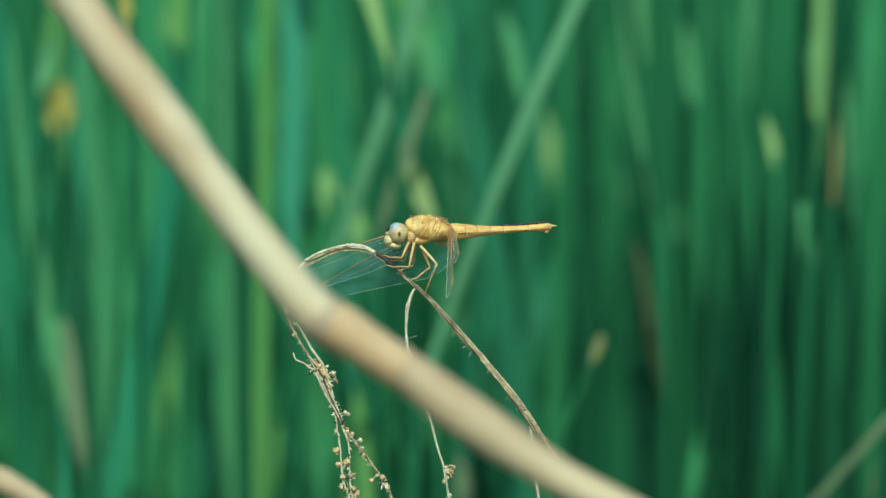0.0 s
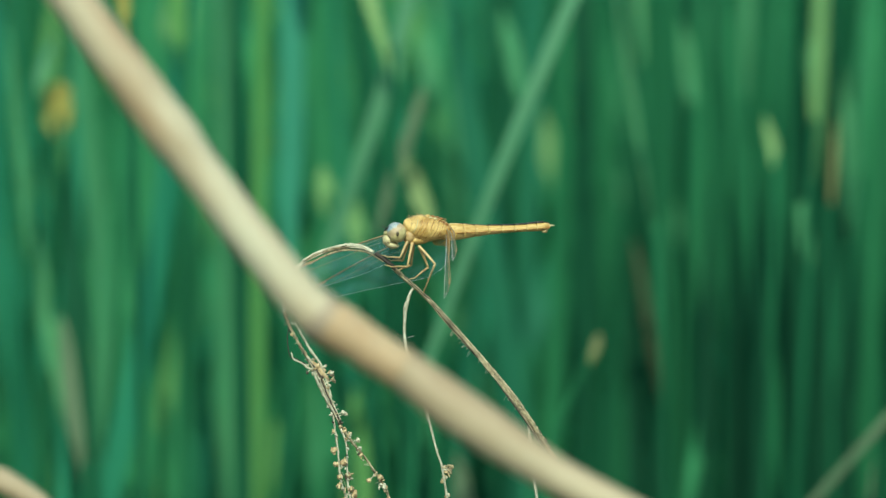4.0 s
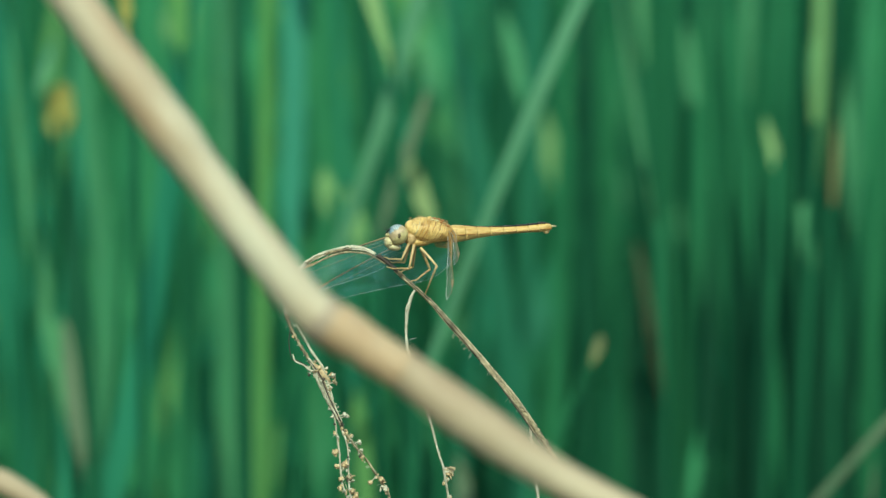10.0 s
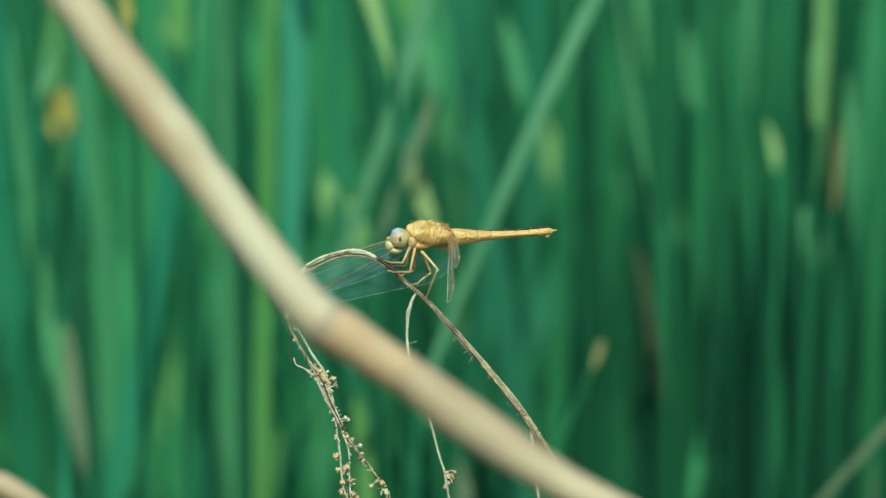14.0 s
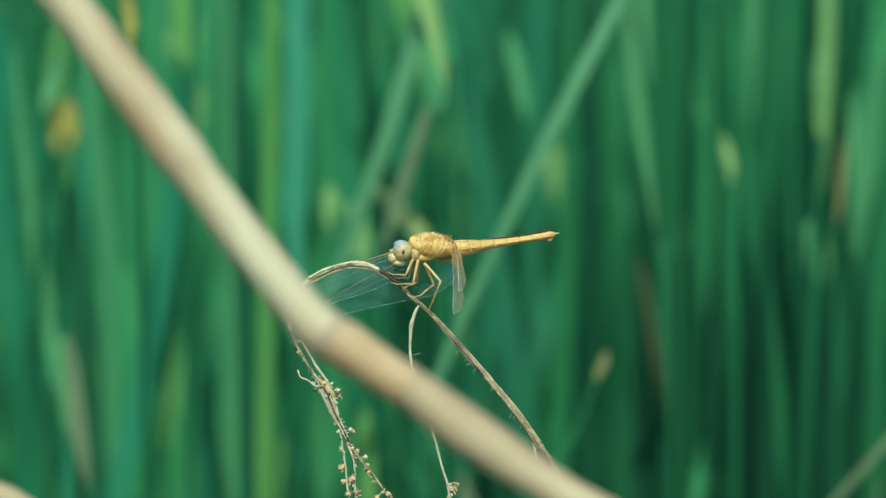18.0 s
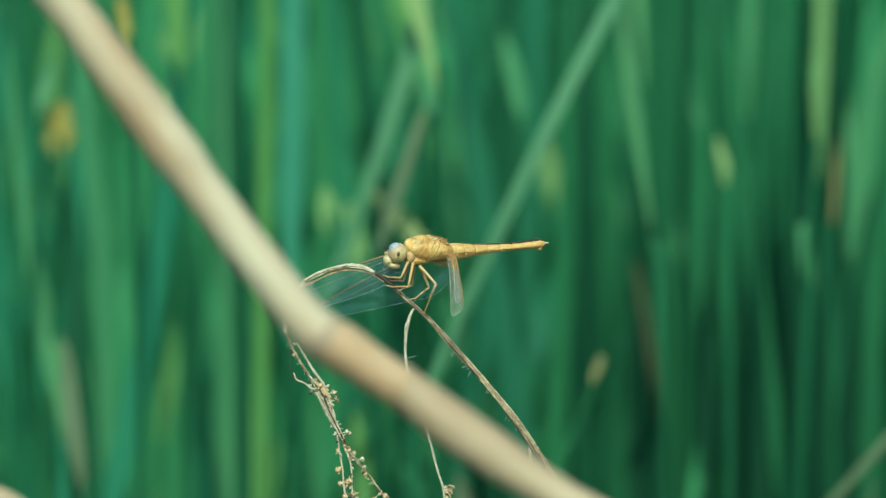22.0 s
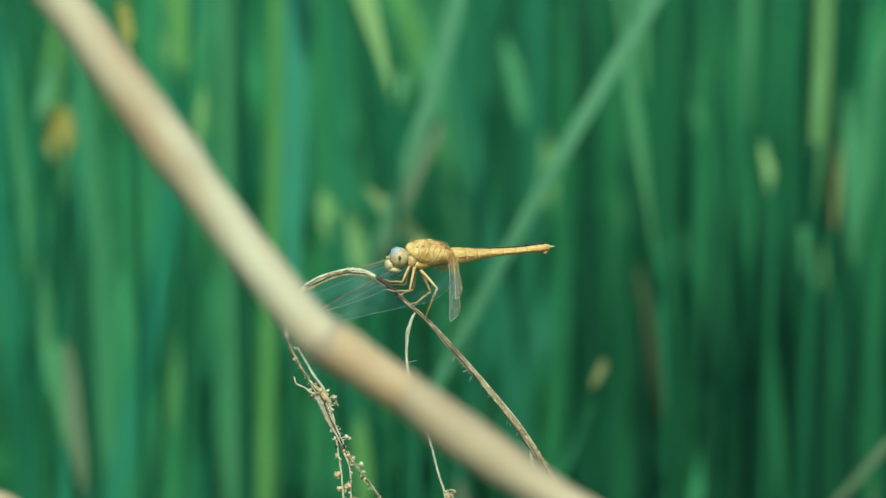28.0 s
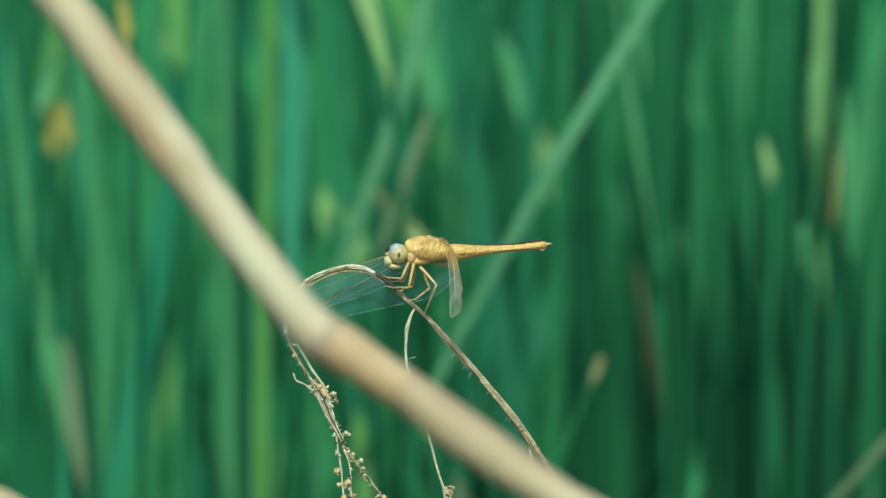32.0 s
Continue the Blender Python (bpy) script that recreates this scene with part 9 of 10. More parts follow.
def straw_end():
    """A dry stalk that leans in low before the perch."""
    ob = tagged(new("dry_stalk"), "short dry tan rice stalk, broken, low in front", "stalk")
    strand(ob, "stalk", [(*sight(-291.19, -741.19, -0.16), 0.0030), (*sight(-224.53, -274.53, -0.16), 0.0030), (*sight(-160.53, -61.20, -0.16), 0.0029), (*sight(-124.53, -50.80, -0.16), 0.0027), (*sight(-107.20, -53.73, -0.16), 0.0026), (*sight(-99.20, -57.47, -0.16), 0.0023), (*sight(-93.33, -61.73, -0.16), 0.0020), (*sight(-88.53, -67.87, -0.16), 0.0015)], CANE_LOW, 12, 0.1, 4)


straw_end()


def weed_stem():
    """The dead weed on which the insect sits: it arches over and hangs down in strings of husks."""
    ob = tagged(new("dead_weed_stem"), "dead weathered weed stem, arched over, strung with dry husks", "weed stem")
    strand(ob, "main_stem", [(*sight(95.47, -634.52), 0.0011), (*sight(84.80, -367.86), 0.0010), (*sight(60.80, -141.20), 0.0009), (*sight(36.80, -74.53), 0.0007), (*sight(27.60, -51.73), 0.00060), (*sight(22.00, -42.27), 0.00062), (*sight(18.93, -38.00), 0.00064), (*sight(15.60, -33.60), 0.00060), (*sight(9.07, -25.60), 0.00053), (*sight(2.13, -17.87), 0.00046), (*sight(-3.73, -11.33), 0.00042), (*sight(-8.80, -6.80), 0.00048), (*sight(-10.90, -4.75), 0.00048)], STRAW, 12, 0.9, 1, 1.0, 30, "grey-brown furrowed stem")
    strand(ob, "bark_ridge", [(*sight(u, v, -0.0003), r) for (u, v), r in (((21.87, -41.20), 0.0002), ((19.33, -37.60), 0.00034), ((16.13, -33.20), 0.00030), ((9.60, -25.47), 0.00028), ((2.67, -17.60), 0.00022), ((-3.20, -11.07), 0.0001))], STRAW_RIDGE, 7, 0.9, 22, 1.0, 26, "worn pale ridge")
    strand(ob, "bark_ridge", [(*sight(u, v, -0.0004), r) for (u, v), r in (((20.53, -40.80), 0.0001), ((18.00, -37.20), 0.00024), ((14.93, -33.33), 0.0002), ((10.40, -27.87), 0.00014), ((8.27, -25.20), 0.0001))], STRAW_RIDGE, 6, 0.9, 23, 1.0, 26)
    strand(ob, "bent_joint", [(*sight(-10.60, -5.00), 0.00052), (*sight(-11.60, -4.00), 0.00050), (*sight(-13.00, -2.85), 0.00052), (*sight(-14.40, -1.80), 0.00050), (*sight(-15.60, -1.05), 0.00048)], STRAW_DARK, 8, 0.4, 2, 1.0, 6, "blackened bend of the stem")
    strand(ob, "arched_top", [(*sight(-16.00, -0.93), 0.0005), (*sight(-18.53, 0.27), 0.00058), (*sight(-21.87, 0.67), 0.0006), (*sight(-25.60, 0.00), 0.00058), (*sight(-29.20, -1.20), 0.00058), (*sight(-32.27, -2.93), 0.0005), (*sight(-34.67, -5.87), 0.0005), (*sight(-36.53, -10.53), 0.0005), (*sight(-37.07, -15.20), 0.0005)], STRAW_PALE, 10, 0.5, 3, 0.5, 10, "bleached flattened arch of the stem")
    strand(ob, "arch_fibre", [(*sight(-30.93, -3.60), 0.00015), (*sight(-27.87, -1.87), 0.00025), (*sight(-23.20, -0.40), 0.0003), (*sight(-17.87, -0.80), 0.0002), (*sight(-13.60, -3.07), 0.0002)], STRAW, 5, 0.3, 4)
    strand(ob, "hanging_stem", [(*sight(-37.07, -14.93), 0.00042), (*sight(-35.20, -19.87), 0.00034), (*sight(-31.87, -25.47), 0.00038), (*sight(-28.80, -30.53), 0.00045), (*sight(-26.27, -36.13), 0.0004), (*sight(-24.27, -41.47), 0.00032), (*sight(-21.60, -45.47), 0.0003), (*sight(-18.40, -49.47), 0.00025), (*sight(-15.47, -53.87), 0.00026), (*sight(-13.33, -57.47), 0.0003), (*sight(-12.53, -61.20), 0.0003)], STRAW, 8, 1.1, 5, 1.0, 12)
    strand(ob, "pale_strand", [(*sight(-34.67, -17.47), 0.0002), (*sight(-32.80, -20.80), 0.00028), (*sight(-30.93, -24.13), 0.00032), (*sight(-28.53, -27.60), 0.0003), (*sight(-27.47, -30.80), 0.0002), (*sight(-26.13, -35.20), 0.0002)], STRAW_PALE, 7, 0.5, 6)
    strand(ob, "pale_strand", [(*sight(-30.40, -29.20), 0.0003), (*sight(-28.53, -33.20), 0.00045), (*sight(-26.80, -36.67), 0.0004), (*sight(-25.33, -39.20), 0.0003)], STRAW_PALE, 7, 0.6, 26)
    strand(ob, "leaf_scrap", [(*sight(-30.80, -26.53), 0.0003), (*sight(-29.60, -28.13), 0.0008), (*sight(-28.27, -29.47), 0.0007), (*sight(-26.93, -30.80), 0.0003)], HUSK, 8, 0.4, 27, 0.5)
    strand(ob, "loose_fibre", [(*sight(-35.90, -17.87), 0.00014), (*sight(-36.50, -21.20), 0.00012), (*sight(-35.90, -25.40), 0.00012), (*sight(-34.60, -25.90), 0.00012), (*sight(-31.60, -27.60), 0.00014)], STRAW_DARK, 5, 0.3, 7)
    strand(ob, "loose_fibre", [(*sight(-35.60, -24.40), 0.00012), (*sight(-35.00, -26.10), 0.0002), (*sight(-33.20, -26.90), 0.00022), (*sight(-31.60, -28.20), 0.0003), (*sight(-29.60, -28.60), 0.0002)], STRAW_PALE, 6, 0.7, 33)
    strand(ob, "seed_string", [(*sight(-27.73, -33.20), 0.0004), (*sight(-26.13, -37.47), 0.0003), (*sight(-25.47, -42.80), 0.00022), (*sight(-24.80, -47.87), 0.00022), (*sight(-24.27, -54.53), 0.00025), (*sight(-22.93, -58.80), 0.00025), (*sight(-21.60, -65.20), 0.0002)], STRAW_PALE, 6, 0.5, 8)
    strand(ob, "seed_string", [(*sight(-24.00, -42.53), 0.0003), (*sight(-22.80, -46.53), 0.0002), (*sight(-22.67, -51.87), 0.0002), (*sight(-22.40, -56.93), 0.00025), (*sight(-20.80, -63.87), 0.0002)], STRAW_PALE, 6, 0.5, 9)
    strand(ob, "side_branch", [(*sight(-6.00, -8.80), 0.0003), (*sight(-7.07, -10.00), 0.00032), (*sight(-8.00, -12.53), 0.00042), (*sight(-8.67, -17.20), 0.00035), (*sight(-8.40, -22.80), 0.0003), (*sight(-6.80, -28.53), 0.0003), (*sight(-4.53, -35.20), 0.00025), (*sight(-2.80, -40.93), 0.0003), (*sight(-1.20, -47.20), 0.00025), (*sight(0.13, -51.33), 0.0003), (*sight(0.80, -55.20), 0.0003), (*sight(1.87, -61.87), 0.0003)], STRAW_PALE, 7, 0.5, 10, 1.0, 8, "bleached thin side branch")
    strand(ob, "leaf_scrap", [(*sight(-7.60, -11.60), 0.0002), (*sight(-8.27, -13.20), 0.0005), (*sight(-8.53, -14.80), 0.00045), (*sight(-8.67, -16.67), 0.0002)], STRAW_PALE, 8, 0.3, 31, 0.5)
    strand(ob, "side_strand", [(*sight(20.53, -41.47), 0.0003), (*sight(20.93, -45.20), 0.0003), (*sight(21.47, -51.87), 0.0003), (*sight(22.53, -58.53), 0.00035), (*sight(23.73, -69.20), 0.0003)], STRAW_PALE, 6, 0.4, 11)
    rng = random.Random(3)
    # loose fibres and ridges of bark along the stem and the hanging part
    runs = (((26.80, -52.13), (21.33, -42.80), (15.33, -34.00), (9.20, -26.00), (2.13, -18.00), (-3.73, -11.33), (-8.80, -6.80)), ((-37.07, -15.20), (-35.20, -19.87), (-31.87, -25.47), (-28.80, -30.53), (-26.27, -36.13), (-24.27, -41.47)), ((-16.53, -0.67), (-18.53, 0.27), (-21.87, 0.67), (-25.60, 0.00), (-29.20, -1.20), (-32.27, -2.93)))
    for k in range(52):
        run = runs[0 if k < 12 else 1 if k < 42 else 2]
        wide = 0.42 if k < 12 else 0.5 if k < 42 else 0.45
        if 12 <= k < 42 and k % 4:
            continue
        a = rng.uniform(-wide, wide)
        path = [(*sight(u + a + rng.gauss(0, 0.42 if 12 <= k < 42 else 0.12), v - a * 0.5 + rng.gauss(0, 0.12), rng.uniform(-0.0006, -0.0002)), rng.uniform(0.00007, 0.00019)) for u, v in run]
        first = rng.randrange(2 if 12 <= k < 42 else 0, len(path) - 3 if k < 12 else len(path) - 2)
        strand(ob, "fibre", path[first:first + rng.randrange(3, 7)], rng.choice([STRAW_RIDGE, STRAW, STRAW, STRAW_DARK] if k < 12 else [STRAW_PALE, STRAW_PALE, STRAW_PALE, STRAW, STRAW_DARK] if k < 42 else [STRAW_PALE, STRAW_PALE, STRAW]), 5, 0.8, k + 40, 1.0, 8)
    # place, radius in millimetres and stuff of each husk
    husks = [(-31.9, -29.3, 0.35, STRAW_DARK), (-25.7, -47.7, 0.80, HUSK), (-25.3, -50.9, 0.73, HUSK), (-23.4, -50.5, 0.93, HUSK), (-24.3, -53.9, 0.67, HUSK), (-22.5, -53.6, 0.80, STRAW), (-24.7, -56.1, 0.55, HUSK), (-21.9, -56.9, 0.93, HUSK), (-20.9, -58.1, 0.80, HUSK), (-23.3, -43.2, 0.87, HUSK), (-24.1, -42.1, 0.49, HUSK), (-21.9, -43.7, 0.49, HUSK), (-25.8, -43.2, 0.49, HUSK), (-20.1, -45.2, 0.55, STRAW_PALE), (-19.3, -48.8, 0.49, HUSK), (-19.5, -47.1, 0.30, STRAW_PALE), (-17.5, -54.8, 0.55, HUSK), (-14.9, -54.1, 0.80, HUSK), (-15.9, -53.1, 0.43, HUSK), (-13.9, -56.5, 0.80, STRAW_PALE), (-26.7, -36.8, 0.43, HUSK), (-23.5, -38.8, 0.55, STRAW_PALE), (-26.2, -29.7, 0.55, HUSK), (-27.0, -31.1, 0.49, STRAW), (-27.9, -28.8, 0.43, HUSK), (-30.2, -28.3, 0.87, HUSK), (-29.1, -29.1, 0.67, HUSK), (-31.8, -27.6, 0.37, STRAW_PALE), (-26.9, -32.8, 0.37, HUSK), (-30.2, -26.1, 0.37, STRAW), (0.8, -51.7, 0.73, STRAW), (2.1, -52.5, 0.49, STRAW), (0.3, -54.8, 0.55, HUSK), (1.7, -58.1, 0.49, STRAW_PALE), (-23.3, -59.5, 0.80, HUSK), (-19.5, -60.1, 0.67, STRAW), (-12.9, -59.5, 0.67, HUSK), (-26.3, -29.3, 0.62, STRAW_PALE), (-25.7, -31.1, 0.55, STRAW), (-26.8, -32.3, 0.50, STRAW_PALE), (-29.5, -27.7, 0.62, HUSK), (-28.5, -30.4, 0.55, STRAW_DARK), (-31.5, -26.3, 0.42, STRAW), (-26.9, -37.3, 0.45, STRAW_PALE), (-22.9, -39.1, 0.62, STRAW_PALE), (-30.4, -29.3, 0.45, STRAW_PALE), (-27.6, -27.7, 0.42, STRAW_PALE), (1.7, -52.4, 0.95, STRAW), (0.7, -51.7, 0.60, STRAW_PALE)]
    lines = [spline([sight(*p) for p in run], 10) for run in (
        ((-37.07, -14.93), (-35.20, -19.87), (-31.87, -25.47), (-28.80, -30.53), (-26.27, -36.13), (-24.27, -41.47), (-21.60, -45.47), (-18.40, -49.47), (-15.47, -53.87), (-13.33, -57.47), (-12.53, -61.20)),
        ((-27.73, -33.20), (-26.13, -37.47), (-25.47, -42.80), (-24.80, -47.87), (-24.27, -54.53), (-22.93, -58.80), (-21.60, -65.20)),
        ((-24.00, -42.53), (-22.80, -46.53), (-22.67, -51.87), (-22.40, -56.93), (-20.80, -63.87)),
        ((-2.80, -40.93), (-1.20, -47.20), (0.13, -51.33), (0.80, -55.20), (1.87, -61.87)))]
    ways = [Vector(p) for line in lines for p in line]
    for u, v, big, stuff in husks:
        c = sight(u, v, rng.uniform(-0.0006, 0.0006))
        near = min(ways, key=lambda p: (p - c).length)
        if (near - c).length > 0.0003:
            way = spline([(*near, 0.00016), (*((near + c) / 2 + Vector((0, 0, 0.0002))), 0.00012), (*c, 0.00014)], 3)
            v2, f = tube(way, None, 5, 1.0, 0.6, int(u * 7))
            piece("stalk", mesh("stalk", v2, f, STRAW_PALE), ob)
        # a crumpled seed case with torn flakes of chaff on it
        for k in range(4):
            turn = Euler((rng.uniform(0, 6), rng.uniform(0, 6), rng.uniform(0, 6))).to_matrix()
            seed = Vector((rng.uniform(0, 50), u, v))
            if k == 0:
                radii, off, curl = (0.00100 * big, 0.00085 * big, 0.00080 * big), Vector(), 0
            else:
                size = rng.uniform(0.55, 0.85) * big / 1000
                radii, curl = (size, size * 0.6, size * 0.25), 260
                off = Vector((rng.gauss(0, 0.5), rng.gauss(-0.2, 0.4), rng.gauss(0, 0.5))) * big / 1000
            lump = egg(radii, (0, 0, 0), 10, 12,
                       lambda p: p * (1 + 0.55 * noise.noise(p * 1500 + seed) + 0.50 * noise.noise(p * 3800 + seed)) + Vector((0, 0, p.x * p.x * curl)))
            piece("husk", mesh("husk", [turn @ p for p in lump[0]], lump[1], stuff if k < 2 else rng.choice([HUSK, HUSK, STRAW_PALE, STRAW])), ob, Matrix.Translation(c + off))
    for k in range(80):
        # curled shreds of skin on the hanging strings
        line = lines[rng.choice((0, 0, 0, 0, 1, 2)) if k > 4 else 3]
        p = Vector(line[rng.randrange(6, len(line) - 2)]) + Vector((rng.gauss(0, 0.0003), rng.uniform(-0.0006, 0.0002), rng.gauss(0, 0.0003)))
        d = Vector((rng.gauss(0.2, 0.7), rng.gauss(-0.2, 0.4), rng.gauss(-0.6, 0.7))).normalized() * rng.uniform(0.0004, 0.0010)
        side = Vector((-d.z, 0, d.x)) * rng.uniform(-0.7, 0.7)
        r = rng.uniform(0.00012, 0.00028)
        v, f = tube(spline([(*p, r), (*(p + d * 0.5 + side), r * 1.2), (*(p + d), r * 0.4)], 4), None, 5, 0.6, 0.7, k)
        piece("shred", mesh("shred", v, f, rng.choice([STRAW_PALE, STRAW_PALE, STRAW, HUSK, STRAW_DARK])), ob)
    for k in range(100):
        # hair-fine bristles on the stem and its strings
        a, b = rng.choice([((9.20, -26.27), (0.80, -17.20)), ((21.33, -43.07), (9.20, -26.27)), ((-37.07, -15.20), (-26.27, -36.13)), ((-26.27, -36.13), (-18.40, -49.47)), ((-31.87, -25.47), (-25.87, -36.13)), ((-31.87, -25.47), (-25.87, -36.13)), ((-25.87, -36.13), (-24.53, -47.87)), ((-24.53, -47.87), (-22.93, -58.53)), ((-18.40, -49.47), (-13.33, -57.47)), ((0.13, -51.33), (1.87, -59.87))])
        s = rng.random()
        p = sight(a[0] + (b[0] - a[0]) * s, a[1] + (b[1] - a[1]) * s, 0)
        d = Vector((rng.gauss(-0.5, 0.8), rng.gauss(0, 0.5), rng.gauss(-0.7, 0.6))).normalized() * rng.uniform(0.0005, 0.0016)
        v, f = tube([p, p + d * 0.6 + Vector((0, 0, 0.0002)), p + d], 0.00006, 4)
        piece("bristle", mesh("bristle", v, f, STRAW_PALE), ob)
    # what hangs from the arch swings a little as one spray
    spray = piece("hanging_spray", None, ob, Matrix.Translation(SPRAY_TOP), "bleached hanging strings of the stem with husks")
    edge = sight(-10.40, -15.33)
    for part in [c for c in ob.children if c.data]:
        n = len(part.data.vertices)
        middle = part.matrix_basis @ (sum((v.co for v in part.data.vertices), Vector()) / n)
        if middle.x < edge.x and middle.z < edge.z:
            part.parent = spray
            part.matrix_basis = Matrix.Translation(-SPRAY_TOP) @ part.matrix_basis
    return spray


SPRAY_TOP = sight(-33.87, -3.87)
# seconds and degrees to the right
SPRAY_SWING = [(0, 0.75), (2, 0.45), (3, 0.6), (6, 0.45), (10, 0.45), (13, 0.45), (16.5, 0.45), (17, 0.65), (17.5, 0.85), (18, 1.2), (18.5, 1.25), (19, 1.65), (20, 1.6), (21, 1.7), (22, 1.7), (23, 1.4), (24, 1.0), (25, 1.4), (25.5, 1.2), (27.5, 0.9), (28, 1.0), (29, 1.05), (30, 1.1), (32, 1.2)]
SPRAY = weed_stem()
CANE_THING = bent_cane()


def silk():
    ob = tagged(new("spider_thread"), "broken wisps of spider silk on the stem", "spider silk", kind="stuff")
    bodies = []
    for pts in (((-8.40, -21.20), (-7.33, -20.80), (-6.27, -20.53)), ((6.00, -25.47), (6.40, -25.07), (6.80, -24.53)), ((4.67, -21.73), (5.07, -22.27), (5.33, -22.40))):
        line = spline([(*sight(u, v, 0.001), 0.000035) for u, v in pts], 5)
        bodies.append(tube(line, None, 4, 1.0, 0.5, 3))
    v, f = joined(*bodies)
    piece("wisp", mesh("wisp", v, f, THREAD), ob)


silk()


# ---- the dragonfly ----
def dragonfly():
    """Head along its own +x, left side along +y; sizes in millimetres."""
    mm = 0.001
    ob = tagged(new("dragonfly"), "golden yellow dragonfly with clear drooping wings, perched on the stem", "dragonfly")
    ob.matrix_basis = Matrix.Translation(sight(-3.60, 4.80, 0)) @ pose(0, 0, 0, 0, 0, 200)
    inv = ob.matrix_basis.inverted()

    def grown(body):
        return [Vector(p) * mm for p in body[0]], body[1]

    # thorax: deep-chested, humped in front of the wings
    def ridge(x):
        """How high the back stands along the thorax: a blunt front corner, sloping down behind the wings."""
        return float(np.interp(x, (-5.9, -5.0, -2.6, 1.0, 3.3, 5.6), (0.70, 0.72, 0.88, 1.02, 0.95, 0.95)))

    def keel(x):
        """How deep the breast hangs: deepest over the legs, rising to the abdomen."""
        return float(np.interp(x, (-5.9, -5.3, -0.8, 1.9, 4.0, 5.2), (0.80, 0.84, 0.80, 0.96, 1.05, 0.75)))

    def hump(p):
        q = p.copy()
        q.z *= ridge(q.x) if q.z > 0 else keel(q.x)
        q.x += 0.4 * q.z - 0.6
        q += q.normalized() * 0.12 * noise.noise(q * 1.1)
        return q

    v, f = grown(egg((5.9, 3.1, 3.3), (0.0, 0, -0.1), 30, 36, hump, 0.66))
    thorax = piece("thorax", mesh("thorax", v, f, AMBER), ob, None, "golden amber thorax with fine rusty seams")

    def flank(x, z, side, lift=1.005):
        """The point of the thorax's flank at x; z before the back's and the breast's shaping."""
        u = x - 0.4 * z + 0.6
        w = max(0.0, 1 - (u / 5.9) ** 2) ** 0.66
        w = max(0.02, w - (z / 3.3) ** 2)
        return Vector((x, side * 3.1 * math.sqrt(w) * lift, z * (ridge(u) if z > 0 else keel(u)) - 0.1)) * mm

    for side in (1, -1):
        # slanting seams and pale bands on the flank
        for x0, x1, mat, r in ((4.3, 2.7, CREAM, 0.13), (3.5, 1.6, RUST, 0.075), (2.9, 0.9, CREAM, 0.04), (2.3, 0.2, RUST, 0.075), (1.6, -0.5, CREAM, 0.04), (0.9, -1.2, RUST, 0.075), (0.1, -2.0, CREAM, 0.04), (-0.7, -2.8, RUST, 0.085), (-1.4, -3.3, CREAM, 0.04), (-2.1, -3.8, RUST, 0.075), (-2.8, -4.2, CREAM, 0.04)):
            line = [(*flank(x0 + (x1 - x0) * k / 10, -2.3 + 4.5 * k / 10, side, 0.985), r * mm) for k in range(11)]
            v, f = tube(line, None, 6, 1.0, 0.5, int(x0 * 10))
            piece("seam", mesh("seam", v, f, mat), thorax)
        for x, z in ((-0.5, 2.75), (-1.6, 2.6), (-2.6, 2.3), (-3.5, 1.9), (-4.2, 1.4)):
            v, f = egg((0.55, 0.35, 0.3), (0, 0, 0), 7, 9)
            c = flank(x, z, side, 1.0)
            piece("wing_hinge", mesh("wing_hinge", [c + p * mm for p in v], f, RUST if side * x < -2 else CREAM), thorax)
    rng = random.Random(8)
    hairs = []
    for k in range(1500):
        x, z = rng.uniform(-4.8, 4.4), rng.choice((rng.uniform(1.2, 3.3), rng.uniform(-2.6, 3.2)))
        p = flank(x, z, rng.choice((1, 1, 1, -1)), 0.99)
        d = (p.normalized() + Vector((rng.gauss(0.1, 0.3), rng.gauss(0, 0.3), rng.gauss(0, 0.3)))).normalized() * rng.uniform(0.2, 0.5) * mm
        hairs.append(tube([p, p + d], 0.022 * mm, 3))
    v, f = joined(*hairs)
    piece("fuzz", mesh("fuzz", v, f, AMBER_LEG), thorax, None, "fine pale hairs")
    for x in (-3.6, -2.6, -1.5, -0.4):
        v, f = grown(egg((0.6, 0.8, 0.35), (x, 0, 3.15 * ridge(x) - 0.015 * abs(x - 0.6) ** 2 - 0.05), 8, 10))
        piece("wing_base_plate", mesh("wing_base_plate", v, f, RUST if x < -1 else AMBER), thorax)
    # neck
    v, f = tube([(5.0 * mm, 0, -0.3 * mm), (6.4 * mm, 0, -0.9 * mm)], 0.95 * mm, 10)
    piece("neck", mesh("neck", v, f, AMBER_LEG), ob)

    v, f = grown(egg((1.5, 1.8, 1.7), (4.3, 0, -1.9), 12, 16))
    piece("foreneck", mesh("foreneck", v, f, AMBER_LEG), ob)
    v, f = grown(egg((3.0, 1.5, 1.1), (2.2, 0, -2.7), 12, 16))
    piece("chest", mesh("chest", v, f, AMBER), ob)
    # head
    head = piece("head", None, ob, pose(6.7 * mm, 0, -1.50 * mm, 0, -8, -14))
    for side, name in ((1, "eye"), (-1, "eye")):
        def globe(p):
            q = p.copy()
            q.y *= 1.0 if q.y * side > 0 else 0.82
            return q
        v, f = grown(egg((2.25, 1.95, 2.35), (0.80, side * 1.45, 0.40), 20, 24, globe))
        level = [sum(v[i].z + 0.95 * (v[i].x - 0.75 * mm) for i in q) / len(q) / mm for q in f]
        slots = [1 if h > 2.3 else 2 if h > 0.35 else 0 for h in level]
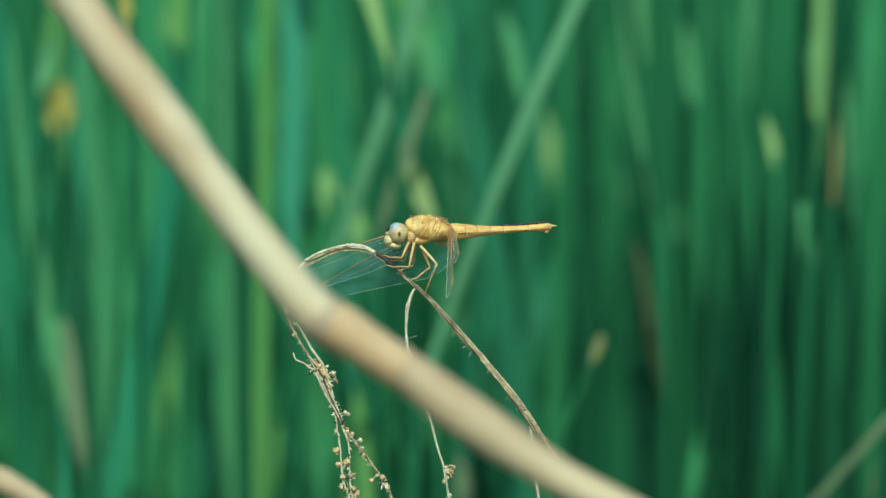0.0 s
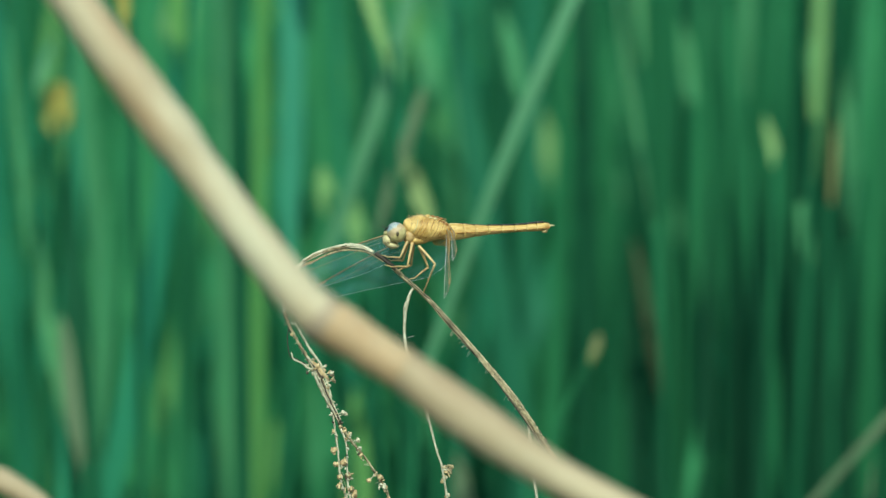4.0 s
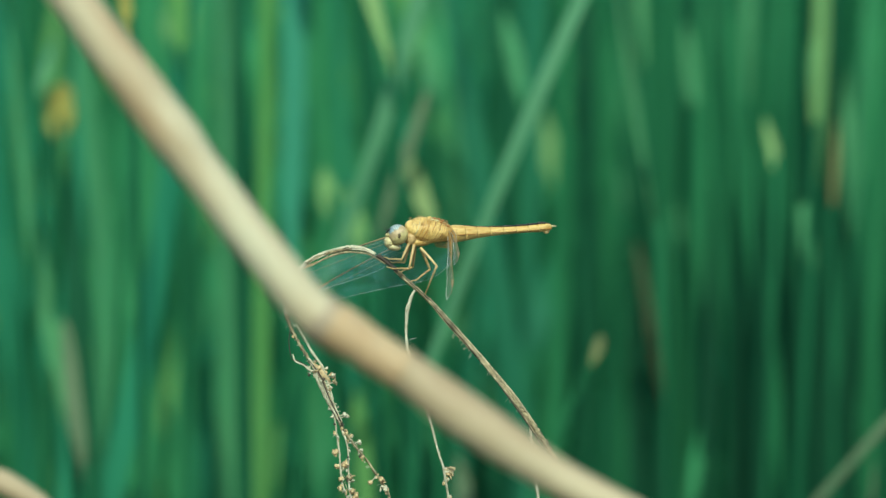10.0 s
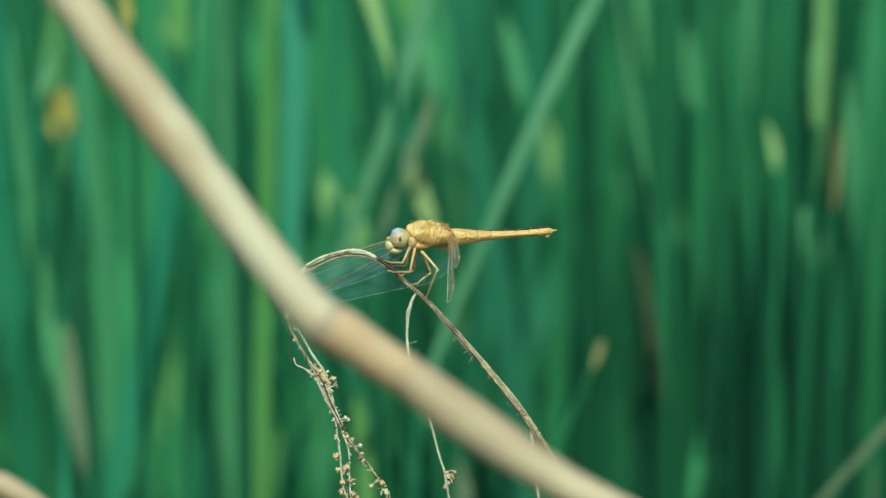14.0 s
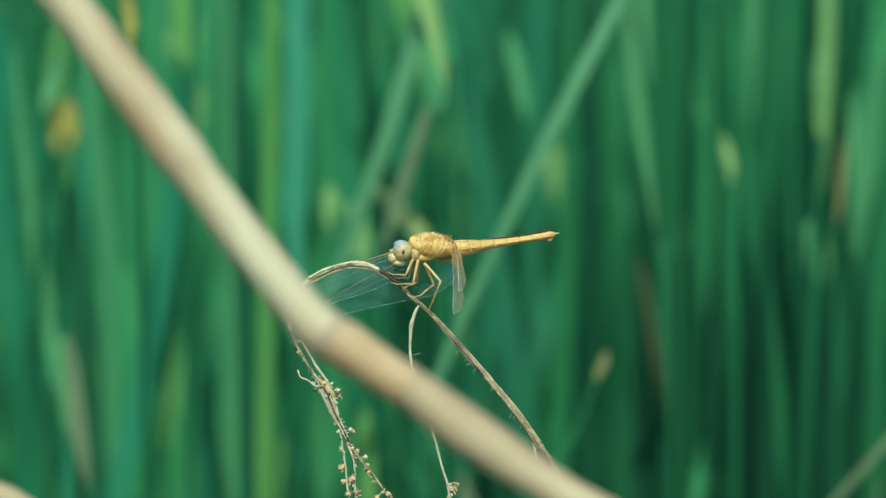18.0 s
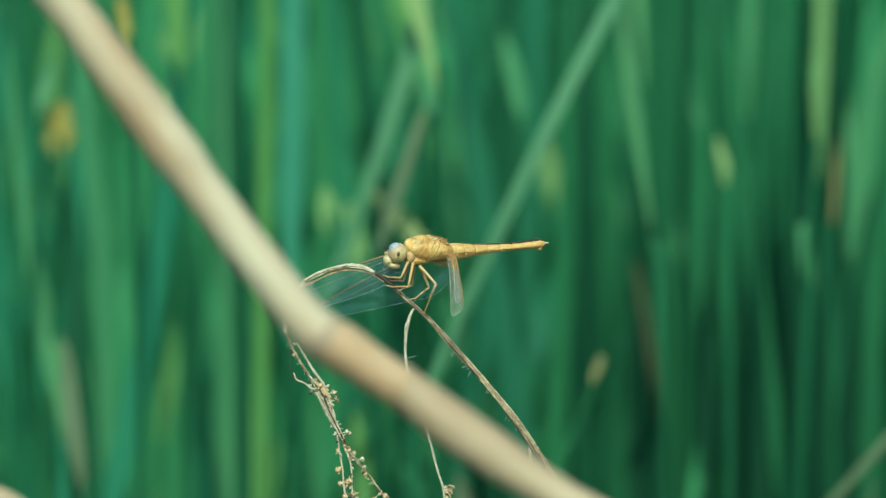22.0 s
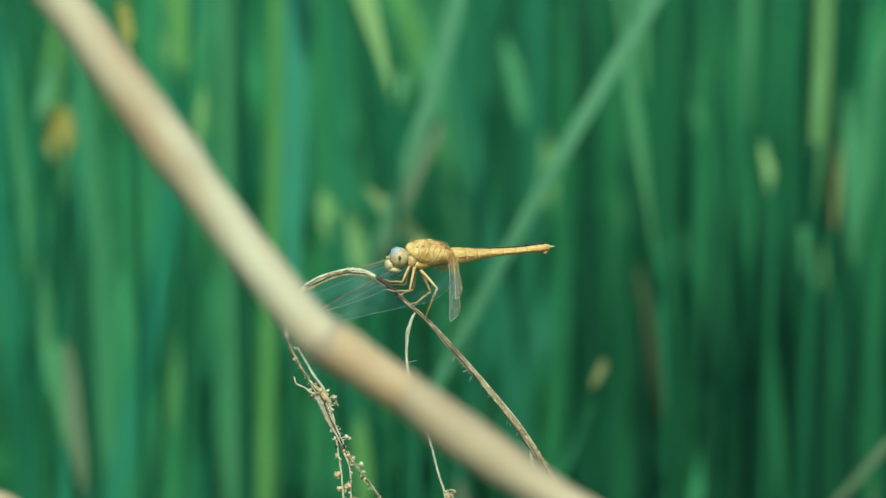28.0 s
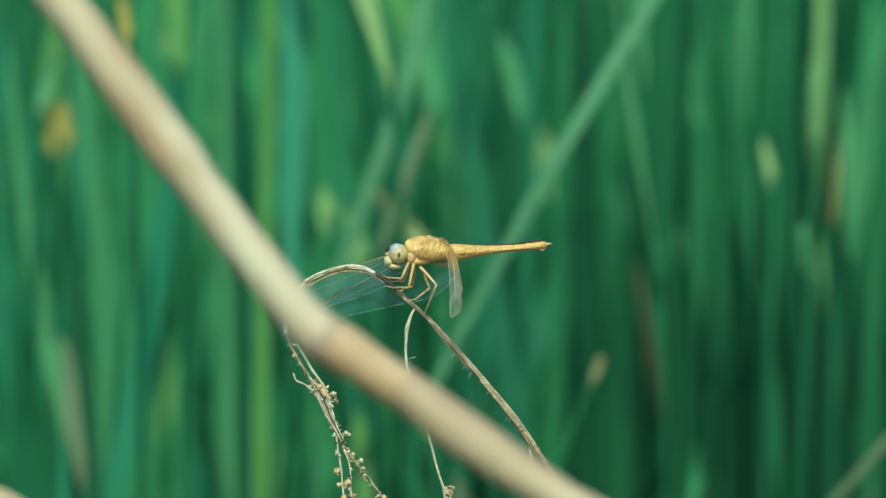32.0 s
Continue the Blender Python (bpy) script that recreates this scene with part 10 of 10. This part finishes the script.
        eye = piece("eye", mesh("eye", v, f, [EYE_LOW, EYE_TOP, TAUPE], True, slots), head, None, "cream compound eye, grey-blue on top")
        v, f = grown(egg((0.36, 0.14, 0.60), (0.72, side * 3.40, 0.10), 8, 10))
        piece("pupil_spot", mesh("pupil_spot", v, f, PUPIL), eye)
        for k in range(3):
            a = 0.75 + k * 0.26
            v, f = tube([((0.80 + 2.30 * math.cos(a) * math.sin(b)) * mm, side * (1.45 + 2.0 * math.cos(b)) * mm, (0.40 + 2.40 * math.sin(a) * math.sin(b)) * mm) for b in (0.55, 0.8, 1.05, 1.3, 1.55)], 0.11 * mm, 5)
            piece("eye_band", mesh("eye_band", v, f, EYE_BAND), eye)
    v, f = grown(egg((1.30, 1.80, 1.50), (2.50, 0, -1.55), 14, 18, lambda p: p * (1 + 0.05 * math.sin(p.z * 5))))
    piece("face", mesh("face", v, f, CREAM), head, None, "cream bulging face")
    v, f = grown(egg((1.3, 1.55, 0.8), (2.45, 0, -0.05), 12, 16))
    piece("brow", mesh("brow", v, f, EYE_LOW), head)
    v, f = grown(egg((1.75, 1.55, 0.85), (1.35, 0, -2.65), 12, 16))
    piece("jaw", mesh("jaw", v, f, CREAM), head)
    v, f = tube([((1.5 + 2.20 * math.cos(a)) * mm, 1.80 * math.sin(a) * mm, -2.20 * mm) for a in np.linspace(-1.2, 1.2, 9)], 0.09 * mm, 6)
    piece("mouth_line", mesh("mouth_line", v, f, PUPIL), head)
    v, f = tube([(3.3 * mm, -1.2 * mm, 0.55 * mm), (3.6 * mm, 0, 0.6 * mm), (3.3 * mm, 1.2 * mm, 0.55 * mm)], 0.16 * mm, 6)
    piece("brow_line", mesh("brow_line", v, f, BLACK), head)
    v, f = grown(egg((0.5, 0.7, 0.5), (2.7, 0, 1.15), 8, 10))
    piece("crown", mesh("crown", v, f, BLACK), head)
    for side in (1, -1):
        v, f = tube(spline([(3.0 * mm, side * 0.7 * mm, 0.9 * mm, 0.1 * mm), (3.9 * mm, side * 1.0 * mm, 1.3 * mm, 0.06 * mm), (4.6 * mm, side * 1.2 * mm, 1.5 * mm, 0.03 * mm)], 3), None, 5)
        piece("feeler", mesh("feeler", v, f, BLACK), head)

    # abdomen: ten rings on a part that lifts and swings
    abdomen = piece("abdomen", None, ob, pose(-5.1 * mm, 0, -0.86 * mm))
    lengths = (1.6, 2.4, 3.1, 3.4, 3.4, 3.3, 3.0, 2.6, 1.9, 1.4)
    heights = (1.95, 2.10, 1.85, 1.42, 1.12, 0.94, 0.84, 0.86, 0.98, 1.02, 0.70)
    x = 0.0
    for i, n in enumerate(lengths):
        line = []
        for k in range(7):
            s = k / 6
            r = heights[i] + (heights[i + 1] - heights[i]) * s
            r *= 0.975 + 0.025 * math.sin(math.pi * s) ** 0.4
            line.append((-(x + n * (s * 1.02 - 0.01)) * mm, 0, (0.05 * x * 0.2 - 0.10 * math.sin(x / 9.0)) * mm, r * mm))
        v, f = tube(line, None, 18, 0.92, 0.03, i)
        ring = piece("abdomen_ring", mesh("abdomen_ring", v, f, AMBER_ABDOMEN), abdomen)
        if i >= 2:
            v, f = tube([(-(x + n * s) * mm, 0, (heights[i] + (heights[i + 1] - heights[i]) * s + (0.0 if i < 4 else 0.08) + 0.01 * x - 0.10 * math.sin(x / 9.0)) * mm, (0.10 + 0.040 * (i - 2) if i < 9 else 0.14) * mm) for s in (0.0, 0.35, 0.7, 1.0)], None, 6, 1.8)
            piece("back_stripe", mesh("back_stripe", v, f, BLACK if i >= 4 else PUPIL), abdomen)
        for side in (1, -1):
            v, f = tube([(-(x + n * s) * mm, side * (heights[i] * 0.93) * mm, (-0.35 + 0.01 * x - 0.10 * math.sin(x / 9.0)) * mm, 0.10 * mm) for s in (0.1, 0.5, 0.95)], None, 5)
            piece("side_line", mesh("side_line", v, f, RUST), abdomen)
        x += n
    for side in (1, -1):
        v, f = tube(spline([(-(x - 0.3) * mm, side * 0.35 * mm, 0.35 * mm, 0.26 * mm), (-(x + 0.5) * mm, side * 0.45 * mm, 0.40 * mm, 0.22 * mm), (-(x + 1.4) * mm, side * 0.40 * mm, 0.35 * mm, 0.06 * mm)], 4), None, 6)
        piece("tail_hook", mesh("tail_hook", v, f, CREAM), abdomen)
    v, f = grown(egg((0.75, 0.45, 0.55), (-(x - 1.1), 0, -0.80), 8, 10))
    piece("egg_flap", mesh("egg_flap", v, f, AMBER_LEG), abdomen)

    # legs: thigh, shin and foot, given by their joints on the perch's plane and their depth
    legs = (((-7.60, 2.50), -2.2, (-9.73, -2.13), -3.0, (-12.53, -2.00), -1.2, (-14.13, -1.47), -0.4),
            ((-7.73, 1.73), 1.0, (-9.07, -2.80), 2.0, (-12.00, -2.80), 1.2, (-13.60, -2.27), 0.4),
            ((-6.80, 1.47), -2.4, (-8.00, -4.27), -3.2, (-11.73, -4.27), -1.0, (-13.33, -3.87), -0.3),
            ((-6.53, 1.20), 1.4, (-7.07, -3.87), 2.8, (-10.40, -5.20), 1.2, (-11.47, -4.93), 0.4),
            ((-5.33, 0.67), -2.2, (-1.47, -3.60), -4.2, (-3.87, -9.47), -1.2, (-4.27, -10.67), -0.5),
            ((-5.20, 0.40), 1.6, (-3.07, -4.40), 3.0, (-6.27, -6.93), 1.0, (-8.27, -7.47), 0.4))
    for hip, hy, knee, ky, ankle, ay, toe, ty in legs:
        a, b, c, d = (inv @ sight(*p, q * mm) for p, q in ((hip, hy), (knee, ky), (ankle, ay), (toe, ty)))
        leg = piece("leg", None, ob)
        for name, p, q, r0, r1 in (("thigh", a, b, 0.40, 0.25), ("shin", b, c, 0.27, 0.15), ("foot", c, d, 0.17, 0.10)):
            mid = (p + q) / 2 + Vector((0, 0, 0.1 * mm))
            v, f = tube(spline([(*p, r0 * mm), (*mid, (r0 + r1) / 2 * mm), (*q, r1 * mm)], 4), None, 8, 1.0, 0.08, 2)
            piece(name, mesh(name, v, f, AMBER_LEG), leg)
        for k in range(5):
            s = 0.15 + 0.17 * k
            p = b + (c - b) * s
            v, f = tube([p, p + Vector((0.5, 0.15, -0.5)) * mm], 0.04 * mm, 4)
            piece("spine", mesh("spine", v, f, BLACK), leg)

    # wings
    def wing(name, key, side, length, chord, root, m):
        front, rear = [], []
        n = 22
        for k in range(n + 1):
            s = k / n
            lead = 0.9 * math.sin(min(1, s / 0.45) * math.pi / 2) - 0.5 * max(0, s - 0.45) ** 2 * 4 - (2.2 * max(0, s - 0.9) * 10) ** 2 * 0.10
            if root == "broad":
                trail = chord * (0.75 + 0.45 * math.sin(min(1, s / 0.28) * math.pi / 2)) * (1 - 0.8 * s ** 1.1)
            else:
                trail = chord * (0.40 + 0.60 * math.sin(min(1, s / 0.6) * math.pi / 2)) * (1 - 0.20 * s ** 3)
            if side > 0:
                trail = chord * (0.22 + 0.78 * min(1, s / 0.86) ** 1.2)
            trail *= math.sqrt(max(0.004, 1 - max(0, (s - 0.88) / 0.12) ** 2.4))
            lift = 0.5 * math.sin(s * math.pi) + 0.25 * math.sin(s * 9)
            front.append(Vector((lead, side * s * length, lift)) * mm)
            rear.append(Vector((lead - trail, side * s * length, lift * 0.4)) * mm)
        verts = []
        for p, q in zip(front, rear):
            for j in range(6):
                g = p.lerp(q, j / 5)
                g.z += 0.12 * mm * (1 if j % 2 else -1)
                verts.append(g)
        faces = [(k * 6 + j, k * 6 + j + 1, (k + 1) * 6 + j + 1, (k + 1) * 6 + j) for k in range(n) for j in range(5)]
        w = piece(name, mesh(name, verts, faces, FILM_GLANCING if side > 0 else FILM), ob, m, "clear glassy wing with brown front edge")
        if key != "fore_right":
            # the amber stain at the base, a thin skin on both faces of the wing
            reach = 3 if key == "hind_right" else 11
            low = [g + Vector((0, 0, h * mm)) for h in (0.2, -0.2) for k in range(reach) for g in (front[k].lerp(rear[k], j / 3 * (0.75 - 0.5 * k / reach)) for j in range(4))]
            quads = [(h * reach * 4 + k * 4 + j, h * reach * 4 + k * 4 + j + 1, h * reach * 4 + (k + 1) * 4 + j + 1, h * reach * 4 + (k + 1) * 4 + j) for h in (0, 1) for k in range(reach - 1) for j in range(3)]
            piece("amber_patch", mesh("amber_patch", low, quads, FILM_AMBER), w, None, "amber stain at the wing base")
        v, f = tube([(*p, ((0.15 if side > 0 else 0.24) - 0.11 * k / n) * mm) for k, p in enumerate(front)], None, 6)
        piece("front_vein", mesh("front_vein", v, f, VEIN), w)
        for g, far in ((0.12, 0.55), (0.3, 0.9)):
            line = [(*p.lerp(q, g * (0.5 + 0.5 * k / n)), 0.045 * mm) for k, (p, q) in enumerate(zip(front, rear)) if k / n <= far]
            v, f = tube(line, None, 5)
            piece("vein", mesh("vein", v, f, VEIN), w)
        v, f = tube([(*p, (0.02 if side < 0 else 0.032) * mm) for p in rear], None, 5)
        piece("rear_edge", mesh("rear_edge", v, f, THREAD), w)
        k = int(n * 0.86)
        spot = [front[k], front[k + 2], front[k + 2].lerp(rear[k + 2], 0.07), front[k].lerp(rear[k], 0.07)]
        verts = [p + Vector((0, 0, h * mm)) for h in (0.12, -0.12) for p in spot]
        piece("wing_spot", mesh("wing_spot", verts, [(0, 1, 2, 3), (7, 6, 5, 4), (0, 4, 5, 1), (1, 5, 6, 2), (2, 6, 7, 3), (3, 7, 4, 0)], VEIN, False), w)
        return w

    wings = {}
    for name, side, chord, length, key in (("forewing", 1, 4.6, 20.6, "fore_left"), ("hindwing", 1, 2.4, 20, "hind_left"), ("forewing", -1, 7.4, 38, "fore_right"), ("hindwing", -1, 10.5, 38, "hind_right")):
        root, span, lead = WINGS[key][:3]
        wings[key] = wing(name, key, side, length, chord, "broad" if key == "hind_right" else "narrow", wing_pose(root, span, lead, side))
    return ob, head, abdomen, wings


def wing_pose(root, span, lead, side):
    """A wing's pose in the insect's space, from the way that its tip and its front edge point in the world."""
    s = Vector(span).normalized()
    l = (Vector(lead) - s * Vector(lead).dot(s)).normalized()
    y = s * side
    turn = Matrix((l, y, l.cross(y))).transposed().to_4x4()
    return Matrix.Translation(Vector(root) * 0.001) @ pose(0, 0, 0, 0, 0, 200).inverted() @ turn


# root in the insect's space (mm); way of the tip and of the front edge, at rest and after it has shifted
WINGS = {
    "fore_left": ((-4.4, 1.9, 0.4), (0.030, -0.68, -0.72), (0.28, -0.66, 0.66), (0.180, -0.68, -0.70), (0.60, -0.55, 0.55)),
    "hind_left": ((-5.2, 1.7, 0.3), (0.070, -0.93, -0.36), (0.30, 0.10, 0.90), (0.125, -0.76, -0.62), (0.60, -0.45, 0.60)),
    "fore_right": ((-2.6, -1.5, 1.6), (-30, 5, -10.3), (-0.35, 0.1, 0.92)),
    "hind_right": ((-4.0, -1.5, 1.0), (-27.7, 7, -14.3), (-0.45, 0.1, 0.88)),
}
DRAGONFLY, HEAD, ABDOMEN, WING = dragonfly()


def fly_motion():
    mm = 0.001
    # head: it cocks to one side for a second, then turns back
    nod = [(0, 0, -8, -14), (16.65, 0, -8, -14), (16.9, -28, 6, -8), (17.3, -32, 8, -6), (17.7, -28, 6, -8), (17.95, -6, -6, -12), (18.2, 0, -8, -14), (32, 0, -8, -14)]
    walk(HEAD, [(t, pose(6.7 * mm, 0, -1.50 * mm, a, b, c)) for t, a, b, c in nod])
    # abdomen: lift and swing in degrees
    lift = [(0, 0, 0), (6, 0.2, 0), (9, 0.8, 0), (13, 0.3, 0), (16.5, 0.4, 0), (17, 3.1, 0), (17.5, 2.1, 0), (18, 5.0, 0), (18.5, 5.1, 6), (19, 4.2, 6.5), (20, 3.1, 6.5), (21, 2.0, 7), (22, 1.5, 7.5), (23, 1.9, 6.5), (24.5, 1.9, 4), (25.5, 2.2, 4.5), (27.5, 1.9, 2.5), (28, 1.9, 2.5), (29, 1.5, 3.5), (30, 1.1, 4), (31, 1.4, 6), (32, 1.4, 5.5)]
    walk(ABDOMEN, [(t, pose(-5.1 * mm, 0, -0.86 * mm, 0, a + 2.6, b)) for t, a, b in lift])
    # near wings: they swing back a little and open
    swing = [(0, 0), (2, -0.05), (3, -0.1), (6, -0.1), (9, 0.0), (13, 0.0), (16.6, 0.05), (17.0, 0.6), (17.4, 0.9), (17.8, 0.5), (18.2, 0.55), (19, 1.0), (21, 0.95), (23, 0.9), (24.5, 0.65), (25.5, 0.75), (27.5, 0.55), (29, 0.6), (30, 0.75), (31, 0.85), (32, 0.75)]
    for key in ("fore_left", "hind_left"):
        root, s0, l0, s1, l1 = WINGS[key]
        walk(WING[key], [(t, wing_pose(root, Vector(s0).lerp(Vector(s1), s), Vector(l0).lerp(Vector(l1), s), 1)) for t, s in swing])


def motions():
    for ob, base, rows in SWAYING:
        walk(ob, [(row[0], pose(base.x, base.y, base.z, 0, row[1], row[2] if len(row) > 2 else 0)) for row in rows])
    walk(SPRAY, [(t, Matrix.Translation(SPRAY_TOP) @ pose(0, 0, 0, 0, -a, 0)) for t, a in SPRAY_SWING])
    walk(CANE_THING, [(t, Matrix.Translation(CANE_FOOT) @ pose(0, 0, 0, 0, a, 0)) for t, a in CANE_SWAY])
    fly_motion()


motions()
